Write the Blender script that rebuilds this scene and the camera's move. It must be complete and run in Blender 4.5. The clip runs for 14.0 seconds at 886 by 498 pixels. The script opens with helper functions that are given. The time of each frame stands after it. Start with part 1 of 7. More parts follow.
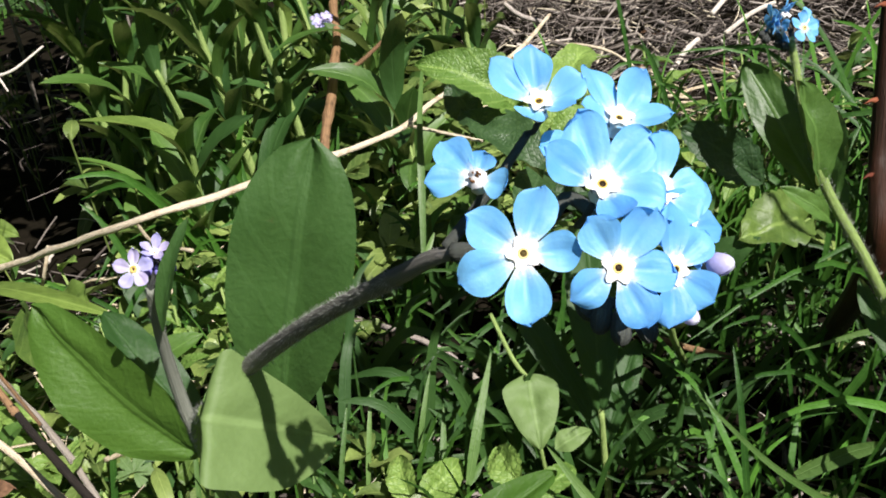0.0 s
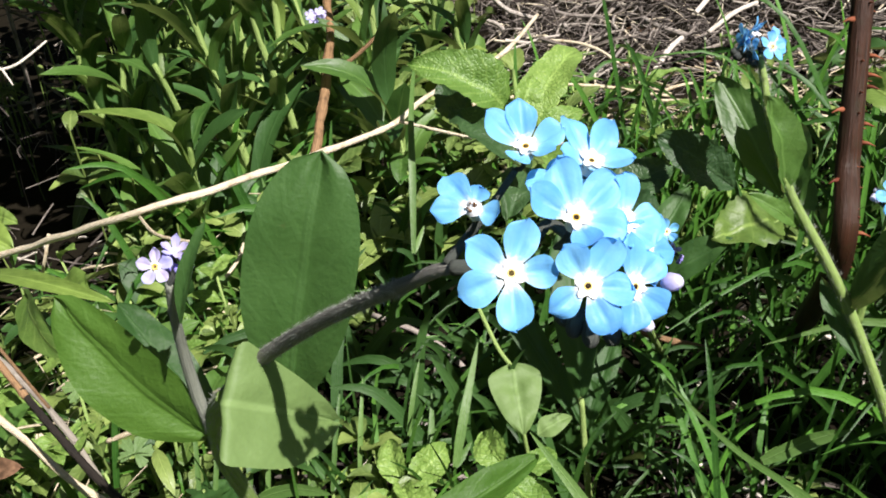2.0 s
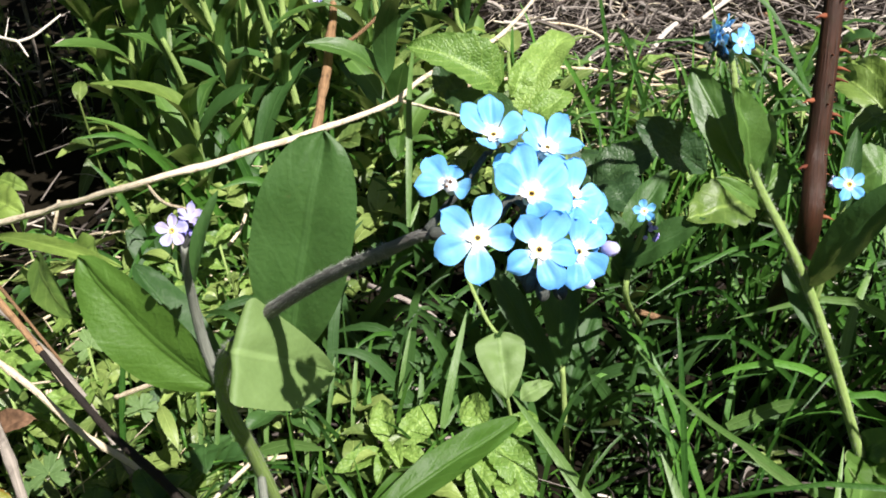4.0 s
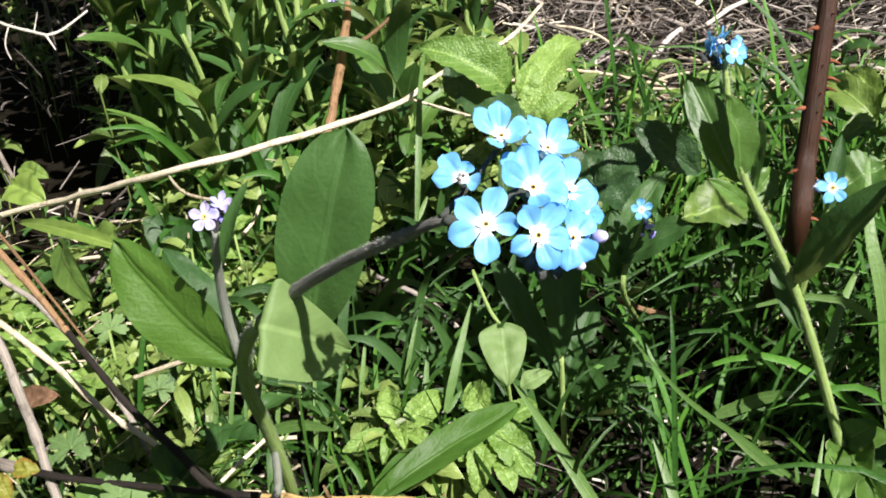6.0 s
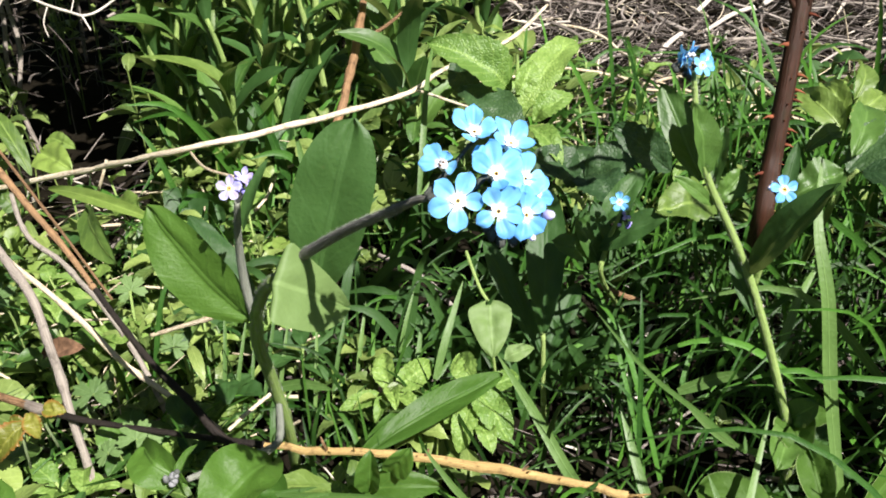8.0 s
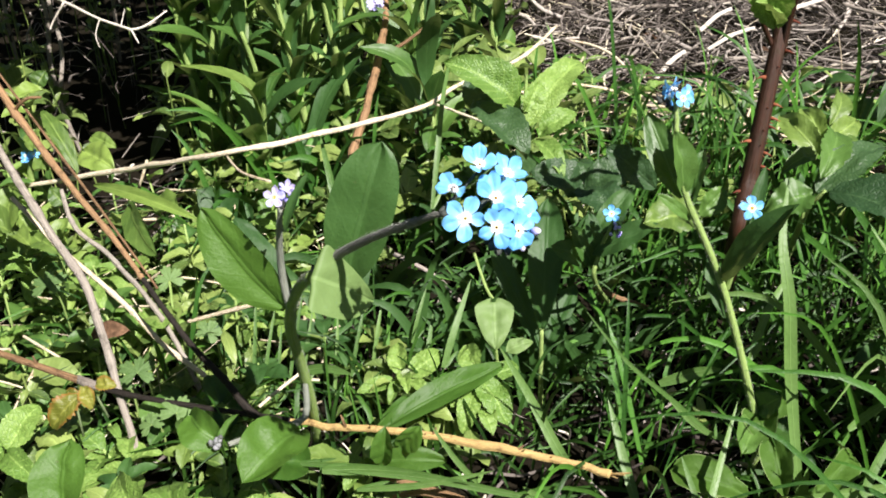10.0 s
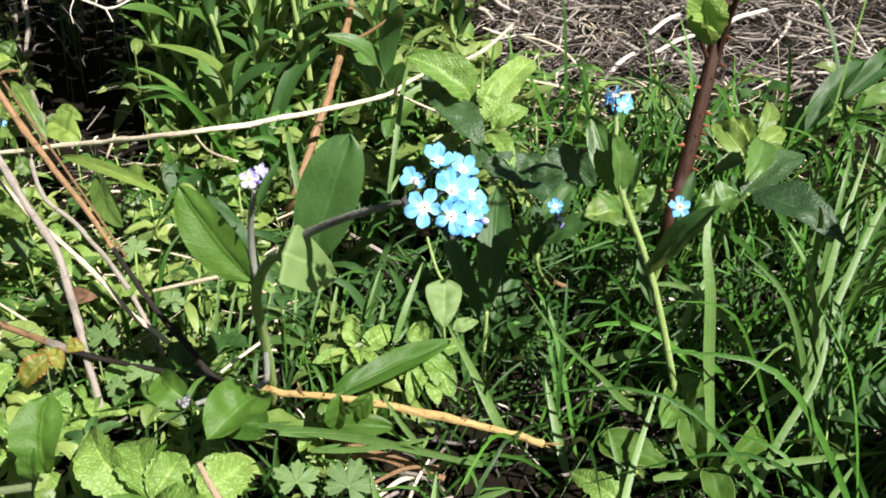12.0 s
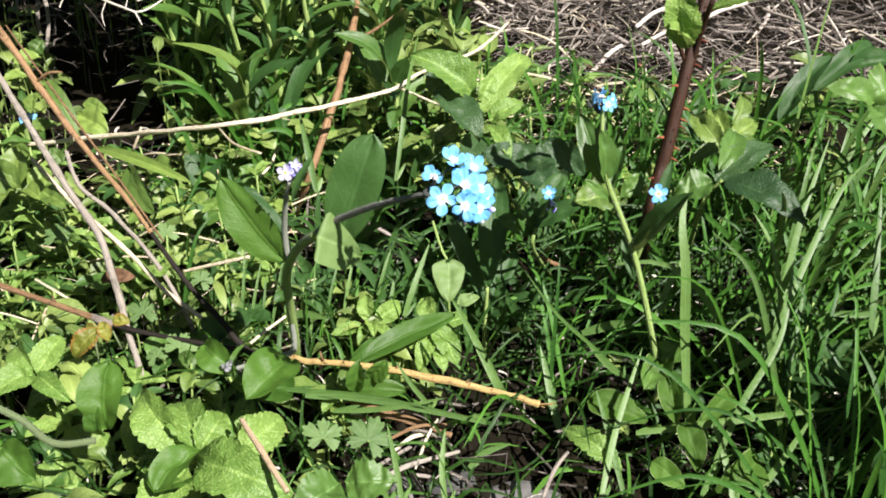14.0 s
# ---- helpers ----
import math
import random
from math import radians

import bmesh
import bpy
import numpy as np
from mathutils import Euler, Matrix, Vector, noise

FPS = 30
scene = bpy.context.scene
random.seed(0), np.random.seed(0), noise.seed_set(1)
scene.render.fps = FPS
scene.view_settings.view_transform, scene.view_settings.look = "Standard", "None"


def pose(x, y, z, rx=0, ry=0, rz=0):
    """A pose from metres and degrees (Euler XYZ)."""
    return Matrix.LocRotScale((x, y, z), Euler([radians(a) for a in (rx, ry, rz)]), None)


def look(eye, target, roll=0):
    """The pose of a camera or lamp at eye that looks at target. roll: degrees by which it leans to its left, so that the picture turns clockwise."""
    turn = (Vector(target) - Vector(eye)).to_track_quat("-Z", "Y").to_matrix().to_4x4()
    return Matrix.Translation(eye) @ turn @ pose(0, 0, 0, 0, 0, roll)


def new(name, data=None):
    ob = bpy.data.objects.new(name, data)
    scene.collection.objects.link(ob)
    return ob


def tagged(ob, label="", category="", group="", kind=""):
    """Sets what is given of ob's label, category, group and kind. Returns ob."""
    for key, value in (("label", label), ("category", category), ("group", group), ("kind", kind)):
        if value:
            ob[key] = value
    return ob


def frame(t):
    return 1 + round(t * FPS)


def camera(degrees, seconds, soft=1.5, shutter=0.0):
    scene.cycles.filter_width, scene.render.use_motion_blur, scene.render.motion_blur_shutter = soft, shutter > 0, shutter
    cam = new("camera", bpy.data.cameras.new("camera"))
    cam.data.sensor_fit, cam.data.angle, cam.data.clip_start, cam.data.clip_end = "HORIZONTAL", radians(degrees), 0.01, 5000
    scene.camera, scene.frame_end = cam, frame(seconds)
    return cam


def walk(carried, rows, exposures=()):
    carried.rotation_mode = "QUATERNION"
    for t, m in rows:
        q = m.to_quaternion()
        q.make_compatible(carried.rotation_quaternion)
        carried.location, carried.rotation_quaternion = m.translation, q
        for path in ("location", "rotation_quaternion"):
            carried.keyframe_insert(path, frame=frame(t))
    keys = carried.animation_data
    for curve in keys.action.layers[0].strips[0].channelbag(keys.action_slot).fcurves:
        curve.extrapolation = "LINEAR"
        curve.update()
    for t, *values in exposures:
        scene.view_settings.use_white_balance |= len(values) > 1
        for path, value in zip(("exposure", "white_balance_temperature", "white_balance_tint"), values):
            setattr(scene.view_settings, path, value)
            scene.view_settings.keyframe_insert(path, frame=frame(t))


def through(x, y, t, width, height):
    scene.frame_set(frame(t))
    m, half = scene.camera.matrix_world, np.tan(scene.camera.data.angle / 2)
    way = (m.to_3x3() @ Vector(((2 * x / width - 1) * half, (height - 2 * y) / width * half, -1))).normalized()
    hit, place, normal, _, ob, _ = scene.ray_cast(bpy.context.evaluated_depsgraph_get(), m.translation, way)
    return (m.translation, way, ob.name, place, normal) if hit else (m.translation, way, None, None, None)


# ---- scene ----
cam = camera(50.0, 14.0, soft=1.8)
PATH = [
    (0, (0.13136, 0.07416, 0.27131), (0.15521, 0.96615, -0.18011), -10.04),
    (0.5, (0.13354, 0.07012, 0.26989), (0.16316, 0.96156, -0.18227), -10.31),
    (1, (0.13279, 0.06827, 0.27394), (0.16346, 0.95997, -0.17765), -10.02),
    (1.5, (0.1299, 0.06365, 0.27818), (0.16283, 0.95052, -0.18268), -9.74),
    (2, (0.12975, 0.05945, 0.28298), (0.16571, 0.94324, -0.18352), -9.04),
    (2.5, (0.12974, 0.05205, 0.28299), (0.1638, 0.93684, -0.18174), -9.23),
    (3, (0.13071, 0.04793, 0.28553), (0.16953, 0.92796, -0.18781), -8.56),
    (5.3, (0.13146, 0.02577, 0.29715), (0.16074, 0.89564, -0.19525), -7.28),
    (5.5, (0.13169, 0.02438, 0.29745), (0.16208, 0.89441, -0.19462), -7.30),
    (6, (0.12878, 0.02014, 0.30054), (0.1585, 0.89149, -0.18923), -6.69),
    (6.5, (0.12732, 0.01523, 0.30205), (0.16093, 0.88471, -0.19077), -6.19),
    (7, (0.12849, 0.00727, 0.30503), (0.16071, 0.87248, -0.19535), -5.49),
    (7.5, (0.13305, -0.00405, 0.31077), (0.16812, 0.85826, -0.1944), -4.82),
    (8, (0.13231, -0.01589, 0.31628), (0.15381, 0.84992, -0.18362), -4.28),
    (8.2, (0.13284, -0.01978, 0.31667), (0.15487, 0.84804, -0.17973), -4.10),
    (10.3, (0.1316, -0.06654, 0.34978), (0.14102, 0.79699, -0.15443), -3.08),
    (10.5, (0.13173, -0.07072, 0.353), (0.14882, 0.79088, -0.15431), -2.70),
    (11, (0.13359, -0.08018, 0.35708), (0.17321, 0.7804, -0.1507), 0.17),
    (11.5, (0.13084, -0.08669, 0.36031), (0.17719, 0.77222, -0.14971), 0.69),
    (12, (0.1281, -0.09143, 0.36306), (0.19024, 0.76206, -0.15434), 0.97),
    (12.5, (0.12429, -0.10409, 0.37884), (0.17509, 0.75408, -0.13201), 0.21),
    (13, (0.11934, -0.11714, 0.38403), (0.16973, 0.73351, -0.13928), 0.47),
    (13.5, (0.11501, -0.12776, 0.38771), (0.16842, 0.71472, -0.14836), 0.82),
    (14, (0.11654, -0.14108, 0.39458), (0.18626, 0.70135, -0.13969), 0.94),
]
walk(cam, [(t, look(eye, target, roll)) for t, eye, target, roll in PATH],
     exposures=[(0.0, 0.66), (3.0, 0.96), (5.3, 1.04), (14.0, 1.14)])

# ---- light: a clear day, sun high, over the camera's right shoulder ----
SUN = Vector((0.40, -0.56, 0.77)).normalized()
world = bpy.data.worlds.new("sky")
scene.world = world
world.use_nodes = True
wn = world.node_tree
sky = wn.nodes.new("ShaderNodeTexSky")
sky.sky_type = "NISHITA"
sky.sun_disc = False
sky.sun_elevation = math.asin(SUN.z)
sky.sun_rotation = math.atan2(SUN.x, SUN.y)
wn.links.new(sky.outputs[0], wn.nodes["Background"].inputs[0])
wn.nodes["Background"].inputs[1].default_value = 0.019
lamp = bpy.data.lights.new("sun", "SUN")
lamp.energy, lamp.angle, lamp.color = 5.0, radians(0.5), (1.0, 0.924, 0.893)
sun = new("sun", lamp)
sun.matrix_world = look(SUN * 4, (0, 0, 0))


# ---- materials ----
def shader(name):
    m = bpy.data.materials.new(name)
    m.use_nodes = True
    nt = m.node_tree
    return m, nt, nt.nodes["Principled BSDF"], nt.nodes["Material Output"]


def node(nt, kind, **props):
    n = nt.nodes.new(kind)
    for k, v in props.items():
        if k == "operation":
            n.operation = v
        elif k == "blend":
            n.data_type, n.blend_type = "RGBA", v
    return n


def math_node(nt, op, a, b=None, c=None, clamp=False):
    n = nt.nodes.new("ShaderNodeMath")
    n.operation, n.use_clamp = op, clamp
    for i, v in enumerate((a, b, c)):
        if v is None:
            continue
        if isinstance(v, (int, float)):
            n.inputs[i].default_value = v
        else:
            nt.links.new(v, n.inputs[i])
    return n.outputs[0]


def mix(nt, fac, a, b, blend="MIX"):
    n = nt.nodes.new("ShaderNodeMix")
    n.data_type, n.blend_type = "RGBA", blend
    for sock, v in ((n.inputs[0], fac), (n.inputs[6], a), (n.inputs[7], b)):
        if isinstance(v, (int, float)):
            sock.default_value = v
        elif isinstance(v, tuple):
            sock.default_value = (*v, 1.0) if len(v) == 3 else v
        else:
            nt.links.new(v, sock)
    return n.outputs[2]


def noise_tex(nt, scale, detail=3.0, rough=0.6, coord=None):
    n = nt.nodes.new("ShaderNodeTexNoise")
    n.inputs["Scale"].default_value, n.inputs["Detail"].default_value = scale, detail
    n.inputs["Roughness"].default_value = rough
    if coord is None:
        coord = nt.nodes.new("ShaderNodeTexCoord").outputs["Object"]
    nt.links.new(coord, n.inputs["Vector"])
    return n.outputs["Fac"]


def ramp01(nt, v, lo, hi):
    n = nt.nodes.new("ShaderNodeMapRange")
    n.interpolation_type = "SMOOTHSTEP"
    nt.links.new(v, n.inputs[0])
    n.inputs[1].default_value, n.inputs[2].default_value = lo, hi
    return n.outputs[0]


def bump(nt, b, height, strength, dist):
    n = nt.nodes.new("ShaderNodeBump")
    n.inputs["Strength"].default_value, n.inputs["Distance"].default_value = strength, dist
    nt.links.new(height, n.inputs["Height"])
    nt.links.new(n.outputs[0], b.inputs["Normal"])
    return n.outputs[0]


def random_value(nt, island):
    if island:
        return nt.nodes.new("ShaderNodeNewGeometry").outputs["Random Per Island"]
    return nt.nodes.new("ShaderNodeObjectInfo").outputs["Random"]


def leaf_material(name, dark, light, rib=0.25, veins=7.0, vein_mix=0.18, through=0.3, rough=0.42, island=False, relief=0.5, net=0.0, spec=0.5, bias=1.0, rim=None, rim_mix=0.0, rim_wide=0.05):
    """Green blade: pale midrib, slanted side veins, mottling at two scales, a share of light coming through."""
    m, nt, b, out = shader(name)
    uv = nt.nodes.new("ShaderNodeUVMap").outputs[0]
    sep = nt.nodes.new("ShaderNodeSeparateXYZ")
    nt.links.new(uv, sep.inputs[0])
    off = math_node(nt, "ABSOLUTE", math_node(nt, "SUBTRACT", sep.outputs[0], 0.5))
    ribs = math_node(nt, "SUBTRACT", 1.0, ramp01(nt, off, 0.012, 0.05))
    wob = noise_tex(nt, 160.0, 2.0)
    phase = math_node(nt, "SUBTRACT", sep.outputs[1], math_node(nt, "MULTIPLY", off, 0.55))
    phase = math_node(nt, "ADD", math_node(nt, "MULTIPLY", phase, veins * 6.2832), math_node(nt, "MULTIPLY", wob, 2.5))
    side = ramp01(nt, math_node(nt, "SINE", phase), 0.72, 1.0)
    rnd = math_node(nt, "POWER", random_value(nt, island), bias)
    fine, coarse = noise_tex(nt, 900.0, 4.0), noise_tex(nt, 110.0, 3.0)
    tone = math_node(nt, "ADD", math_node(nt, "MULTIPLY", rnd, 0.75), math_node(nt, "MULTIPLY", coarse, 0.5))
    tone = math_node(nt, "SUBTRACT", tone, 0.12, clamp=True)
    col = mix(nt, tone, dark, light)
    col = mix(nt, math_node(nt, "MULTIPLY", fine, 0.4), col, tuple(0.6 * v for v in dark))
    specks = ramp01(nt, noise_tex(nt, 330.0, 2.0), 0.70, 0.78)
    col = mix(nt, math_node(nt, "MULTIPLY", specks, 0.3), col, (0.10, 0.075, 0.03))
    pale = tuple(min(1.0, 1.35 * v + 0.03) for v in light)
    col = mix(nt, math_node(nt, "MULTIPLY", side, vein_mix), col, pale)
    col = mix(nt, math_node(nt, "MULTIPLY", ribs, rib), col, pale)
    if net:
        vor = nt.nodes.new("ShaderNodeTexVoronoi")
        vor.feature = "DISTANCE_TO_EDGE"
        vor.inputs["Scale"].default_value = net
        nt.links.new(nt.nodes.new("ShaderNodeTexCoord").outputs["Object"], vor.inputs["Vector"])
        blister = ramp01(nt, vor.outputs["Distance"], 0.0, 0.28)
        col = mix(nt, math_node(nt, "MULTIPLY", math_node(nt, "SUBTRACT", 1.0, blister), 0.4), col, dark)
    if rim:
        edge = ramp01(nt, math_node(nt, "ADD", off, math_node(nt, "MULTIPLY", math_node(nt, "SUBTRACT", coarse, 0.5), rim_wide)), 0.5 - rim_wide, 0.5)
        col = mix(nt, math_node(nt, "MULTIPLY", edge, rim_mix), col, rim)
    nt.links.new(col, b.inputs["Base Color"])
    nt.links.new(math_node(nt, "ADD", math_node(nt, "MULTIPLY", coarse, 0.24), rough - 0.10), b.inputs["Roughness"])
    b.inputs["Specular IOR Level"].default_value = spec
    h = math_node(nt, "ADD", math_node(nt, "MULTIPLY", math_node(nt, "ADD", math_node(nt, "MULTIPLY", side, min(1.0, vein_mix * 3)), ribs), -0.8), math_node(nt, "ADD", math_node(nt, "MULTIPLY", fine, 0.6), math_node(nt, "MULTIPLY", noise_tex(nt, 280.0, 2.0), 1.1)))
    if net:
        h = math_node(nt, "ADD", h, math_node(nt, "MULTIPLY", blister, 1.1))
    nrm = bump(nt, b, h, relief, 0.0006)
    tr = nt.nodes.new("ShaderNodeBsdfTranslucent")
    glow = mix(nt, 0.55, col, (0.41, 0.50, 0.135))
    nt.links.new(glow, tr.inputs[0])
    nt.links.new(nrm, tr.inputs["Normal"])
    ms = nt.nodes.new("ShaderNodeMixShader")
    ms.inputs[0].default_value = through
    nt.links.new(b.outputs[0], ms.inputs[1])
    nt.links.new(tr.outputs[0], ms.inputs[2])
    nt.links.new(ms.outputs[0], out.inputs[0])
    return m


def stem_material(name, dark, light, scale=220.0, stretch=6.0, rough=0.7, spots=None, island=False, stains=0.6, bias=1.0):
    """Fibres along the stem, stains, small relief."""
    m, nt, b, out = shader(name)
    tc = nt.nodes.new("ShaderNodeUVMap")
    mp = nt.nodes.new("ShaderNodeMapping")
    mp.inputs["Scale"].default_value = (stretch * 1.4, stretch * 0.13, 1.0)
    nt.links.new(tc.outputs[0], mp.inputs[0])
    fibre = ramp01(nt, noise_tex(nt, 3.0, 5.0, 0.65, coord=mp.outputs[0]), 0.28, 0.72)
    stain = noise_tex(nt, scale, 3.0)
    rnd = math_node(nt, "POWER", random_value(nt, island), bias)
    f = math_node(nt, "ADD", math_node(nt, "MULTIPLY", fibre, 0.6), math_node(nt, "MULTIPLY", rnd, 0.45), clamp=True)
    if bias != 1.0:
        f = math_node(nt, "MULTIPLY", f, math_node(nt, "ADD", math_node(nt, "MULTIPLY", rnd, 0.85), 0.15))
    col = mix(nt, f, dark, light)
    col = mix(nt, math_node(nt, "MULTIPLY", ramp01(nt, stain, 0.5, 0.75), stains), col, spots or tuple(0.45 * v for v in dark))
    nt.links.new(col, b.inputs["Base Color"])
    b.inputs["Roughness"].default_value = rough
    b.inputs["Specular IOR Level"].default_value = 0.3
    bump(nt, b, math_node(nt, "ADD", fibre, stain), 0.5, 0.0006)
    return m


def petal_material(name, base, edge, through=0.35):
    m, nt, b, out = shader(name)
    uv = nt.nodes.new("ShaderNodeUVMap").outputs[0]
    sep = nt.nodes.new("ShaderNodeSeparateXYZ")
    nt.links.new(uv, sep.inputs[0])
    rnd = random_value(nt, False)
    ray = math_node(nt, "SINE", math_node(nt, "ADD", math_node(nt, "MULTIPLY", sep.outputs[0], 46.0),
                                          math_node(nt, "MULTIPLY", noise_tex(nt, 700.0, 2.0), 4.0)))
    col = mix(nt, ramp01(nt, sep.outputs[1], 0.0, 0.5), base, edge)
    col = mix(nt, math_node(nt, "MULTIPLY", math_node(nt, "ADD", ray, 1.0), 0.035), col, tuple(0.8 * v for v in edge))
    col = mix(nt, math_node(nt, "MULTIPLY", math_node(nt, "MULTIPLY", rnd, rnd), 0.75), col, (edge[0] * 0.55, edge[1] * 0.68, edge[2] * 0.93))
    col = mix(nt, math_node(nt, "MULTIPLY", ramp01(nt, sep.outputs[1], 0.86, 1.0), 0.45), col, (edge[0] * 0.6, edge[1] * 0.7, edge[2] * 0.95))
    streak = math_node(nt, "ADD", sep.outputs[1], math_node(nt, "MULTIPLY", math_node(nt, "SUBTRACT", noise_tex(nt, 2600.0, 2.0), 0.5), 0.30))
    col = mix(nt, ramp01(nt, streak, 0.04, 0.28), (0.90, 0.94, 0.97), col)
    blotch = ramp01(nt, noise_tex(nt, 420.0, 3.0), 0.40, 0.72)
    col = mix(nt, math_node(nt, "MULTIPLY", blotch, 0.28), col, tuple(0.5 * v + 0.5 * w for v, w in zip(base, edge)))
    nt.links.new(col, b.inputs["Base Color"])
    b.inputs["Roughness"].default_value = 0.46
    b.inputs["Specular IOR Level"].default_value = 0.35
    nrm = bump(nt, b, math_node(nt, "ADD", math_node(nt, "MULTIPLY", ray, 0.06), math_node(nt, "MULTIPLY", noise_tex(nt, 700.0, 3.0), 2.0)), 0.22, 0.00025)
    tr = nt.nodes.new("ShaderNodeBsdfTranslucent")
    nt.links.new(col, tr.inputs[0])
    ms = nt.nodes.new("ShaderNodeMixShader")
    ms.inputs[0].default_value = through
    nt.links.new(b.outputs[0], ms.inputs[1])
    nt.links.new(tr.outputs[0], ms.inputs[2])
    nt.links.new(ms.outputs[0], out.inputs[0])
    return m


def plain_material(name, a, c, scale=500.0, rough=0.6, relief=0.3, island=False, spec=0.15):
    m, nt, b, out = shader(name)
    n1, n2 = noise_tex(nt, scale, 4.0), noise_tex(nt, scale * 0.12, 3.0)
    rnd = random_value(nt, island)
    f = math_node(nt, "ADD", math_node(nt, "MULTIPLY", n1, 0.5), math_node(nt, "MULTIPLY", n2, 0.5))
    f = math_node(nt, "ADD", f, math_node(nt, "MULTIPLY", math_node(nt, "SUBTRACT", rnd, 0.5), 0.5), clamp=True)
    nt.links.new(mix(nt, ramp01(nt, f, 0.3, 0.7), a, c), b.inputs["Base Color"])
    b.inputs["Roughness"].default_value = rough
    b.inputs["Specular IOR Level"].default_value = spec
    bump(nt, b, f, relief, 0.001)
    return m


LEAF_DARK = leaf_material("broad leaf dark", (0.024, 0.075, 0.017), (0.065, 0.155, 0.034), rib=0.14, veins=6.0, vein_mix=0.06, through=0.24, rough=0.52, relief=0.4, spec=0.4)
LEAF_MID = leaf_material("lance leaf", (0.026, 0.085, 0.014), (0.15, 0.285, 0.055), rib=0.25, veins=5.0, vein_mix=0.05, through=0.25, rough=0.45, relief=0.4, spec=0.55)
LEAF_PALE = leaf_material("pale leaf underside", (0.15, 0.25, 0.075), (0.22, 0.34, 0.11), rib=0.35, veins=5.0, vein_mix=0.04, through=0.3, rough=0.6, relief=0.3)
LEAF_MINT = leaf_material("crinkled mint leaf", (0.10, 0.21, 0.035), (0.31, 0.46, 0.105), rib=0.4, veins=7.0, vein_mix=0.22, through=0.24, relief=0.4, net=420.0, rough=0.48, spec=0.5)
LEAF_BRAMBLE = leaf_material("bramble leaf", (0.022, 0.060, 0.020), (0.06, 0.125, 0.04), rib=0.3, veins=8.0, vein_mix=0.16, through=0.2, rough=0.46, relief=0.30, net=420.0, spec=0.42)
LEAF_WEED = leaf_material("weed leaf", (0.026, 0.078, 0.013), (0.29, 0.42, 0.085), rib=0.3, veins=6.0, vein_mix=0.08, through=0.22, rough=0.46, spec=0.55)
LEAF_BROAD = leaf_material("broad leaf green", (0.040, 0.115, 0.014), (0.115, 0.245, 0.034), rib=0.18, veins=6.0, vein_mix=0.06, through=0.40, rough=0.50, relief=0.5, spec=0.45)
LEAF_RED = leaf_material("reddening leaf", (0.13, 0.15, 0.02), (0.30, 0.30, 0.05), rib=0.3, through=0.3, rim=(0.34, 0.10, 0.03), rim_mix=0.6, rim_wide=0.20)
LEAF_SPOON = leaf_material("spoon leaf", (0.038, 0.092, 0.012), (0.105, 0.22, 0.030), rib=0.12, veins=5.0, vein_mix=0.05, through=0.28, rough=0.6, relief=0.5, spec=0.25, rim=(0.36, 0.46, 0.20), rim_mix=0.6, rim_wide=0.04)
LEAF_LOBED = leaf_material("lobed leaf", (0.075, 0.15, 0.045), (0.17, 0.28, 0.09), rib=0.3, veins=4.0, vein_mix=0.12, through=0.24, rough=0.55, relief=0.5, spec=0.4)
GRASS_PALE = leaf_material("broad pale grass blade", (0.05, 0.13, 0.025), (0.19, 0.33, 0.085), rib=0.35, veins=0.0, vein_mix=0.0, through=0.28, rough=0.45, spec=0.5)
GRASS = leaf_material("grass blade", (0.010, 0.050, 0.008), (0.110, 0.300, 0.034), rib=0.2, veins=0.0, vein_mix=0.0, through=0.18, rough=0.46, spec=0.35, bias=1.6)
COVER = leaf_material("low cover leaves", (0.016, 0.058, 0.010), (0.37, 0.49, 0.13), rib=0.25, veins=6.0, vein_mix=0.10, through=0.2, rough=0.40, island=True, spec=0.55)
COVER_GRASS = leaf_material("low grass", (0.004, 0.024, 0.004), (0.125, 0.31, 0.042), rib=0.1, veins=0.0, vein_mix=0.0, through=0.17, rough=0.46, island=True, spec=0.32, bias=2.8)
STEM_GREY = stem_material("hairy dark stem", (0.17, 0.19, 0.15), (0.36, 0.38, 0.32), rough=0.8, stains=0.2)
STALK_DARK = stem_material("dark hairy stalk", (0.11, 0.107, 0.095), (0.26, 0.255, 0.225), rough=0.8, stains=0.25)
STEM_SOFT = stem_material("soft grey-green stem", (0.085, 0.12, 0.05), (0.19, 0.25, 0.12), rough=0.8, stains=0.2)
STEM_GREEN = stem_material("green stem", (0.15, 0.25, 0.055), (0.34, 0.46, 0.15), rough=0.7, stains=0.15)
STEM_BRAMBLE = stem_material("bramble cane", (0.010, 0.007, 0.004), (0.060, 0.021, 0.009), rough=0.55, spots=(0.026, 0.024, 0.008), stains=0.5)
THORN = plain_material("thorn", (0.12, 0.035, 0.020), (0.26, 0.09, 0.045))
CANE_TAN = stem_material("tan dead stalk", (0.20, 0.13, 0.07), (0.52, 0.40, 0.26), rough=0.6, spots=(0.14, 0.08, 0.04))
STRAW = stem_material("straw", (0.48, 0.38, 0.22), (0.86, 0.79, 0.62), rough=0.5, spots=(0.30, 0.18, 0.07))
CANE_BROWN = stem_material("brown cane", (0.055, 0.028, 0.014), (0.42, 0.26, 0.13), rough=0.6)
CANE_GOLD = stem_material("golden cane", (0.17, 0.095, 0.03), (0.68, 0.50, 0.20), rough=0.55, stretch=9.0, spots=(0.09, 0.04, 0.018))
# dead cane with its shade put into the colour
CANE_SHADE = stem_material("cane in shade colour", (0.006, 0.005, 0.004), (0.026, 0.019, 0.013), rough=0.7)
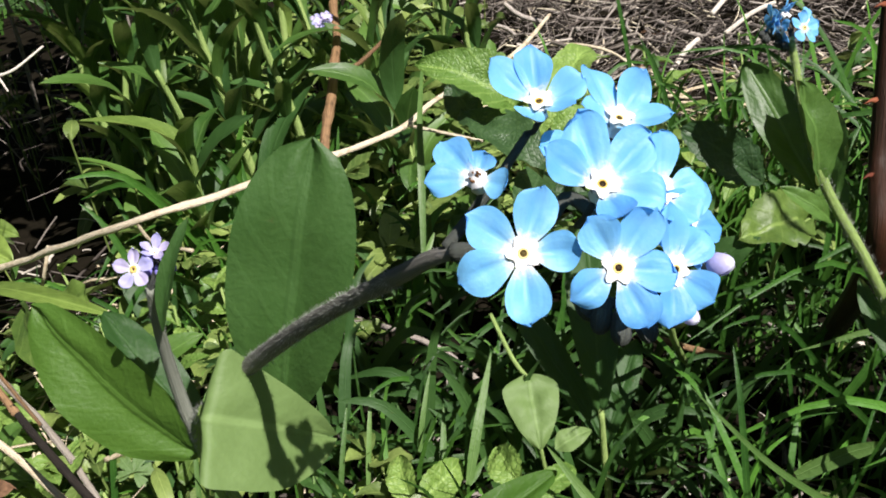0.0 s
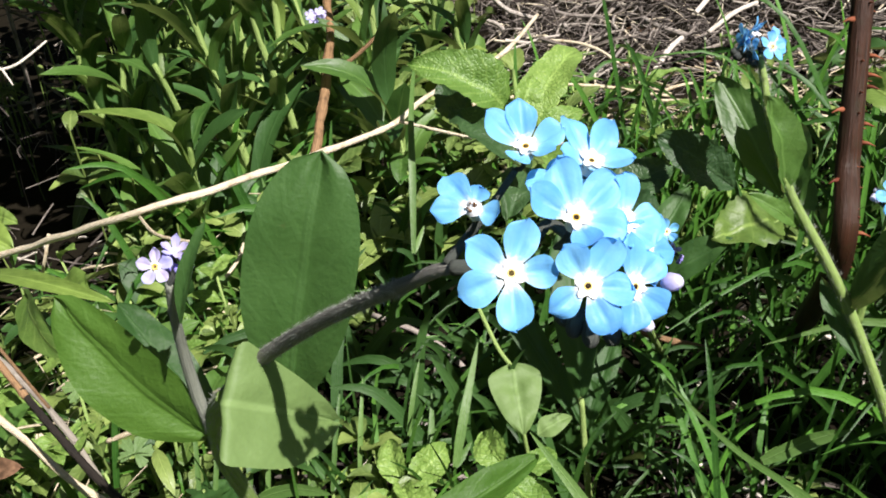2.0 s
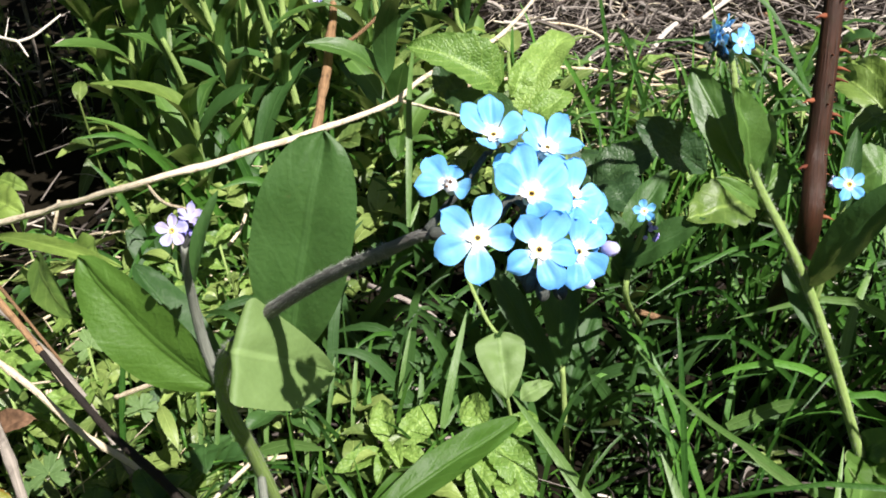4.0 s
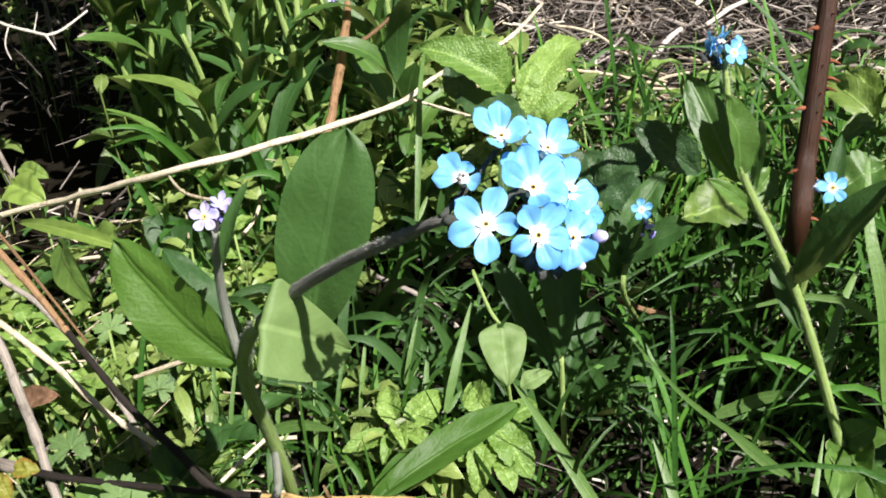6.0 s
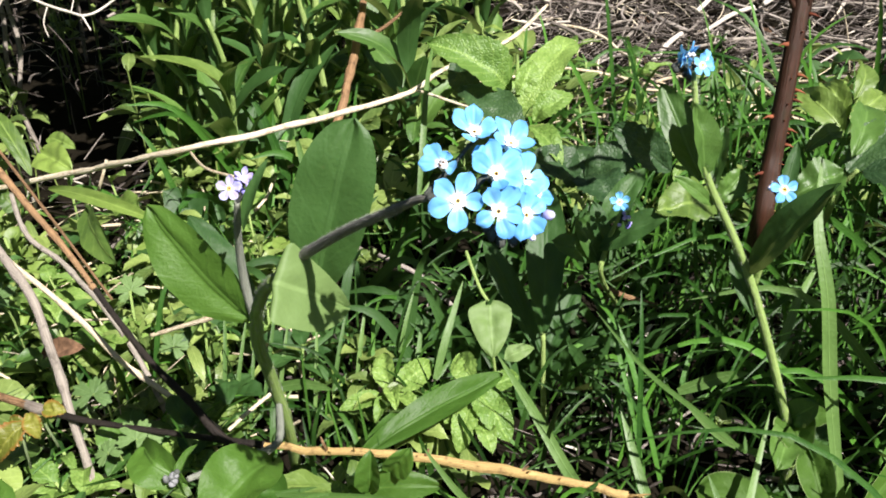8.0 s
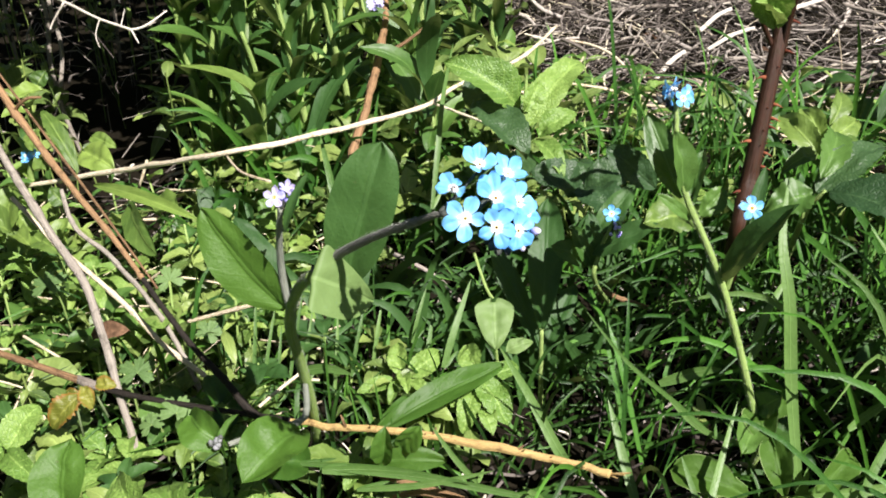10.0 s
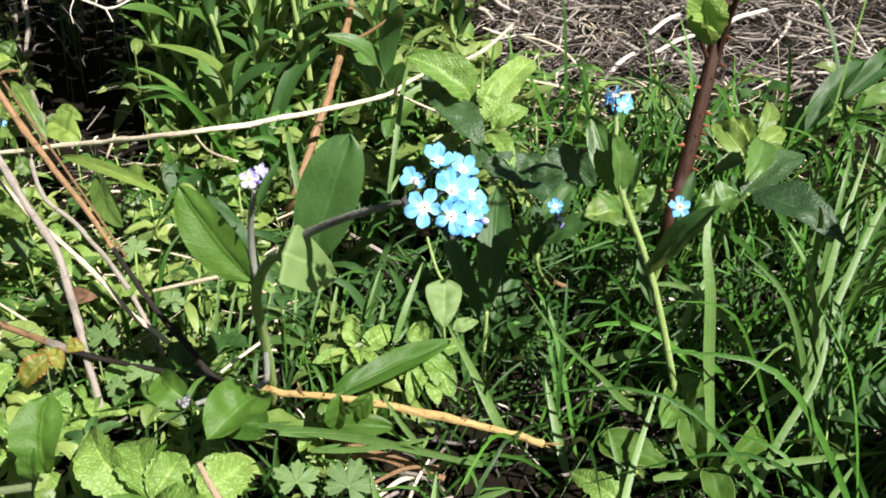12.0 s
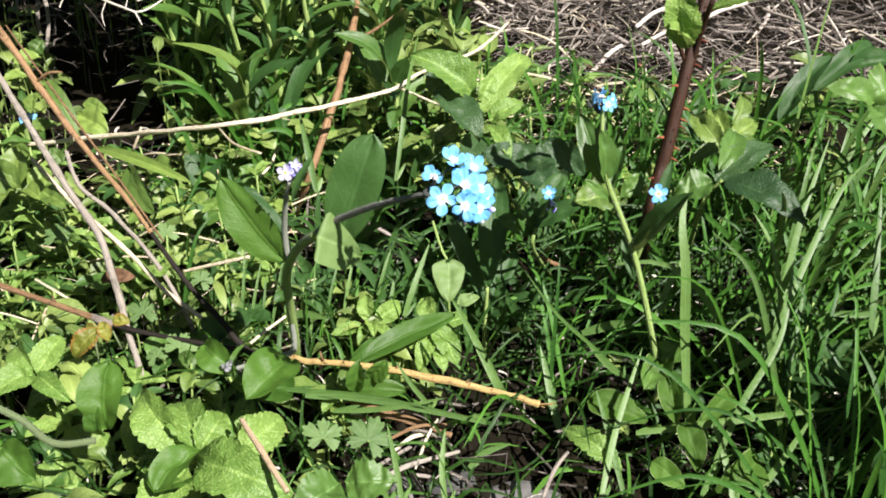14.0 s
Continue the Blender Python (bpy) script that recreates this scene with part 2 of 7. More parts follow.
CANE_GREY = stem_material("weathered cane", (0.12, 0.10, 0.08), (0.44, 0.40, 0.34), rough=0.8)
THATCH = stem_material("dry thatch", (0.022, 0.016, 0.013), (0.55, 0.49, 0.43), rough=0.7, island=True, bias=1.7)
STRAW_GREY = stem_material("old straw", (0.05, 0.038, 0.030), (0.72, 0.66, 0.58), rough=0.7, island=True, bias=1.6)
BLEACHED = stem_material("bleached twig", (0.55, 0.50, 0.42), (0.80, 0.75, 0.66), rough=0.75, spots=(0.38, 0.33, 0.26))
DEAD_LEAF = plain_material("dead leaf", (0.06, 0.035, 0.02), (0.24, 0.14, 0.08), 300.0, 0.8, 0.6, island=True)
# darker than real earth: shade between the plants is put into this colour
SOIL_SHADE = plain_material("soil", (0.003, 0.003, 0.002), (0.014, 0.012, 0.008), 260.0, 1.0, 1.0, spec=0.02)
STONE = plain_material("grey stone", (0.06, 0.06, 0.06), (0.16, 0.155, 0.15), 160.0, 0.85, 0.7)
PETAL = petal_material("sky-blue petal", (0.44, 0.80, 0.98), (0.20, 0.57, 0.97))
PETAL_LILAC = petal_material("lilac petal", (0.84, 0.80, 0.95), (0.66, 0.60, 0.90))
WHITE = plain_material("white throat", (0.80, 0.80, 0.78), (0.86, 0.85, 0.80), 900.0, 0.6, 0.1)
YELLOW = plain_material("yellow eye", (0.62, 0.42, 0.10), (0.82, 0.66, 0.30), 900.0, 0.5, 0.1)
MOUTH = plain_material("dark tube mouth", (0.03, 0.02, 0.01), (0.08, 0.06, 0.02), 900.0, 0.7, 0.1)
WITHERED = plain_material("withered heart", (0.18, 0.09, 0.04), (0.40, 0.24, 0.10), 900.0, 0.8, 0.5)
CALYX = stem_material("hairy calyx", (0.03, 0.035, 0.04), (0.09, 0.10, 0.08), rough=0.9)
BUD_VIOLET = plain_material("violet bud", (0.22, 0.20, 0.60), (0.50, 0.45, 0.85), 900.0, 0.6, 0.2)
BUD_GREY = plain_material("grey bud", (0.10, 0.11, 0.10), (0.27, 0.28, 0.29), 900.0, 0.8, 0.3)
HAIR = plain_material("pale hair", (0.26, 0.28, 0.24), (0.42, 0.44, 0.39), 900.0, 0.6, 0.0)


# ---- mesh helpers ----
class Geo:
    """Collects vertices, faces and one UV a vertex for one mesh."""

    def __init__(self):
        self.v, self.f, self.t = [], [], []

    def grid(self, rows_of_points, uvs):
        n0, wide = len(self.v), len(rows_of_points[0])
        for r, us in zip(rows_of_points, uvs):
            self.v += [tuple(p) for p in r]
            self.t += us
        for i in range(len(rows_of_points) - 1):
            for j in range(wide - 1):
                a = n0 + i * wide + j
                self.f.append((a, a + 1, a + wide + 1, a + wide))

    def tube(self, pts, radii, sides=7, n=None, cap=True, ridge=0.0):
        pts = [Vector(p) for p in pts]
        if n:
            pts, radii = smooth(pts, radii, n)
        elif not isinstance(radii, (list, tuple)):
            radii = [radii] * len(pts)
        n0 = len(self.v)
        side = None
        run = 0.0
        for i, p in enumerate(pts):
            d = (pts[min(i + 1, len(pts) - 1)] - pts[max(i - 1, 0)]).normalized()
            if side is None:
                side = d.cross(Vector((0.3, 0.2, 1.0) if abs(d.z) < 0.9 else (1, 0, 0))).normalized()
            side = (side - d * side.dot(d)).normalized()
            up = d.cross(side)
            if i:
                run += (p - pts[i - 1]).length
            for k in range(sides):
                a = 2 * math.pi * k / sides
                self.v.append(tuple(p + (side * math.cos(a) + up * math.sin(a)) * (radii[i] * (1 + ridge * ((k % 2) - 0.5)))))
                self.t.append((k / sides, run * 20.0))
        for i in range(len(pts) - 1):
            for k in range(sides):
                a, b = n0 + i * sides + k, n0 + i * sides + (k + 1) % sides
                self.f.append((a, b, b + sides, a + sides))
        if cap:
            self.f.append(tuple(n0 + k for k in range(sides))[::-1])
            e = n0 + (len(pts) - 1) * sides
            self.f.append(tuple(e + k for k in range(sides)))
        return self

    def leaf(self, base, tip, width, normal=(0, -0.3, 1), sag=0.0, fold=0.25, blunt=0.45, teeth=0.0, crinkle=0.0,
             nu=10, nv=6, droop=0.0, widest=0.45, wave=0.0, seed=0.0, twist=0.0, lump=0.15):
        """A leaf blade from base to tip; sag bulges it along its normal, fold lifts its margins, droop bends its end down."""
        base, tip, normal = Vector(base), Vector(tip), Vector(normal)
        if teeth and nu >= 12:
            nu = max(nu, 32)
        ax = tip - base
        L = ax.length
        a = ax / L
        s = normal.cross(a)
        if s.length < 1e-5:
            s = Vector((1, 0, 0)).cross(a)
        s.normalize()
        n = a.cross(s)
        if n.dot(normal) < 0:
            n, s = -n, -s
        out, uvs = [], []
        for i in range(nu + 1):
            v = i / nu
            if v < widest:
                w = 0.10 + 0.90 * math.sin(math.pi / 2 * v / widest) ** 0.8
            else:
                w = max(0.0, 1 - ((v - widest) / (1 - widest)) ** (1.2 + 1.6 * blunt)) ** (0.78 - 0.28 * blunt)
            w *= width / 2
            if i == nu:
                w = width * 0.012
            c = base + ax * v + n * (sag * L * 4 * v * (1 - v)) - n * (droop * L * v ** 3)
            tw = twist * v
            ss = s * math.cos(tw) + n * math.sin(tw)
            nn = n * math.cos(tw) - s * math.sin(tw)
            row, ur = [], []
            for j in range(nv + 1):
                q = 2 * j / nv - 1
                e = 1.0
                if teeth and abs(q) > 0.99:
                    e += teeth * 0.8 * (abs(math.sin(math.pi * (v * 9 + seed))) ** 0.7 - 0.6) * (1 - 0.5 * v)
                h = fold * abs(q) ** 1.3 * w + wave * width * math.sin(9 * v + 2.2 * q + seed) * abs(q)
                if nu >= 7:
                    h += lump * width * noise.noise(Vector((v * 4.5 + seed * 3.1 + L * 900, q * 1.6, seed)))
                if nv >= 6:
                    h -= 0.05 * width * math.exp(-(q * 5) ** 2)
                if crinkle:
                    rib_gap = abs(math.sin(math.pi * (7.5 * v - 2.0 * abs(q) + 0.2 * (q > 0))))
                    h += crinkle * width * ((rib_gap ** 0.6 - 0.6) * min(1.0, 3 * abs(q)) * (1 - 0.4 * abs(q)) + 0.45 * noise.noise(Vector((v * 13 + seed, q * 5, seed * 2))))
                row.append(c + ss * (q * w * e) + nn * h)
                ur.append((0.5 + 0.5 * q, v))
            out.append(row)
            uvs.append(ur)
        self.grid(out, uvs)
        return self

    def blade(self, pts, width, n=9, normal=(0, -1, 0.3), keel=0.25):
        """A grass blade along a few points."""
        pts, _ = smooth([Vector(p) for p in pts], 0.0, n)
        normal = Vector(normal)
        out, uvs = [], []
        for i, p in enumerate(pts):
            v = i / (len(pts) - 1)
            d = (pts[min(i + 1, len(pts) - 1)] - pts[max(i - 1, 0)]).normalized()
            s = normal.cross(d)
            s = s.normalized() if s.length > 1e-4 else Vector((1, 0, 0))
            w = width / 2 * min(1.0, 0.55 + 1.5 * v) * max(0.03, 1 - v ** 3.5)
            up = d.cross(s)
            out.append([p - s * w + up * (keel * w), p, p + s * w + up * (keel * w)])
            uvs.append([(0.0, v), (0.5, v), (1.0, v)])
        self.grid(out, uvs)
        return self

    def ball(self, c, r, squash=1.0, axis=(0, 0, 1), rings=5, sides=8):
        z = Vector(axis).normalized()
        x = z.orthogonal().normalized()
        y = z.cross(x)
        rows_, uvs = [], []
        for i in range(rings + 1):
            th = math.pi * i / rings
            rr = r * math.sin(th)
            rows_.append([Vector(c) + z * (r * squash * math.cos(th)) + (x * math.cos(2 * math.pi * k / sides) + y * math.sin(2 * math.pi * k / sides)) * max(rr, r * 0.01) for k in range(sides + 1)])
            uvs.append([(k / sides, i / rings) for k in range(sides + 1)])
        self.grid(rows_, uvs)
        return self


def smooth(pts, radii, n):
    """Catmull-Rom through the points, n steps a span."""
    if not isinstance(radii, (list, tuple)):
        radii = [radii] * len(pts)
    if len(pts) == 2:
        pts = [pts[0], (pts[0] + pts[1]) / 2, pts[1]]
        radii = [radii[0], (radii[0] + radii[-1]) / 2, radii[-1]]
    out, rad = [], []
    for i in range(len(pts) - 1):
        p0, p1, p2, p3 = pts[max(i - 1, 0)], pts[i], pts[i + 1], pts[min(i + 2, len(pts) - 1)]
        for k in range(n):
            t = k / n
            out.append(0.5 * (2 * p1 + (p2 - p0) * t + (2 * p0 - 5 * p1 + 4 * p2 - p3) * t * t + (3 * p1 - p0 - 3 * p2 + p3) * t ** 3))
            rad.append(radii[i] * (1 - t) + radii[i + 1] * t)
    out.append(pts[-1])
    rad.append(radii[-1])
    return out, rad


def mesh_of(name, geo, material):
    me = bpy.data.meshes.new(name)
    me.from_pydata(geo.v, [], geo.f)
    uv = me.uv_layers.new(name="UVMap")
    idx = np.empty(len(me.loops), dtype=np.int32)
    me.loops.foreach_get("vertex_index", idx)
    uv.data.foreach_set("uv", np.array(geo.t, dtype=np.float32)[idx].ravel())
    me.polygons.foreach_set("use_smooth", np.ones(len(me.polygons), dtype=bool))
    me.materials.append(material)
    me.update()
    return me


def thing(name, at, label, category, group="", kind=""):
    ob = new(name)
    ob.empty_display_size = 0.01
    ob.location = at
    return tagged(ob, label, category, group, kind)


def part(name, geo, material, parent, label=""):
    ob = new(name, mesh_of(name, geo, material))
    ob.parent = parent
    if parent.parent is None:
        ob.matrix_parent_inverse = Matrix.Translation(-Vector(parent.location))
    return tagged(ob, label)


def single(name, geo, material, label, category, group="", kind=""):
    return tagged(new(name, mesh_of(name, geo, material)), label, category, group, kind)


rng = random.Random(7)
UP0 = Vector((0.165, 0.44, 0.88)).normalized()
FACE0 = Vector((-0.024, -0.892, 0.451))
RIGHT0 = Vector((0.985, -0.055, -0.16)).normalized()


def facing(right=0.0, up=0.0):
    """A direction towards the first camera, turned to the right and up by the given shares."""
    return (FACE0 + RIGHT0 * right + UP0 * up).normalized()


def petal_geo(c, N, U, angle, length, width, start, cup, lift, curl=0.0, roll=0.0):
    """One petal: narrow claw, broad uneven limb, slightly cupped."""
    R = U.cross(N)
    d = R * math.cos(radians(angle)) + U * math.sin(radians(angle))
    s = N.cross(d)
    g = Geo()
    out, uvs = [], []
    nu, nv = 16, 10
    for i in range(nu + 1):
        v = 0.35 * i / nu + 0.65 * math.sin(math.pi / 2 * i / nu)
        if v < 0.62:
            w = 0.22 + 0.78 * math.sin(math.pi / 2 * v / 0.62) ** 1.1
        else:
            w = max(0.0, 1 - ((v - 0.62) / 0.38) ** 2.2) ** 0.5
        w = max(0.03, w) * width / 2 * (1 + 0.05 * noise.noise(Vector((v * 5, angle, 0.5))))
        row, ur = [], []
        for j in range(nv + 1):
            q = 2 * j / nv - 1
            along = start + (length - start) * v * (1 - 0.06 * q * q * v)
            h = lift * length * v + cup * length * (v * v * 0.6 + q * q * 0.35 * math.sin(math.pi * min(1, v * 1.1)))
            h -= 0.07 * length * math.exp(-(q * 4) ** 2) * math.sin(math.pi * v)
            h += curl * length * max(0.0, v - 0.6) ** 2 * 4
            h += 0.04 * length * math.sin(5 * v + 2.4 * q + angle) * abs(q) * v + roll * q * w * v
            along *= 1 + 0.03 * math.sin(angle * 1.7 + 1.6 * q) * v
            row.append(c + d * along + s * (q * w) + N * h)
            ur.append((0.5 + 0.5 * q, v))
        out.append(row)
        uvs.append(ur)
    return g, out, uvs


def flower(plant, c, face, r, angles, lengths=None, joint=None, petal_mat=None, cup=0.12, lift=0.05, heart="fresh", up=UP0, seed=1, eye=1.0):
    """A five-petalled forget-me-not flower with throat, eye, calyx and its little stalk."""
    rr = random.Random(seed)
    c = Vector(c)
    N = Vector(face).normalized()
    U = (up - N * up.dot(N)).normalized()
    R = U.cross(N)
    g = Geo()
    g.tube([c - N * (0.30 * r), c - N * (0.10 * r), c + N * (0.01 * r)], [0.16 * r, 0.13 * r, 0.20 * r], 8)
    fl = part("flower", g, WHITE, plant, "open sky-blue forget-me-not flower with five petals" if petal_mat is None else "small lilac flower with yellow eye")
    lengths = lengths or [1.0] * len(angles)
    for k, (a, ln) in enumerate(zip(angles, lengths)):
        g, out, uvs = petal_geo(c + N * (0.006 * r * (k % 2)), N, U, a + rr.uniform(-2, 2), r * ln, r * 0.66 * (0.5 + 0.5 * ln), 0.12 * r, cup + rr.uniform(-0.05, 0.08), lift + rr.uniform(-0.05, 0.05), rr.uniform(-0.3, 0.25), rr.uniform(-0.6, 0.6))
        g.grid(out, uvs)
        part("petal", g, petal_mat or PETAL, fl)
    if heart == "fresh":
        g = Geo()
        rows_, uvs = [], []
        for ring, (rad, h) in enumerate(((0.065, 0.035), (0.11, 0.055), (0.16, 0.05), (0.22, 0.035))):
            pts = []
            for k in range(31):
                th = 2 * math.pi * k / 30
                star = 1 + (0.24 * math.cos(5 * (th - radians(angles[0])) + math.pi) if ring == 3 else 0)
                pts.append(c + (R * math.cos(th) + U * math.sin(th)) * (rad * r * star) + N * (h * r + lift * rad * r))
            rows_.append(pts)
            uvs.append([(k / 30, ring / 3) for k in range(31)])
        g.grid(rows_, uvs)
        part("throat", g, WHITE, fl, "white star-shaped throat")
        g = Geo()
        ring_pts = [c + (R * math.cos(2 * math.pi * k / 16) + U * math.sin(2 * math.pi * k / 16)) * (0.068 * r * eye) + N * (0.05 * r) for k in range(17)]
        g.tube(ring_pts, 0.017 * r * eye ** 2, 6, cap=False)
        part("eye", g, YELLOW, fl, "yellow ring round the throat")
        g = Geo()
        g.tube([c + N * (0.020 * r), c + N * (0.037 * r)], 0.058 * r, 10)
        part("tube_mouth", g, MOUTH, fl)
    else:
        g = Geo()
        for k in range(12):
            a = rr.uniform(0, 6.28)
            g.ball(c + (R * math.cos(a) + U * math.sin(a)) * (0.11 * r * rr.random() ** 0.5) + N * (0.02 * r + 0.06 * r * rr.random()), rr.uniform(0.012, 0.028) * r, 1.6, N)
        part("withered_heart", g, WITHERED, fl, "brown withered heart")
    if joint is not None:
        j = Vector(joint)
        g = Geo()
        b = c - N * (0.42 * r)
        g.tube([j, (j + b) / 2 - N * (0.12 * r), b], [0.055 * r, 0.055 * r, 0.07 * r], 6, n=4)
        for k in range(5):
            a = 2 * math.pi * (k + 0.5) / 5
            o = R * math.cos(a) + U * math.sin(a)
            g.leaf(b, b + N * (0.33 * r) + o * (0.17 * r), 0.13 * r, normal=o, sag=-0.1, nu=5, nv=2)
        g.ball(b + N * (0.06 * r), 0.10 * r, 1.2, N)
        part("calyx", g, CALYX, fl, "dark hairy calyx and flower stalk")
    return fl


def bud(plant, c, face, r, mat, joint=None):
    c, N = Vector(c), Vector(face).normalized()
    g = Geo()
    g.ball(c, r, 1.35, N, 6, 8)
    b = part("bud", g, mat, plant, "small closed bud")
    g = Geo()
    g.ball(c - N * (0.9 * r), 0.85 * r, 1.2, N, 5, 8)
    if joint is not None:
        g.tube([Vector(joint), c - N * (1.2 * r)], 0.35 * r, 5)
    part("calyx", g, CALYX, b)
    return b


def hairs(plant, pts, radii, count, length, seed, thick=0.00005):
    """Fine standing hairs along a stem, one mesh."""
    rr = random.Random(seed)
    p, rad = smooth([Vector(q) for q in pts], radii, 6)
    g = Geo()
    for _ in range(count):
        f = rr.random() * (len(p) - 1.001)
        i = int(f)
        c = p[i].lerp(p[i + 1], f - i)
        d = (p[i + 1] - p[i]).normalized()
        a = rr.uniform(0, 6.28)
        x = d.orthogonal().normalized()
        y = d.cross(x)
        o = x * math.cos(a) + y * math.sin(a)
        s0 = c + o * (rad[i] * 0.9)
        e = s0 + (o + d * rr.uniform(-0.2, 0.5)) * (length * rr.uniform(0.5, 1.1))
        w = d.cross(o) * thick
        n0 = len(g.v)
        g.v += [tuple(s0 - w), tuple(s0 + w), tuple(e), tuple(s0 + d * thick)]
        g.t += [(0, 0), (1, 0), (0.5, 1), (0.5, 0)]
        g.f += [(n0, n0 + 1, n0 + 2), (n0 + 1, n0 + 3, n0 + 2), (n0 + 3, n0, n0 + 2)]
    ob = part("stem_hairs", g, HAIR, plant, "short pale hairs standing off the stem")
    ob["kind"] = "stuff"
    return ob


# ---- ground ----
def height(x, y):
    h = -0.012 + 0.055 * max(0.0, min(y, 3.0) - 0.5) - 0.02 * max(0.0, min(1.0, (0.05 - x) / 0.2))
    return h + 0.010 * noise.noise(Vector((x * 9, y * 9, 0.3))) + 0.004 * noise.noise(Vector((x * 40, y * 40, 1.7)))


def build_ground():
    edge = [-400, -60, -12, -4, -2, -1.3]
    xs = edge + [-1.0 + 0.03 * k for k in range(74)] + [-e + 0.2 for e in edge[::-1]]
    ys = [-400, -60, -12, -4, -1.5, -0.8] + [-0.5 + 0.03 * k for k in range(90)] + [2.6, 4, 12, 60, 400]
    g = Geo()
    g.grid([[Vector((x, y, height(x, y) if abs(x) < 5 and abs(y) < 5 else -0.01)) for x in xs] for y in ys],
           [[(x, y) for x in xs] for y in ys])
    single("ground", g, SOIL_SHADE, "crumbly garden soil, coloured near black for the shade under the plants", "ground", kind="structure")


build_ground()

# ---- the forget-me-not plant ----
me_plant = thing("forget_me_not_plant", (0.0613, 0.3389, 0.0), "leaning forget-me-not plant with sky-blue flowers and hairy stem", "plant")
stem_pts = [(0.0613, 0.3389, -0.015), (0.0676, 0.3075, 0.0448), (0.0682, 0.2901, 0.0867), (0.0690, 0.2746, 0.1139), (0.0735, 0.2585, 0.1364), (0.0827, 0.2302, 0.1639), (0.0901, 0.2129, 0.1785)]
stem_r = [0.0024, 0.0024, 0.0024, 0.0023, 0.0022, 0.0019, 0.0017]
part("stem", Geo().tube(stem_pts, stem_r, 14, n=7, ridge=0.14), STEM_GREEN, me_plant, "pale green ribbed stem")
hairs(me_plant, stem_pts, stem_r, 1800, 0.0014, 3, 0.00006)
stalk_pts = [(0.0894, 0.2145, 0.1772), (0.0971, 0.2138, 0.1843), (0.1108, 0.1959, 0.2006), (0.1207, 0.1795, 0.2130), (0.1281, 0.1661, 0.2224), (0.1327, 0.1595, 0.2274), (0.1360, 0.1559, 0.2292)]
stalk_r = [0.0018, 0.0016, 0.00135, 0.00115, 0.00105, 0.0009, 0.0006]
part("flower_stalk", Geo().tube(stalk_pts, stalk_r, 10, n=6), STALK_DARK, me_plant, "dark grey-green hairy flower stalk")
hairs(me_plant, stalk_pts[:5], stalk_r[:5], 2000, 0.0008, 4, 0.00003)
hairs(me_plant, stalk_pts[4:], stalk_r[4:], 160, 0.0004, 9, 0.00002)
axis_pts = [(0.1344, 0.1569, 0.2289), (0.1387, 0.1553, 0.2292), (0.1433, 0.1553, 0.2307), (0.1466, 0.1571, 0.2322), (0.1491, 0.1524, 0.2297), (0.1493, 0.1468, 0.2254)]
part("flower_axis", Geo().tube(axis_pts, [0.001, 0.0009, 0.0008, 0.0007, 0.0007, 0.0006], 8, n=5), CALYX, me_plant, "dark forked axis of the flower cluster")
side_axis = [(0.1339, 0.1580, 0.2289), (0.1367, 0.1591, 0.2312), (0.1404, 0.1597, 0.2348), (0.1438, 0.1608, 0.2382)]
part("flower_axis", Geo().tube(side_axis, [0.0007, 0.0006, 0.0005, 0.0004], 7, n=5), CALYX, me_plant, "dark forked axis of the flower cluster")
J1, J2, J3, J4 = (0.1387, 0.1553, 0.2292), (0.1464, 0.1545, 0.2304), (0.1487, 0.1513, 0.2285), (0.1493, 0.1468, 0.2254)
PX = 0.0000476
flower(me_plant, (0.1398, 0.1446, 0.2338), facing(0.02, 0.10), 122 * PX, [146, 72, 4, -85, -155], [1.0, 1.04, 0.86, 1.06, 1.06], J1, seed=11)
flower(me_plant, (0.1472, 0.1424, 0.2320), facing(0.12, 0.05), 120 * PX, [120, 58, -6, -65, -146], [0.86, 1.04, 0.90, 1.02, 0.84], J3, seed=12)
flower(me_plant, (0.1475, 0.1469, 0.2376), facing(0.05, 0.50), 120 * PX, [154, 106, 44, -20, -76], [0.98, 1.16, 1.14, 1.0, 0.72], J2, lift=0.18, seed=13)
flower(me_plant, (0.1444, 0.1558, 0.2427), facing(-0.10, 0.75), 112 * PX, [148, 98, 24, -28, -112], [1.0, 1.05, 0.88, 0.68, 0.62], (0.1438, 0.1608, 0.2382), lift=0.32, seed=14)
flower(me_plant, (0.1513, 0.1548, 0.2401), facing(0.20, 0.75), 114 * PX, [112, 56, -6, -80, 170], [1.1, 0.88, 0.88, 0.62, 0.70], (0.1480, 0.1579, 0.2328), lift=0.34, seed=15)
flower(me_plant, (0.1533, 0.1493, 0.2348), facing(0.45, 0.40), 116 * PX, [88, 8, -52, -130, 150], [1.0, 0.80, 0.74, 0.7, 0.8], J2, lift=0.25, seed=16)
flower(me_plant, (0.1527, 0.1448, 0.2294), facing(0.42, 0.02), 116 * PX, [97, 42, -36, -100, 172], [1.06, 0.92, 0.92, 0.92, 0.6], J3, seed=17)
flower(me_plant, (0.1377, 0.1552, 0.2368), facing(-0.25, 0.45), 116 * PX, [134, 186, -20, 72], [0.98, 0.86, 0.62, 0.5], (0.1367, 0.1591, 0.2312), heart="withered", lift=0.12, seed=18)
flower(me_plant, (0.1552, 0.1486, 0.2314), facing(0.62, 0.18), 104 * PX, [60, -5, -75, 200, 130], [0.9, 0.9, 0.85, 0.8, 0.8], J2, seed=19)
flower(me_plant, (0.1485, 0.1560, 0.2381), facing(-0.05, 0.30), 100 * PX, [190, 128, 64, -30, -110], [1.0, 0.55, 0.95, 0.7, 0.7], (0.1464, 0.1581, 0.2331), seed=20)
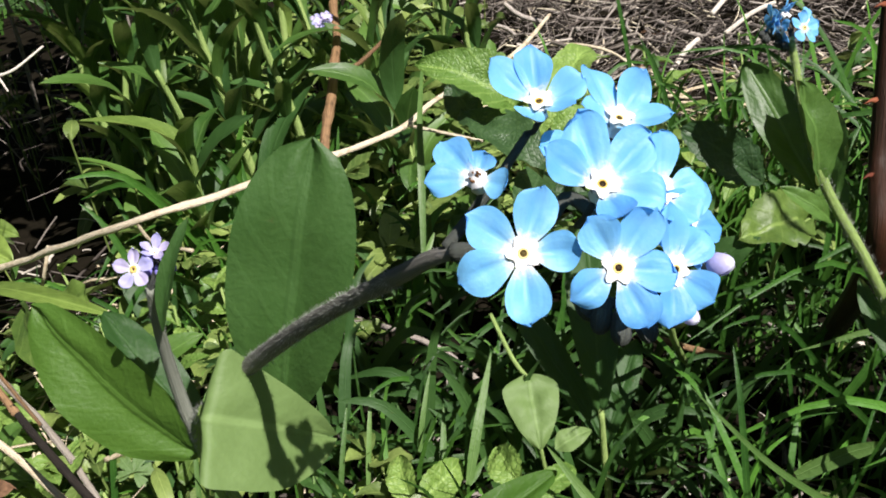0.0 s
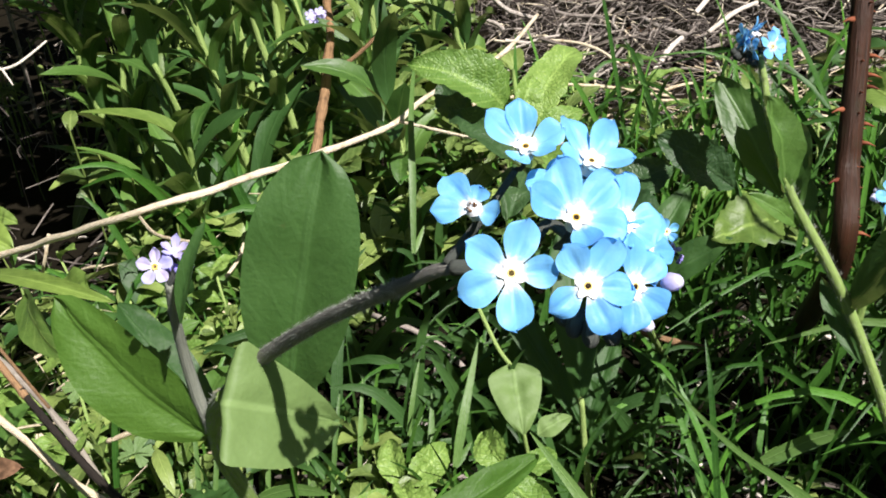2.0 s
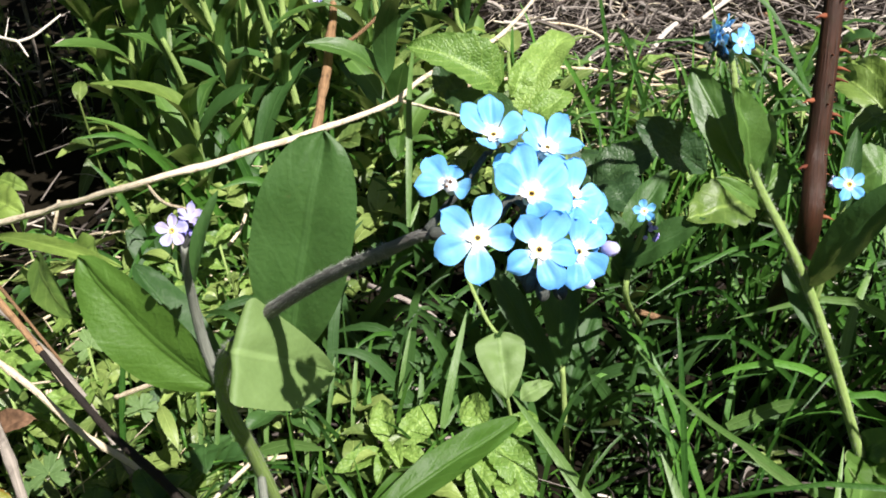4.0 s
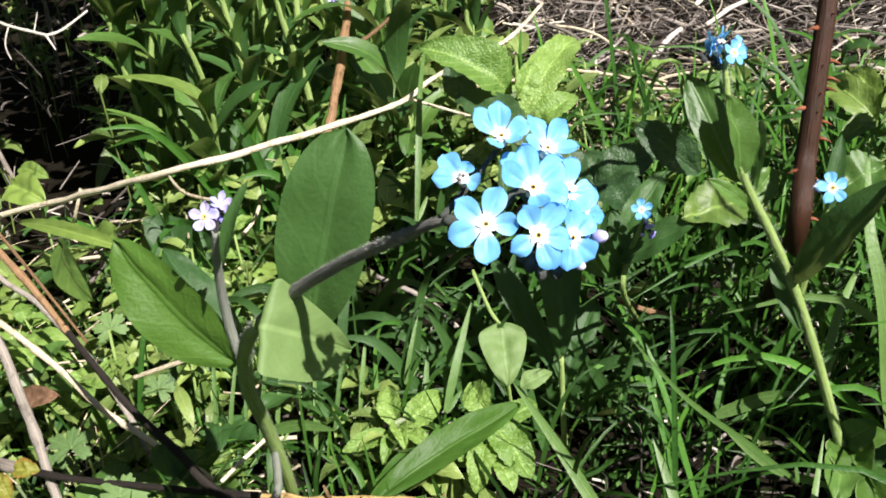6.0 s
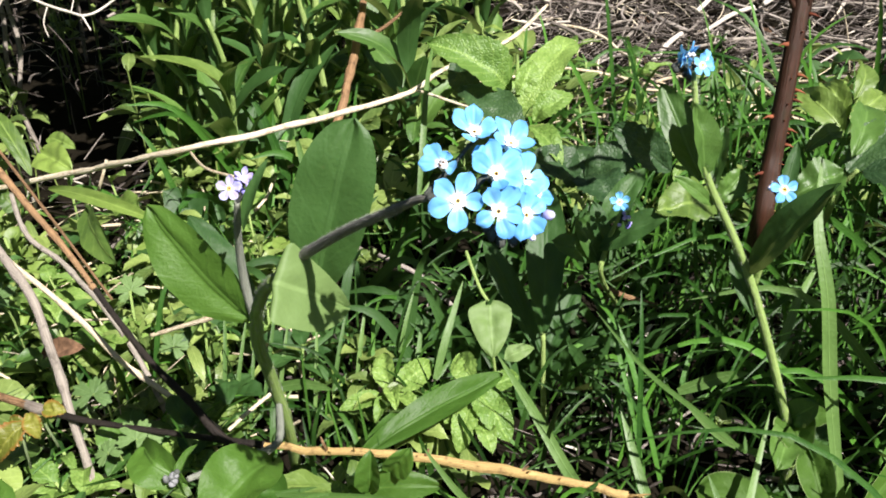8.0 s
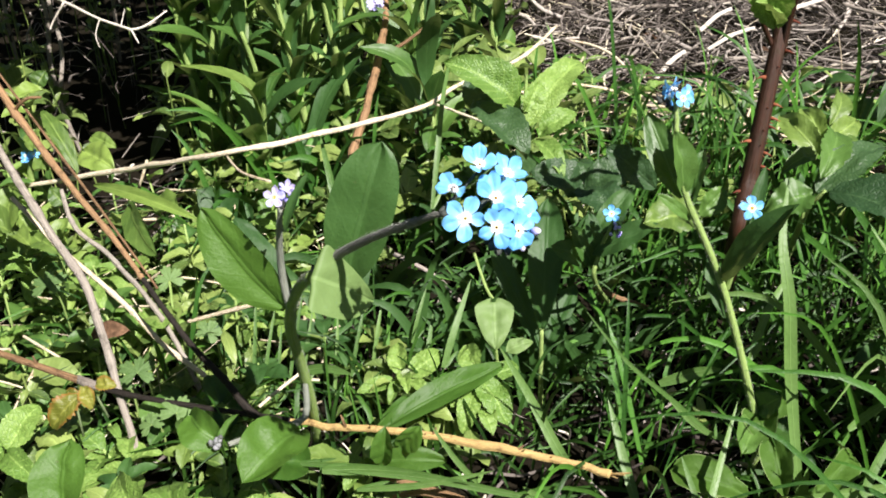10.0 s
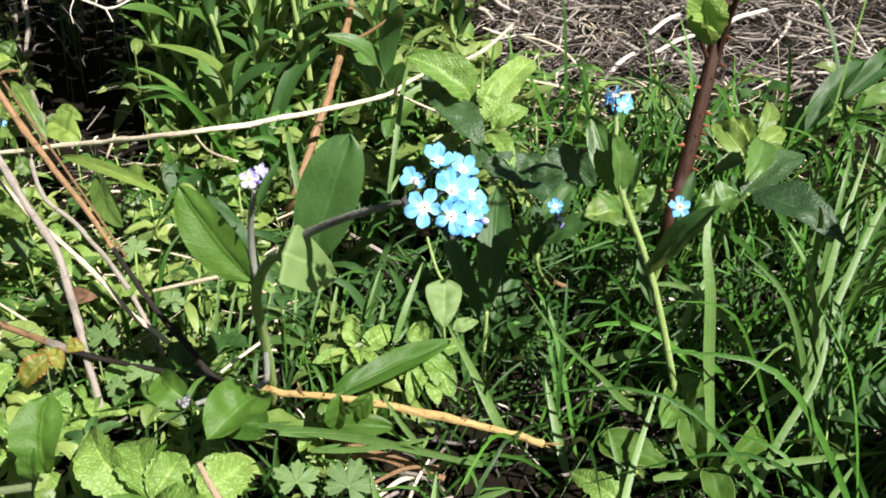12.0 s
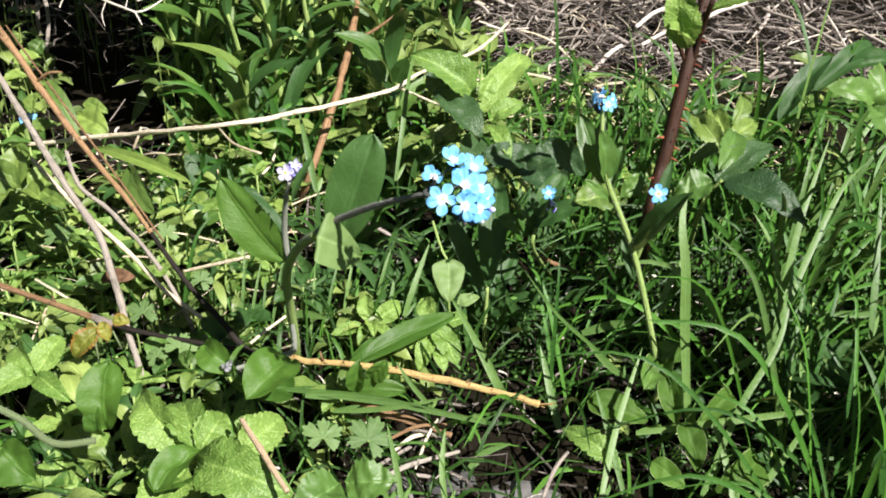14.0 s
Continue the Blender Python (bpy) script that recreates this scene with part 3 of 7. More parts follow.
bud(me_plant, (0.1574, 0.1468, 0.2279), facing(0.9, 0.05), 0.0011, PETAL_LILAC, J3)
bud(me_plant, (0.1537, 0.1442, 0.2248), facing(0.5, -0.5), 0.0008, PETAL_LILAC, J4)
for q, (px_, dz) in enumerate(((0, 0), (1, 1), (2, 2), (3, 3), (4, 4))):
    c = Vector(((0.1464, 0.1470, 0.2244), (0.1478, 0.1455, 0.2238), (0.1500, 0.1450, 0.2239), (0.1520, 0.1453, 0.2248), (0.1456, 0.1489, 0.2247))[q])
    bud(me_plant, c, (0.2 * (q - 2), -0.6, -0.7), 0.0011, CALYX, J4)

# leaves of the plant
part("leaf", Geo().leaf((0.0985, 0.2288, 0.1626), (0.1159, 0.2300, 0.2177), 0.0236, normal=(-0.05, -0.75, 0.66), sag=0.05, fold=0.10, blunt=0.85, nu=24, nv=12, widest=0.54, wave=0.015, droop=0.04, lump=0.05), LEAF_DARK, me_plant, "broad dark green leaf")
part("leaf", Geo().leaf((0.0712, 0.2585, 0.1362), (0.0421, 0.2717, 0.1771), 0.0222, normal=(-0.42, -0.62, 0.62), sag=0.10, fold=0.22, blunt=0.6, nu=18, nv=12, widest=0.42, wave=0.02, lump=0.06), LEAF_BROAD, me_plant, "broad green leaf glowing near its base")


def recurved_leaf(base, tip, width, normal, curl=0.0013, nu=22, nv=14):
    """A half leaf seen past its bend: the near end rolls back round the stem, the rest tapers to a blunt tip."""
    base, tip, normal = Vector(base), Vector(tip), Vector(normal)
    ax = tip - base
    L = ax.length
    a = ax / L
    n = (normal - a * normal.dot(a)).normalized()
    side = n.cross(a).normalized()
    if side.z < 0:
        side = -side
    rows, uvs = [], []
    for i in range(nu + 1):
        v = -0.22 + 1.22 * i / nu
        if v < 0:
            ang = math.pi * 0.95 * (-v / 0.22)
            c = base - a * (curl * math.sin(ang)) - n * (curl * (1 - math.cos(ang)))
            w = 1 - 0.35 * (v / 0.22) ** 2
        else:
            c = base + a * (L * v) + n * (L * 0.05 * math.sin(math.pi * v))
            w = 1.0
        row, ur = [], []
        for j in range(nv + 1):
            q = 2 * j / nv - 1
            h = 0.05 * abs(q) ** 1.4 * width - 0.025 * width * math.exp(-(q * 6) ** 2) + 0.030 * width * noise.noise(Vector((v * 4.0, q * 2.2, 3.7)))
            lobe = 1 + 0.025 * math.sin(7 * v + 2 * q)
            if v > 0:
                lobe *= max(0.012, 1 - v ** (1.05 if q > 0 else 2.5)) ** (0.80 if q > 0 else 0.66)
            row.append(c + side * (q * w * lobe * width / 2) + a * (0.0006 * max(0.0, q) * (1 - v)) + n * h)
            ur.append((0.5 + 0.5 * q, 0.30 + 0.70 * max(0.0, v)))
        rows.append(row)
        uvs.append(ur)
    g = Geo()
    g.grid(rows, uvs)
    return g


part("leaf", recurved_leaf((0.0937, 0.2031, 0.1834), (0.1089, 0.2181, 0.1645), 0.0226, (0.43, -0.34, 0.18)), LEAF_PALE, me_plant, "pale folded leaf clasping the stem")
part("leaf", Geo().leaf((0.0727, 0.2606, 0.1339), (0.0502, 0.2886, 0.1629), 0.014, normal=(0.5, -0.5, 0.6), sag=0.05, fold=0.2, nu=12, nv=6), LEAF_DARK, me_plant)
# side shoot with the lilac head
shoot = [(0.0734, 0.2581, 0.1356), (0.0723, 0.2569, 0.1494), (0.0732, 0.2535, 0.1636), (0.0754, 0.2479, 0.1780), (0.0779, 0.2428, 0.1894)]
shoot_r = [0.0017, 0.0016, 0.0014, 0.0012, 0.0009]
part("side_shoot", Geo().tube(shoot, shoot_r, 9, n=5), STEM_GREY, me_plant, "grey hairy side shoot")
hairs(me_plant, shoot, shoot_r, 900, 0.0008, 5, 0.00003)
part("leaf", Geo().leaf((0.0790, 0.2385, 0.1819), (0.0894, 0.2420, 0.2031), 0.0040, normal=(-0.6, -0.75, 0.2), fold=0.5, nu=10, nv=4, sag=0.06), LEAF_DARK, me_plant, "narrow dark bract")
flower(me_plant, (0.0767, 0.2413, 0.1948), facing(-0.15, 0.15), 0.0042, [95, 23, -49, -121, 167], None, (0.0779, 0.2428, 0.1894), PETAL_LILAC, seed=31, eye=1.9)
flower(me_plant, (0.0806, 0.2443, 0.1961), facing(0.2, 0.7), 0.0030, [80, 8, -64, -136, 152], None, (0.0779, 0.2428, 0.1894), PETAL_LILAC, cup=0.5, lift=0.5, seed=32)
for k in range(16):
    a, b = rng.uniform(-1, 1), rng.uniform(-1, 1)
    bud(me_plant, Vector((0.0801, 0.2455, 0.1942)) + RIGHT0 * (0.0032 * a + 0.001) + UP0 * (0.0030 * b) - FACE0 * 0.001 * rng.random(), facing(a * 0.8, 0.6 + b * 0.5), 0.0009, BUD_VIOLET, (0.0780, 0.2426, 0.1891))

# ---- the second plant, with two small heads ----
p2 = thing("forget_me_not_plant", (0.283, 0.292, 0.0), "upright forget-me-not plant with green stem and blue heads", "plant")
s2 = [(0.283, 0.296, -0.015), (0.2828, 0.2815, 0.0337), (0.2757, 0.2804, 0.0514), (0.2655, 0.2832, 0.0876), (0.2571, 0.2881, 0.1154), (0.2485, 0.2901, 0.1364), (0.2395, 0.2945, 0.1573), (0.2355, 0.2990, 0.1768), (0.2352, 0.3038, 0.1891), (0.2349, 0.3062, 0.1952)]
s2r = [0.0018, 0.0018, 0.0018, 0.0017, 0.0016, 0.0015, 0.0013, 0.0012, 0.001, 0.0008]
part("stem", Geo().tube(s2, s2r, 14, n=7, ridge=0.12), STEM_GREEN, p2, "pale green hairy stem")
hairs(p2, s2, s2r, 1900, 0.0016, 6, 0.00007)
for b, t, w, nrm, mat in (
    ((0.2566, 0.2892, 0.1172), (0.2758, 0.2675, 0.1649), 0.0125, (-0.5, -0.55, 0.6), LEAF_DARK),
    ((0.2380, 0.2946, 0.1575), (0.2327, 0.2958, 0.1871), 0.0125, (0.45, -0.85, 0.2), LEAF_MID),
    ((0.2374, 0.2951, 0.1562), (0.2254, 0.3131, 0.1886), 0.0130, (-0.2, -0.9, 0.4), LEAF_MID),
    ((0.2415, 0.2932, 0.1512), (0.2515, 0.3145, 0.1688), 0.0100, (-0.6, -0.7, 0.2), LEAF_MID),
    ((0.2420, 0.2937, 0.1461), (0.2260, 0.2922, 0.1605), 0.0055, (-0.3, -0.6, 0.7), LEAF_MID),
    ((0.2773, 0.2812, 0.0488), (0.2848, 0.2731, 0.0633), 0.0120, (0.0, -0.6, 0.8), LEAF_MID),
    ((0.2786, 0.2812, 0.0449), (0.2636, 0.2566, 0.0454), 0.0150, (-0.2, -0.7, 0.6), LEAF_MID),
    ((0.2804, 0.2809, 0.0405), (0.2840, 0.2538, 0.0419), 0.0150, (0.3, -0.7, 0.5), LEAF_MID),
    ((0.2583, 0.2833, 0.1012), (0.2546, 0.3032, 0.1213), 0.0060, (-0.5, -0.7, 0.2), LEAF_DARK),
):
    part("leaf", Geo().leaf(b, t, w, normal=nrm, sag=0.07, fold=0.35, nu=14, nv=8, widest=0.5, wave=0.02), mat, p2)
flower(p2, (0.2374, 0.3040, 0.1976), facing(0.35, 0.1), 0.0046, [90, 18, -54, -126, 162], None, (0.2348, 0.3059, 0.1947), seed=41, eye=1.7)
flower(p2, (0.2350, 0.3095, 0.2004), (-0.55, 0.45, 0.55), 0.0047, [100, 28, -44, -116, 172], None, (0.2348, 0.3059, 0.1947), seed=42)
flower(p2, (0.2318, 0.3100, 0.1990), (-0.95, 0.10, 0.05), 0.0047, [90, 18, -54, -126, 162], None, (0.2348, 0.3059, 0.1947), seed=43)
flower(p2, (0.2408, 0.3090, 0.1972), facing(0.8, 0.3), 0.0044, [90, 18, -54, -126, 162], None, (0.2348, 0.3059, 0.1947), seed=44)
flower(p2, (0.2330, 0.3078, 0.2012), (-0.65, 0.30, 0.55), 0.0047, [80, 8, -64, -136, 152], None, (0.2348, 0.3059, 0.1947), seed=46)
flower(p2, (0.2326, 0.3066, 0.1972), (-0.90, -0.25, -0.10), 0.0044, [90, 18, -54, -126, 162], None, (0.2348, 0.3059, 0.1947), seed=47)
for k in range(6):
    bud(p2, Vector((0.2312, 0.3080, 0.1960)) + RIGHT0 * rng.uniform(-0.003, 0.003) + UP0 * rng.uniform(-0.004, 0.002), facing(-0.6, -0.2), 0.0013, CALYX, (0.2348, 0.3059, 0.1947))
sh2 = [(0.2593, 0.2886, 0.1124), (0.2616, 0.2876, 0.1269), (0.2636, 0.2864, 0.1409), (0.2645, 0.2858, 0.1519)]
part("side_shoot", Geo().tube(sh2, [0.0013, 0.0011, 0.0009, 0.0007], 7, n=5), STEM_GREEN, p2)
flower(p2, (0.2640, 0.2834, 0.1557), facing(0.05, 0.15), 0.0056, [100, 28, -44, -116, 172], None, (0.2649, 0.2863, 0.1508), seed=45, eye=1.7)
part("leaf", Geo().leaf((0.2656, 0.2890, 0.1415), (0.2753, 0.3025, 0.1655), 0.0060, normal=(-0.3, -0.9, 0.2), fold=0.4, nu=10, nv=4), LEAF_DARK, p2)
for k in range(4):
    bud(p2, Vector((0.2610, 0.2875, 0.1546)) + RIGHT0 * rng.uniform(-0.003, 0.001) + UP0 * rng.uniform(-0.002, 0.002), facing(-0.6, 0.2), 0.0009, PETAL_LILAC, (0.2644, 0.2862, 0.1505))

# ---- small sprig between them ----
p3 = thing("forget_me_not_plant", (0.2501, 0.4380, -0.0050), "small forget-me-not sprig with one blue flower and buds", "plant")
s3 = [(0.2551, 0.4597, -0.0200), (0.2150, 0.3570, 0.0759), (0.2148, 0.3515, 0.0965), (0.2185, 0.3464, 0.1138), (0.2200, 0.3451, 0.1196)]
part("stem", Geo().tube(s3, [0.0014, 0.0013, 0.0012, 0.0009, 0.0007], 7, n=5), STEM_GREEN, p3)
flower(p3, (0.2188, 0.3442, 0.1240), facing(0.1, 0.1), 0.0047, [100, 28, -44, -116, 172], None, (0.2207, 0.3460, 0.1172), seed=51, eye=1.7)
for k in range(8):
    bud(p3, Vector((0.2210, 0.3423, 0.1169)) + RIGHT0 * rng.uniform(-0.0035, 0.0035) + UP0 * rng.uniform(-0.004, 0.003), facing(rng.uniform(-0.5, 0.5), 0.1), 0.0009, BUD_VIOLET, (0.2202, 0.3456, 0.1166))
for b, t, w, nrm, mat in (
    ((0.2113, 0.3492, 0.0983), (0.2409, 0.3406, 0.1192), 0.0130, (-0.1, -0.55, 0.8), LEAF_DARK),
    ((0.2133, 0.3556, 0.1055), (0.2358, 0.3686, 0.1273), 0.0120, (-0.5, -0.75, 0.4), LEAF_DARK),
    ((0.2136, 0.3520, 0.0992), (0.2102, 0.3584, 0.1180), 0.0090, (0.2, -0.9, 0.3), LEAF_DARK),
    ((0.2130, 0.3523, 0.0878), (0.2011, 0.3556, 0.1125), 0.0110, (0.3, -0.8, 0.4), LEAF_MID),
):
    part("leaf", Geo().leaf(b, t, w, normal=nrm, sag=0.06, fold=0.25, nu=12, nv=6), mat, p3)

for b, t, w, nrm, mat, tooth in (
    ((0.2130, 0.3542, 0.0909), (0.1905, 0.3511, 0.1041), 0.0120, (0.0, -0.7, 0.6), LEAF_DARK, 0.0),
):
    part("leaf", Geo().leaf(b, t, w, normal=nrm, sag=0.08, fold=0.25, teeth=tooth, nu=14, nv=6, wave=0.03, blunt=0.8), mat, p3)

# ---- bramble ----
bramble = thing("bramble", (0.3179, 0.4572, -0.0100), "dark red-brown thorny bramble cane with toothed leaves", "bramble")
bc = [(0.3220, 0.4708, -0.0300), (0.2809, 0.3439, 0.0976), (0.2885, 0.3551, 0.1333), (0.2939, 0.3637, 0.1566), (0.3018, 0.3765, 0.1872), (0.3145, 0.3983, 0.2238), (0.3290, 0.4240, 0.2640)]
part("cane", Geo().tube(bc, [0.0045, 0.0045, 0.0043, 0.0041, 0.0038, 0.0034, 0.0030], 12, n=8, ridge=0.20), STEM_BRAMBLE, bramble, "dark ridged cane")
bp, _ = smooth([Vector(q) for q in bc], 0.004, 14)
for k in range(46):
    f, a = rng.uniform(0.1, 0.97), rng.uniform(-1.1, 1.6)
    c = bp[int(f * (len(bp) - 1))]
    o = (RIGHT0 * math.cos(a) + FACE0 * math.sin(a)).normalized()
    part("prickle", Geo().tube([c + o * 0.0037, c + o * rng.uniform(0.0048, 0.0058) - UP0 * 0.0004], [0.0004, 0.0001], 4), THORN, bramble, "fine red prickle")
for k, f in enumerate((0.22, 0.30, 0.37, 0.42, 0.46, 0.50, 0.53, 0.57, 0.63, 0.68, 0.74, 0.80, 0.86, 0.92)):
    c = bp[int(f * (len(bp) - 1))]
    a = (0.2, 2.8, -0.4, 0.1, 3.3, -0.7, 0.4)[k % 7]
    o = (RIGHT0 * math.cos(a) + FACE0 * abs(math.sin(a))).normalized()
    part("thorn", Geo().tube([c + o * 0.0036, c + o * 0.0060 - UP0 * 0.0002, c + o * 0.0085 - UP0 * 0.0014], [0.0012, 0.0006, 0.0001], 6), THORN, bramble, "red hooked thorn")
for b, t, w, nrm in (
    ((0.2921, 0.3553, 0.2081), (0.2773, 0.3475, 0.2500), 0.019, (-0.3, -0.9, 0.4)),
    ((0.3137, 0.3838, 0.2209), (0.3660, 0.3600, 0.2440), 0.0145, (0.0, -0.5, 0.85)),
    ((0.2921, 0.3561, 0.2095), (0.2735, 0.3334, 0.2274), 0.014, (-0.3, -0.6, 0.7)),
):
    part("leaf", Geo().leaf(b, t, w, normal=nrm, sag=0.08, fold=0.3, teeth=0.25, crinkle=0.04, nu=22, nv=8), LEAF_MINT, bramble, "young green bramble leaf")
part("leaf_stalk", Geo().tube([(0.3011, 0.3790, 0.1905), (0.2930, 0.3771, 0.2052), (0.2845, 0.3617, 0.2174)], 0.0013, 7, n=4), STEM_BRAMBLE, bramble)
part("leaf_stalk", Geo().tube([(0.3050, 0.3769, 0.1878), (0.3071, 0.3778, 0.2081), (0.3076, 0.3685, 0.2310)], 0.0016, 7, n=4), STEM_BRAMBLE, bramble)
b2 = thing("bramble", (0.3881, 0.4949, -0.0100), "low bramble shoot with dark toothed leaves", "bramble")
part("cane", Geo().tube([(0.3613, 0.4781, -0.0200), (0.3180, 0.3580, 0.1000), (0.3192, 0.3512, 0.1180), (0.3235, 0.3470, 0.1280)], [0.0018, 0.0016, 0.0014, 0.001], 7, n=5), STEM_GREEN, b2)
for b, t, w, nrm, mat in (
    ((0.3221, 0.3532, 0.1244), (0.3663, 0.3771, 0.1421), 0.0190, (-0.1, -0.45, 0.9), LEAF_BRAMBLE),
    ((0.3243, 0.3438, 0.1286), (0.3608, 0.3055, 0.1277), 0.0270, (0.15, -0.5, 0.85), LEAF_BRAMBLE),
    ((0.3184, 0.3490, 0.1267), (0.2946, 0.3461, 0.1190), 0.0188, (-0.2, -0.6, 0.75), LEAF_MID),
    ((0.3236, 0.3523, 0.1327), (0.3478, 0.3936, 0.1448), 0.015, (0.0, -0.7, 0.7), LEAF_MID),
):
    part("leaf", Geo().leaf(b, t, w, normal=nrm, sag=0.10, fold=0.3, teeth=0.26, crinkle=0.05, nu=22, nv=8, blunt=0.15, droop=0.2, widest=0.36), mat, b2, "dark toothed bramble leaflet")

leafy_low = thing("bramble", (0.3095, 0.4829, 0.0000), "low bramble shoot with grey-green toothed leaves", "bramble")
part("cane", Geo().tube([(0.3193, 0.5145, -0.0200), (0.2563, 0.3660, 0.0943), (0.2657, 0.3587, 0.1122)], [0.0011, 0.0010, 0.0008], 6, n=4), STEM_GREEN, leafy_low)
for b, t, w, nrm, mat in (
    ((0.2657, 0.3587, 0.1122), (0.2343, 0.3412, 0.1198), 0.020, (0.0, -0.6, 0.75), LEAF_WEED),
    ((0.2325, 0.3182, 0.1499), (0.2108, 0.3242, 0.1688), 0.0135, (-0.2, -0.7, 0.6), LEAF_BRAMBLE),
    ((0.2666, 0.3586, 0.1121), (0.2800, 0.3648, 0.1236), 0.012, (0.3, -0.7, 0.6), LEAF_MID),
):
    part("leaf", Geo().leaf(b, t, w, normal=nrm, sag=0.1, fold=0.3, teeth=0.35, crinkle=0.06, nu=22, nv=8, blunt=0.7), mat, leafy_low, "toothed bramble leaflet")

# ---- stalks, canes and twigs ----
def cane(name, pts, radii, mat, label, category="stalk", n=7, sides=9, extra=(), knots=True):
    p, rad = smooth([Vector(q) for q in pts], radii, n + 4)
    k0 = rng.uniform(0, 50)
    run, knot = 0.0, rng.uniform(0.01, 0.04)
    for i in range(len(p)):
        run += (p[i] - p[i - 1]).length if i else 0.0
        rad[i] *= 1 + (0.16 if knots else 0.06) * noise.noise(Vector((run * 90, k0, 0)))
        if knots and run > knot:
            rad[i] *= 1.22
            knot = run + rng.uniform(0.03, 0.06)
        p[i] = p[i] + Vector((noise.noise(Vector((run * 35, k0, 1))), noise.noise(Vector((run * 35, k0, 2))), noise.noise(Vector((run * 35, k0, 3))))) * min(0.0016, rad[i] * 0.6)
    ob = single(name, Geo().tube(p, rad, sides), mat, label, category)
    for q, rr_ in extra:
        t = Geo().tube(q, rr_, 7, n=5)
        o = new("twig", mesh_of("twig", t, mat))
        o.parent = ob
    return ob


cane("straw_stalk", [(-0.1722, 0.5965, 0.0412), (-0.0871, 0.5532, 0.0683), (0.0107, 0.4722, 0.1125), (0.0755, 0.5062, 0.1090), (0.1302, 0.5467, 0.1052), (0.1551, 0.5614, 0.1128), (0.2015, 0.5823, 0.1238), (0.2327, 0.6306, 0.1292)],
     [0.0017, 0.0018, 0.0017, 0.0017, 0.0016, 0.0015, 0.0013, 0.0010], STRAW, "long pale straw stalk lying across the plants", "straw",
     extra=(([(0.0099, 0.4710, 0.1105), (0.0245, 0.4370, 0.1150), (0.0443, 0.4141, 0.1189)], 0.0008), ([(0.1369, 0.5502, 0.1059), (0.1538, 0.5375, 0.1030), (0.1723, 0.5222, 0.1001)], 0.0009), ([(-0.0636, 0.5504, 0.0763), (-0.0696, 0.5483, 0.0629), (-0.0805, 0.5554, 0.0446)], 0.001)))
cane("brown_stalk", [(0.0443, 0.5653, -0.0200), (0.0640, 0.5274, 0.0380), (0.0829, 0.5639, 0.0794), (0.1005, 0.6348, 0.1185), (0.1058, 0.6951, 0.1394), (0.1111, 0.7888, 0.1755)],
     [0.0030, 0.0030, 0.0029, 0.0028, 0.0026, 0.0024], CANE_BROWN, "upright orange-brown dead stalk with a side twig", "stalk",
     extra=(([(0.1004, 0.6338, 0.1169), (0.1162, 0.6347, 0.1203), (0.1437, 0.6428, 0.1368)], [0.0016, 0.0014, 0.001]),))
cane("cane", [(-0.1565, 0.5036, 0.2150), (-0.1226, 0.4735, 0.1814), (-0.0723, 0.4206, 0.1326), (-0.0416, 0.3889, 0.1090), (-0.0200, 0.3651, 0.0912)],
     [0.0024, 0.0023, 0.0019, 0.0016, 0.0014], CANE_BROWN, "slanting orange-brown dead cane with split strands", "cane",
     extra=(([(-0.1170, 0.4702, 0.1862), (-0.0771, 0.4335, 0.1429), (-0.0450, 0.4000, 0.1130), (-0.0133, 0.3642, 0.0851)], [0.0006, 0.0008, 0.0008, 0.0006]), ([(-0.0999, 0.4485, 0.1543), (-0.0873, 0.4420, 0.1644), (-0.0784, 0.4417, 0.1651)], [0.0012, 0.001, 0.0006])))
# lower stretch of the slanting cane, shade painted as near black
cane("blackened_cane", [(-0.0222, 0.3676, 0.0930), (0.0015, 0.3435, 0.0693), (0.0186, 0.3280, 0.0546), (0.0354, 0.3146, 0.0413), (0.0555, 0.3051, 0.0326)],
     [0.0013, 0.0015, 0.0018, 0.0020, 0.0019], CANE_SHADE, "slanting dead cane, coloured near black for the shade on it", "cane")
cane("grey_cane", [(-0.1382, 0.4592, 0.1848), (-0.1176, 0.4423, 0.1609), (-0.0786, 0.4010, 0.1102), (-0.0536, 0.3736, 0.0797), (-0.0376, 0.3400, 0.0343), (-0.0264, 0.3132, 0.0067)],
     [0.0019, 0.0020, 0.0022, 0.0023, 0.0021, 0.0020], CANE_GREY, "weathered grey dead cane leaning over the leaves", "cane")
cane("pale_stalk", [(-0.1067, 0.4327, 0.1098), (-0.0799, 0.4150, 0.0853), (-0.0463, 0.3924, 0.0635), (-0.0168, 0.3705, 0.0420), (0.0289, 0.3413, 0.0207)],
     [0.0013, 0.0014, 0.0015, 0.0015, 0.0013], STRAW, "thin pale dead stalk lying slantwise", "straw")
cane("pale_stalk", [(-0.1092, 0.5075, 0.0776), (-0.0976, 0.4840, 0.0608), (-0.0709, 0.4624, 0.0489), (-0.0328, 0.4149, 0.0351), (-0.0051, 0.3720, 0.0085)],
     [0.0014, 0.0016, 0.0016, 0.0016, 0.0016], CANE_GREY, "thin greyish dead stalk among the leaves", "straw")
lc = thing("long_cane", (-0.0535, 0.3437, 0.0418), "long dead cane lying low, brown then orange, with spurs", "cane")
part("old_cane", Geo().tube([(-0.1467, 0.3878, 0.0525), (-0.1213, 0.3728, 0.0509), (-0.0833, 0.3568, 0.0455), (-0.0535, 0.3437, 0.0418)], [0.0018, 0.0019, 0.0019, 0.0021], 9, n=7), CANE_BROWN, lc, "reddish brown part of the cane")
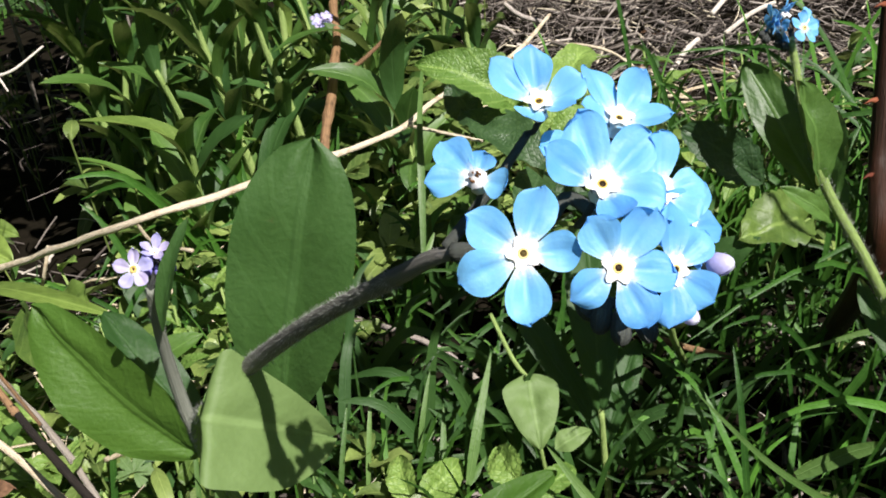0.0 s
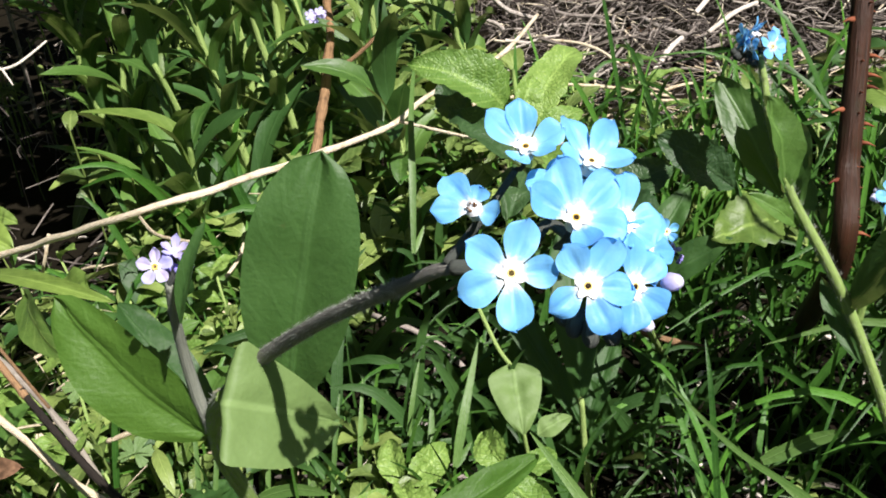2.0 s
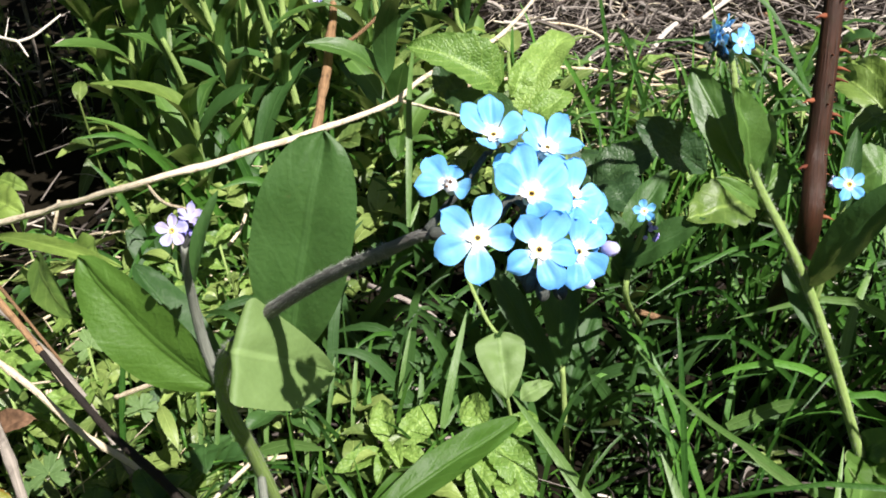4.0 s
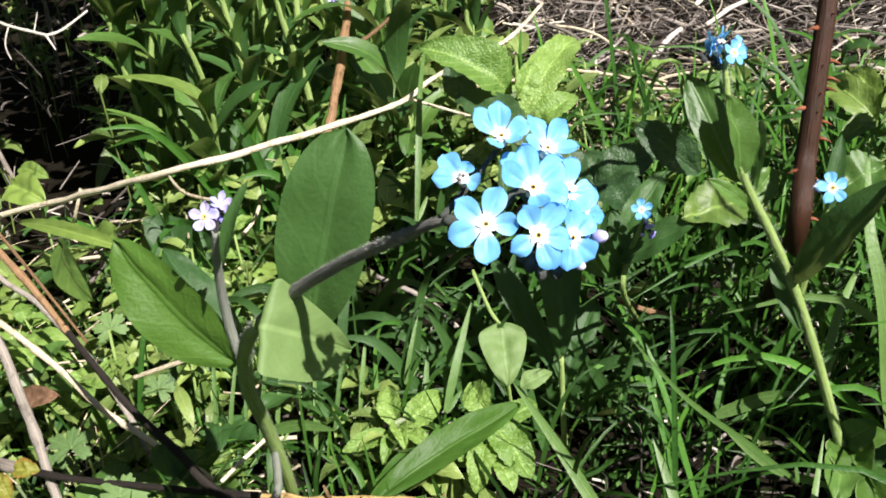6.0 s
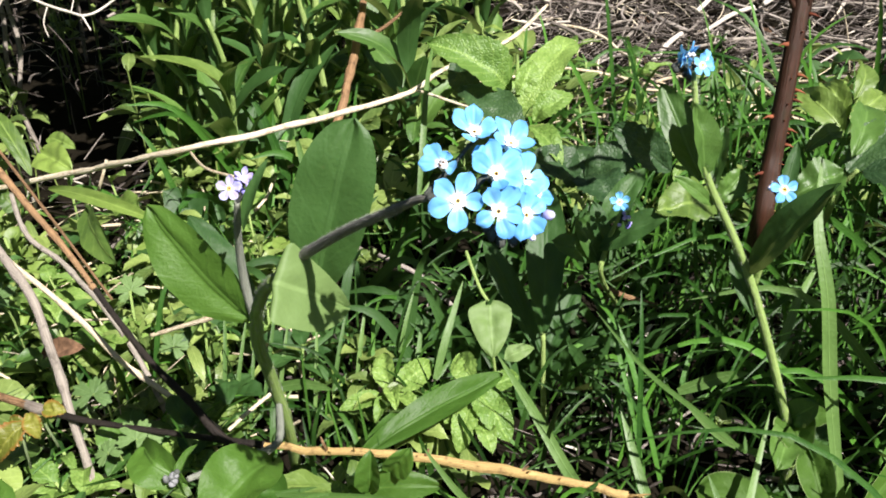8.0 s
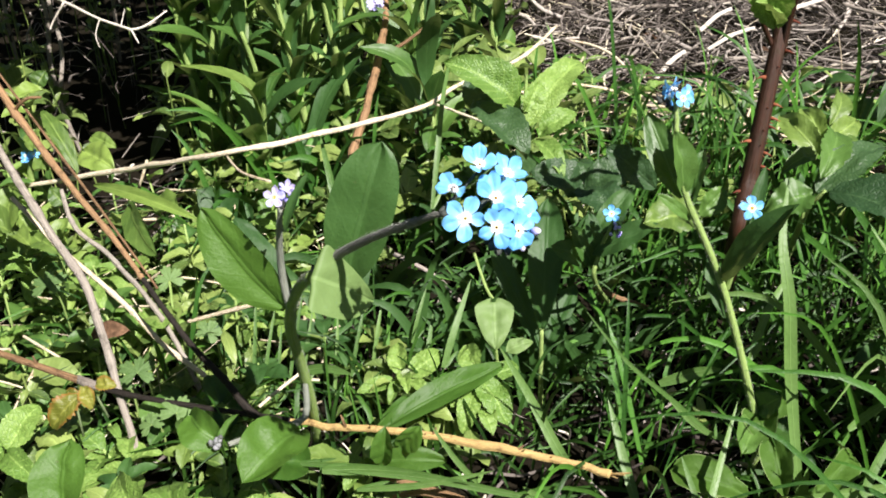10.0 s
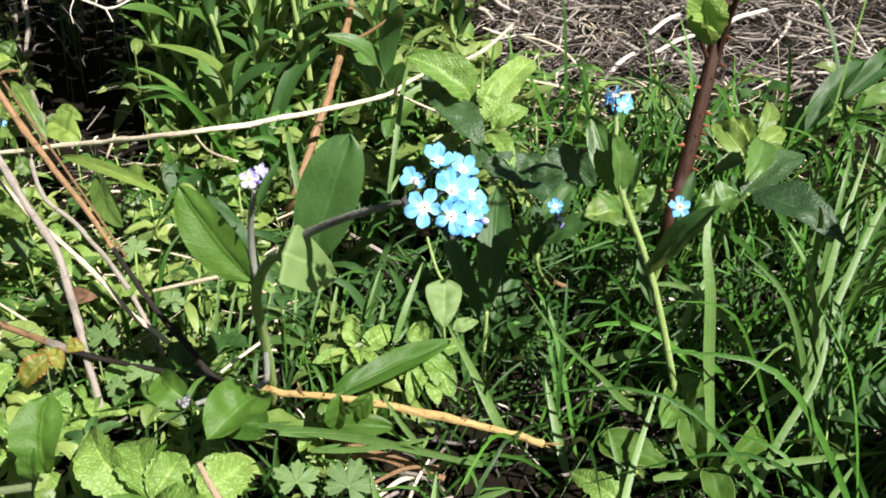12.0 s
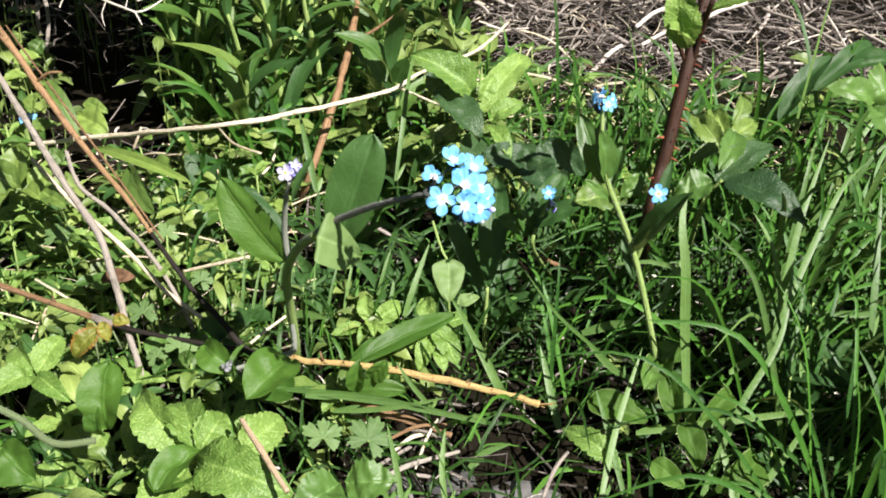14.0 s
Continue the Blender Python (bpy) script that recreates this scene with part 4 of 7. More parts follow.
part("joint", Geo().tube([(-0.0612, 0.3482, 0.0422), (-0.0532, 0.3428, 0.0424), (-0.0446, 0.3409, 0.0405)], [0.0021, 0.0028, 0.0019], 9, n=4), CANE_GREY, lc, "thick grey joint")
# shaded stretch: its darkness is in the colour, not the lighting
part("shaded_cane", Geo().tube([(-0.0477, 0.3415, 0.0410), (-0.0247, 0.3334, 0.0388), (0.0248, 0.3172, 0.0384), (0.0556, 0.3083, 0.0377)], [0.0019, 0.0015, 0.0014, 0.0018], 9, n=7), CANE_SHADE, lc, "middle part coloured near black for shade")
gold = smooth([Vector(q) for q in ((0.0540, 0.3086, 0.0379), (0.0793, 0.3008, 0.0383), (0.1092, 0.2940, 0.0391), (0.1516, 0.2836, 0.0355), (0.1807, 0.2764, 0.0317), (0.2078, 0.2686, 0.0268))], [0.0014, 0.0018, 0.0017, 0.0023, 0.0018, 0.0020], 12)
gold_r = [r_ * (1 + 0.22 * noise.noise(Vector((k * 0.35, 3.0, 0)))) for k, r_ in enumerate(gold[1])]
gold_p = [p_ + Vector((0, noise.noise(Vector((k * 0.25, 0, 5))), noise.noise(Vector((k * 0.25, 0, 9))))) * 0.0011 for k, p_ in enumerate(gold[0])]
part("bright_cane", Geo().tube(gold_p, gold_r, 12, ridge=0.22), CANE_GOLD, lc, "golden split end")
for k, f_ in enumerate((0.10, 0.24, 0.33, 0.47, 0.58, 0.71, 0.80, 0.90)):
    c_ = Vector(gold_p[int(f_ * (len(gold_p) - 1))])
    o_ = Vector((0.5 - 0.25 * (k % 4), -0.5, 0.75 - 0.4 * (k % 3 == 1))).normalized()
    part("spur", Geo().tube([c_ + o_ * 0.0008, c_ + o_ * (0.0028 + 0.0006 * (k % 3)), c_ + o_ * (0.0036 + 0.0008 * (k % 3)) + Vector((0.0008, 0, 0.0003))], [0.0007, 0.0004, 0.0001], 5, n=3), CANE_GOLD, lc, "broken spur on the cane")
for k, f in enumerate((0.97, 0.99, 1.0)):
    e_ = gold_p[int(f * (len(gold_p) - 1))]
    part("splinter", Geo().tube([e_, e_ + Vector((0.006 + 0.002 * k, -0.002, 0.002 * (k - 1)))], [0.0010, 0.0002], 5), CANE_GOLD, lc)
for a_, b_ in (((0.0834, 0.2989, 0.0397), (0.0818, 0.2999, 0.0466)), ((0.1256, 0.2899, 0.0383), (0.1276, 0.2903, 0.0430)), ((-0.0833, 0.3568, 0.0455), (-0.0853, 0.3583, 0.0514)), ((0.1645, 0.2801, 0.0336), (0.1684, 0.2800, 0.0377))):
    part("spur", Geo().tube([a_, b_], [0.0011, 0.0004], 6), CANE_BROWN, lc)
cane("pale_stalk", [(-0.0135, 0.4030, 0.0377), (0.0092, 0.3954, 0.0474), (0.0339, 0.3878, 0.0572)], 0.0012, STRAW, "short pale stalk caught in the leaves", "straw")
cane("pale_stalk", [(0.0401, 0.3134, 0.0437), (0.0488, 0.3209, 0.0473), (0.0604, 0.3286, 0.0517)], 0.0009, STRAW, "thin pale stalk beside the stem", "straw")
cane("pale_stalk", [(0.1612, 0.5515, 0.1073), (0.2124, 0.6066, 0.0887), (0.2554, 0.6628, 0.0706), (0.3260, 0.6667, 0.0485)], 0.0011, STRAW, "thin straw lying before the thatch", "straw")
for a_, b_, r_, mt_ in (((0.0964, 0.2101, 0.0200), (0.1593, 0.2461, 0.0150), 0.0016, CANE_GREY), ((0.1210, 0.2522, 0.0200), (0.1535, 0.2622, 0.0200), 0.0012, CANE_BROWN), ((0.1224, 0.2505, 0.0120), (0.1454, 0.2606, 0.0150), 0.0013, STRAW), ((0.1308, 0.2598, 0.0200), (0.1561, 0.2530, 0.0120), 0.0010, CANE_GREY),
                        ((0.1053, 0.2697, 0.0200), (0.1358, 0.2632, 0.0200), 0.0014, CANE_BROWN), ((0.1345, 0.2367, 0.0120), (0.1490, 0.2672, 0.0200), 0.0009, STRAW), ((0.1994, 0.2038, 0.0200), (0.2162, 0.2265, 0.0300), 0.0013, CANE_GREY)):
    cane("twig", [a_, tuple((Vector(a_) + Vector(b_)) / 2 + Vector((0, 0.002, 0.002))), b_], [r_ * 0.8, r_, r_ * 0.7], mt_, "dead twig lying on dark soil", "twig", sides=7, knots=False)
cane("twig", [(0.0920, 0.2885, 0.0200), (0.1248, 0.2719, 0.0200), (0.1566, 0.2590, 0.0150)], [0.0016, 0.0018, 0.0015], CANE_BROWN, "reddish dead twig on the ground", "twig")
cane("twig", [(0.0507, 0.2020, 0.0848), (0.0627, 0.1810, 0.0812), (0.0741, 0.1606, 0.0787)], [0.0013, 0.0015, 0.0013], CANE_TAN, "broken pale brown stick between leaves", "twig")
cane("twig", [(0.2635, 0.3614, -0.0011), (0.2528, 0.3623, -0.0106), (0.2420, 0.3633, -0.0198)], [0.0021, 0.0022, 0.0018], STRAW, "short pale broken stick in the grass", "twig")
cane("twig", [(0.2268, 0.4256, 0.0298), (0.2447, 0.4199, 0.0232), (0.2587, 0.4159, 0.0186)], [0.0016, 0.0016, 0.0014], CANE_BROWN, "thin orange dead twig in the grass", "twig")
cane("white_twig", [(-0.1211, 0.5709, 0.1964), (-0.0924, 0.5567, 0.1851), (-0.0718, 0.5452, 0.1777), (-0.0505, 0.5351, 0.1727)], [0.0008, 0.0009, 0.0009, 0.0009], BLEACHED, "forked bleached twig before the dark hollow", "twig",
     extra=(([(-0.0505, 0.5351, 0.1727), (-0.0417, 0.5356, 0.1744), (-0.0284, 0.5445, 0.1808)], [0.0008, 0.0007, 0.0005]), ([(-0.0718, 0.5452, 0.1777), (-0.0757, 0.5424, 0.1687), (-0.0745, 0.5409, 0.1604)], [0.0005, 0.0004, 0.0003]), ([(-0.0575, 0.5389, 0.1743), (-0.0554, 0.5472, 0.1827)], [0.0004, 0.0002]), ([(-0.0505, 0.5351, 0.1727), (-0.0445, 0.5254, 0.1668)], [0.0007, 0.0004]), ([(-0.0963, 0.5577, 0.1864), (-0.1061, 0.5570, 0.1745), (-0.1082, 0.5545, 0.1701)], [0.0008, 0.0006, 0.0005])))
def build_shrub():
    """Grey stems rising out of the dark hollow, and an unseen leaf crown added above to shade it."""
    rr = random.Random(77)
    ob = thing("shrub", (-0.30, 0.98, 0.0), "low shrub with thin grey stems, its crown added to shade the hollow", "shrub")
    for pts in ([(-0.1695, 0.7600, -0.0585), (-0.1819, 0.7570, -0.0256), (-0.2017, 0.7771, 0.0258), (-0.2130, 0.8029, 0.0680), (-0.2230, 0.8427, 0.1339), (-0.27, 0.83, 0.33)],
                [(-0.2076, 0.7882, -0.0149), (-0.2157, 0.8176, 0.0337), (-0.2134, 0.8406, 0.0725), (-0.2258, 0.8731, 0.1259), (-0.20, 0.86, 0.34)],
                [(-0.33, 1.0, -0.02), (-0.30, 0.96, 0.15), (-0.22, 0.88, 0.30), (-0.10, 0.78, 0.36)],
                [(-0.36, 1.02, -0.02), (-0.34, 1.0, 0.18), (-0.36, 0.92, 0.34)],
                [(-0.12, 1.05, -0.02), (-0.10, 1.0, 0.18), (-0.12, 0.90, 0.34), (-0.16, 0.80, 0.38)],
                [(-0.22, 1.02, -0.02), (-0.2, 0.98, 0.2), (-0.22, 0.76, 0.33), (-0.25, 0.64, 0.35)]):
        part("branch", Geo().tube(pts, 0.0021, 7, n=6), CANE_GREY, ob)
    # crown stays above the view; it is there to keep sun off the hollow
    g = Geo()
    for _ in range(1900):
        x, y = rr.uniform(-0.52, 0.02), rr.uniform(0.56, 1.2)
        if noise.noise(Vector((x * 11, y * 11, 3.0))) < -0.24:
            continue
        low = 0.235 + 0.05 * max(0.0, 0.75 - y)
        c = Vector((x, y, rr.uniform(low, 0.42)))
        a, L = rr.uniform(0, 6.28), rr.uniform(0.022, 0.042)
        o = Vector((math.cos(a), math.sin(a), rr.uniform(-0.3, 0.4)))
        g.leaf(c, c + o * L, L * 0.55, normal=(rr.uniform(-0.4, 0.4), rr.uniform(-0.5, 0.3), 1), sag=0.08, fold=0.25, nu=5, nv=2)
    crown = part("crown", g, COVER, ob, "unseen crown of small green leaves, added to block the sun")
    crown["kind"] = "stuff"


build_shrub()
cane("curly_stalk", [(0.2645, 0.8195, 0.0569), (0.2863, 0.8057, 0.0566), (0.3075, 0.7882, 0.0505), (0.3196, 0.7699, 0.0420), (0.3315, 0.7549, 0.0386)], 0.0012, STRAW, "curved yellow dry stalk", "straw")
for a, b, r in (((0.3357, 0.7572, 0.0297), (0.3757, 0.7873, 0.0486), 0.0024), ((0.3950, 0.8111, 0.0607), (0.4314, 0.8386, 0.0713), 0.0022), ((0.3947, 0.7817, 0.0517), (0.4454, 0.8074, 0.0614), 0.0019),
                ((0.4544, 0.8077, 0.0630), (0.5311, 0.8641, 0.0684), 0.0024), ((0.3680, 0.6803, 0.0380), (0.4718, 0.6913, 0.0314), 0.0014), ((0.4282, 0.6951, 0.0318), (0.5253, 0.6967, 0.0282), 0.0014),
                ((0.5372, 0.8308, 0.0728), (0.6068, 0.7645, 0.0521), 0.0018), ((0.4924, 0.7026, 0.0333), (0.5265, 0.7316, 0.0460), 0.0016)):
    cane("dry_stick", [a, tuple((Vector(a) + Vector(b)) / 2 + Vector((0, 0, 0.003))), b], [r * 0.9, r, r * 0.85], BLEACHED if r > 0.0018 else CANE_GREY, "bleached broken dry stick on the thatch", "stick", sides=8, knots=False)


# ---- mint and other leafy plants ----
def leafy(name, at, leaves, mat, label, category="plant", teeth=0.18, crinkle=0.05, group="", **kw):
    """A plant of given leaves: (base, tip, width, normal)."""
    ob = thing(name, at, label, category, group)
    for b, t, w, nrm in leaves:
        part("leaf", Geo().leaf(b, t, w, normal=nrm, sag=kw.get("sag", 0.07) * rng.uniform(0.5, 1.8), fold=kw.get("fold", 0.2) * rng.uniform(0.6, 1.9), droop=kw.get("droop", 0.25 if teeth else 0.05), wave=0.05 if teeth else 0.02, teeth=teeth, crinkle=crinkle, nu=kw.get("nu", 22), nv=8, blunt=kw.get("blunt", 0.5), widest=kw.get("widest", 0.42), seed=rng.random() * 6), mat, ob)
    return ob


m = leafy("mint_plant", (0.2092, 0.6958, 0.0000), [
    ((0.1905, 0.4940, 0.1218), (0.1512, 0.4927, 0.1577), 0.0257, (-0.25, -0.5, 0.85)),
    ((0.1977, 0.5021, 0.1060), (0.2375, 0.5441, 0.1405), 0.0224, (-0.35, -0.8, 0.45)),
    ((0.1923, 0.4832, 0.1230), (0.2044, 0.4922, 0.1392), 0.0139, (0.3, -0.9, 0.4)),
    ((0.2016, 0.4872, 0.1048), (0.2254, 0.4942, 0.1190), 0.0150, (0.1, -0.5, 0.85)),
    ((0.1982, 0.4859, 0.1023), (0.2126, 0.4534, 0.0998), 0.0140, (0.2, -0.5, 0.85)),
], LEAF_MINT, "bright green crinkled mint plant", crinkle=0.09, fold=0.3)
for b_, t_, w_, n_ in (((0.1618, 0.4975, 0.1253), (0.1905, 0.4534, 0.1064), 0.026, (0.3, -0.6, 0.75)), ((0.1710, 0.5087, 0.1160), (0.1599, 0.5206, 0.1334), 0.018, (-0.3, -0.8, 0.5)), ((0.1940, 0.4822, 0.0960), (0.1762, 0.4436, 0.0889), 0.018, (0, -0.7, 0.7))):
    part("leaf", Geo().leaf(b_, t_, w_, normal=n_, sag=0.1, fold=0.25, teeth=0.2, crinkle=0.06, nu=20, nv=8), LEAF_BRAMBLE, m, "deep green lower leaf")
part("stem", Geo().tube([(0.2161, 0.6510, -0.0200), (0.1934, 0.4878, 0.1047), (0.1973, 0.5179, 0.1339)], [0.0018, 0.0016, 0.001], 7, n=4), STEM_GREEN, m)
m = leafy("mint_plant", (0.2473, 0.5792, 0.0000), [
    ((0.2244, 0.4579, 0.0803), (0.1982, 0.4499, 0.1018), 0.025, (-0.1, -0.5, 0.85)),
    ((0.2264, 0.4577, 0.0803), (0.2551, 0.4552, 0.0988), 0.023, (0.2, -0.5, 0.85)),
    ((0.2263, 0.4555, 0.0769), (0.2283, 0.4888, 0.0922), 0.024, (0.0, -0.8, 0.6)),
    ((0.2244, 0.4579, 0.0803), (0.2386, 0.4150, 0.0894), 0.026, (0.1, -0.5, 0.85)),
], LEAF_BRAMBLE, "dark green crinkled mint leaves")
m = leafy("mint_plant", (0.1086, 0.3706, 0.0000), [
    ((0.1108, 0.3467, 0.0312), (0.1070, 0.3668, 0.0418), 0.0114, (-0.15, -0.8, 0.55)),
    ((0.1135, 0.3468, 0.0315), (0.1332, 0.3594, 0.0381), 0.0130, (0.3, -0.65, 0.7)),
    ((0.1078, 0.3451, 0.0283), (0.0890, 0.3354, 0.0346), 0.0092, (-0.2, -0.55, 0.85)),
    ((0.1110, 0.3456, 0.0334), (0.1136, 0.3307, 0.0356), 0.0076, (0.1, -0.6, 0.8)),
    ((0.1144, 0.3443, 0.0292), (0.1243, 0.3332, 0.0303), 0.0081, (0.3, -0.5, 0.8)),
    ((0.1112, 0.3429, 0.0307), (0.1038, 0.3279, 0.0323), 0.0075, (-0.2, -0.5, 0.85)),
], LEAF_MINT, "small pale green mint plant", crinkle=0.07, fold=0.35)
part("stem", Geo().tube([(0.1086, 0.3706, -0.012), (0.1098, 0.3520, 0.0150), (0.1112, 0.3455, 0.0325)], [0.0011, 0.0010, 0.0008], 6, n=4), STEM_GREEN, m)
m = leafy("mint_plant", (0.1582, 0.3436, 0.0000), [
    ((0.1514, 0.3413, 0.0356), (0.1445, 0.3593, 0.0424), 0.0134, (-0.2, -0.8, 0.55)),
    ((0.1516, 0.3381, 0.0340), (0.1653, 0.3155, 0.0235), 0.0171, (0.3, -0.65, 0.7)),
    ((0.1483, 0.3334, 0.0297), (0.1409, 0.3127, 0.0215), 0.0122, (-0.1, -0.65, 0.75)),
    ((0.1551, 0.3395, 0.0325), (0.1742, 0.3471, 0.0346), 0.0096, (0.2, -0.6, 0.8)),
    ((0.1519, 0.3236, 0.0249), (0.1560, 0.3087, 0.0233), 0.0094, (0.2, -0.6, 0.8)),
    ((0.1468, 0.3355, 0.0333), (0.1354, 0.3244, 0.0296), 0.0090, (-0.3, -0.6, 0.7)),
], LEAF_MINT, "small yellow-green mint plant", crinkle=0.07, fold=0.35)
part("stem", Geo().tube([(0.1582, 0.3436, -0.012), (0.1530, 0.3400, 0.0150), (0.1512, 0.3390, 0.0345)], [0.0011, 0.0010, 0.0008], 6, n=4), STEM_GREEN, m)
# hanging pale leaf on its own stem
m = leafy("forget_me_not_shoot", (0.1639, 0.3932, 0.0000), [((0.1626, 0.3732, 0.0606), (0.1614, 0.3510, 0.0421), 0.0215, (0.0, -0.9, 0.5)), ((0.1674, 0.3543, 0.0382), (0.1829, 0.3603, 0.0395), 0.009, (0, -0.5, 0.8))],
          LEAF_PALE, "young shoot with a green drooping leaf", teeth=0, crinkle=0, widest=0.24, blunt=0.25, fold=0.12)
part("stem", Geo().tube([(0.1626, 0.3742, 0.0584), (0.1591, 0.3804, 0.0628), (0.1561, 0.3902, 0.0697), (0.1542, 0.3988, 0.0743)], 0.0009, 6, n=4), STEM_GREEN, m)
part("stem", Geo().tube([(0.1650, 0.3556, -0.0100), (0.1616, 0.3536, 0.0427)], 0.0009, 6, n=4), STEM_GREEN, m)
lance = leafy("forget_me_not_rosette", (0.1873, 0.3640, 0.0000), [
    ((0.1873, 0.3616, 0.0448), (0.1962, 0.4028, 0.1049), 0.0195, (-0.10, -0.85, 0.5)),
    ((0.1868, 0.3650, 0.0300), (0.1640, 0.3950, 0.0820), 0.0130, (0.3, -0.8, 0.5)),
    ((0.1880, 0.3650, 0.0250), (0.2100, 0.3900, 0.0560), 0.0120, (-0.3, -0.7, 0.6)),
], LEAF_DARK, "dark lance leaf standing behind the flower head", "plant", teeth=0, crinkle=0, sag=0.05, fold=0.25, widest=0.62)
part("stem", Geo().tube([(0.1873, 0.3640, -0.015), (0.1871, 0.3630, 0.02), (0.1873, 0.3618, 0.0460)], [0.0016, 0.0014, 0.0012], 7, n=4), STEM_GREEN, lance)
# broad lance leaves low down
leafy("forget_me_not_rosette", (0.0939, 0.3358, -0.0000), [
    ((0.0965, 0.2974, 0.0352), (0.1650, 0.3345, 0.0466), 0.0145, (-0.2, -0.6, 0.8)),
    ((0.0990, 0.3072, 0.0323), (0.1269, 0.3353, 0.0241), 0.012, (-0.3, -0.5, 0.8)),
    ((0.0928, 0.2794, 0.0344), (0.1315, 0.2727, 0.0382), 0.013, (0, -0.6, 0.8)),
    ((0.0670, 0.2813, 0.0340), (0.0354, 0.2661, 0.0527), 0.022, (0, -0.6, 0.8)),
    ((0.0604, 0.2800, 0.0312), (0.0409, 0.2958, 0.0442), 0.018, (-0.2, -0.6, 0.8)),
], LEAF_BROAD, "low forget-me-not leaves on the ground", "plant", teeth=0, crinkle=0.03, sag=0.10, fold=0.45, widest=0.5)
leafy("forget_me_not_shoot", (0.1047, 0.3186, 0.0000), [
    ((0.1021, 0.2703, 0.0400), (0.1047, 0.2715, 0.0609), 0.010, (-0.1, -0.9, 0.4)),
    ((0.1108, 0.2780, 0.0439), (0.1206, 0.2742, 0.0580), 0.011, (0.2, -0.7, 0.6)),
], LEAF_BROAD, "small folded leaves beside the cane", teeth=0, crinkle=0, blunt=1.0, widest=0.55, fold=0.6)
p5 = leafy("forget_me_not_shoot", (0.0200, 0.3236, 0.0000), [
    ((0.0454, 0.2301, 0.0904), (0.0284, 0.2428, 0.0984), 0.0150, (-0.2, -0.7, 0.7)),
    ((0.0456, 0.2252, 0.0900), (0.0503, 0.2337, 0.1049), 0.0046, (-0.7, -0.6, 0.3)),
    ((0.0702, 0.2550, 0.0760), (0.0508, 0.2237, 0.0803), 0.0240, (0.0, -0.55, 0.85)),
], LEAF_BROAD, "short shoot with unopened grey buds", teeth=0, crinkle=0.03, sag=0.14, fold=0.4, blunt=1.0, widest=0.5)
part("stem", Geo().tube([(0.0677, 0.2965, 0.0700), (0.0700, 0.2700, 0.0715), (0.0598, 0.2550, 0.0781), (0.0517, 0.2403, 0.0870), (0.0460, 0.2306, 0.0925)], [0.0015, 0.0016, 0.0015, 0.0014, 0.001], 8, n=4), STEM_GREY, p5)
for k in range(14):
    bud(p5, Vector((0.0422, 0.2270, 0.0975)) + RIGHT0 * rng.uniform(-0.0026, 0.0026) + UP0 * rng.uniform(-0.0026, 0.0026), facing(rng.uniform(-0.7, 0.7), rng.uniform(-0.2, 0.8)), 0.0011, BUD_GREY)
p6 = leafy("forget_me_not_shoot", (-0.0481, 0.2870, 0.0000), [
    ((-0.0153, 0.2118, 0.0728), (-0.0135, 0.2253, 0.1038), 0.021, (-0.1, -0.85, 0.5)),
    ((-0.0173, 0.2105, 0.0705), (-0.0194, 0.2104, 0.0888), 0.010, (-0.3, -0.7, 0.6)),
    ((-0.0447, 0.1864, 0.0664), (-0.0599, 0.1960, 0.0795), 0.022, (-0.2, -0.6, 0.8)),
    ((0.0257, 0.1798, 0.0652), (0.0161, 0.1649, 0.0779), 0.02, (-0.4, -0.6, 0.6)),
    ((0.0327, 0.1884, 0.0797), (0.0153, 0.1656, 0.0789), 0.016, (-0.4, -0.6, 0.6)),
], LEAF_BROAD, "grey-green forget-me-not shoot low in the leaves", teeth=0, crinkle=0.03, sag=0.14, fold=0.4, blunt=1.0, widest=0.6)
p6_pts = [(-0.0708, 0.2187, 0.0858), (-0.0548, 0.2132, 0.0792), (-0.0385, 0.2025, 0.0738), (-0.0200, 0.2055, 0.0717)]
part("stem", Geo().tube(p6_pts, 0.0017, 12, n=7, ridge=0.12), STEM_SOFT, p6, "grey-green hairy stem")
hairs(p6, p6_pts, 0.0017, 700, 0.0011, 8)
leafy("mint_plant", (0.0121, 0.2560, 0.0000), [
    ((0.0200, 0.2107, 0.0569), (-0.0083, 0.2369, 0.0759), 0.021, (-0.2, -0.7, 0.7)), ((0.0265, 0.2065, 0.0606), (0.0132, 0.2422, 0.0683), 0.019, (0.1, -0.7, 0.7)),
    ((0.0273, 0.1999, 0.0595), (0.0686, 0.1695, 0.0732), 0.027, (0.1, -0.6, 0.8)), ((0.0265, 0.2065, 0.0606), (0.0384, 0.2281, 0.0681), 0.018, (0.2, -0.7, 0.7)),
    ((0.0458, 0.2051, 0.0608), (0.0682, 0.2244, 0.0661), 0.019, (0.2, -0.7, 0.7)), ((0.0238, 0.1914, 0.0645), (0.0095, 0.1600, 0.0693), 0.022, (-0.1, -0.7, 0.7)),
], LEAF_MINT, "broad crinkled pale green mint leaves near the ground", crinkle=0.085, sag=0.11, fold=0.32, teeth=0.3)
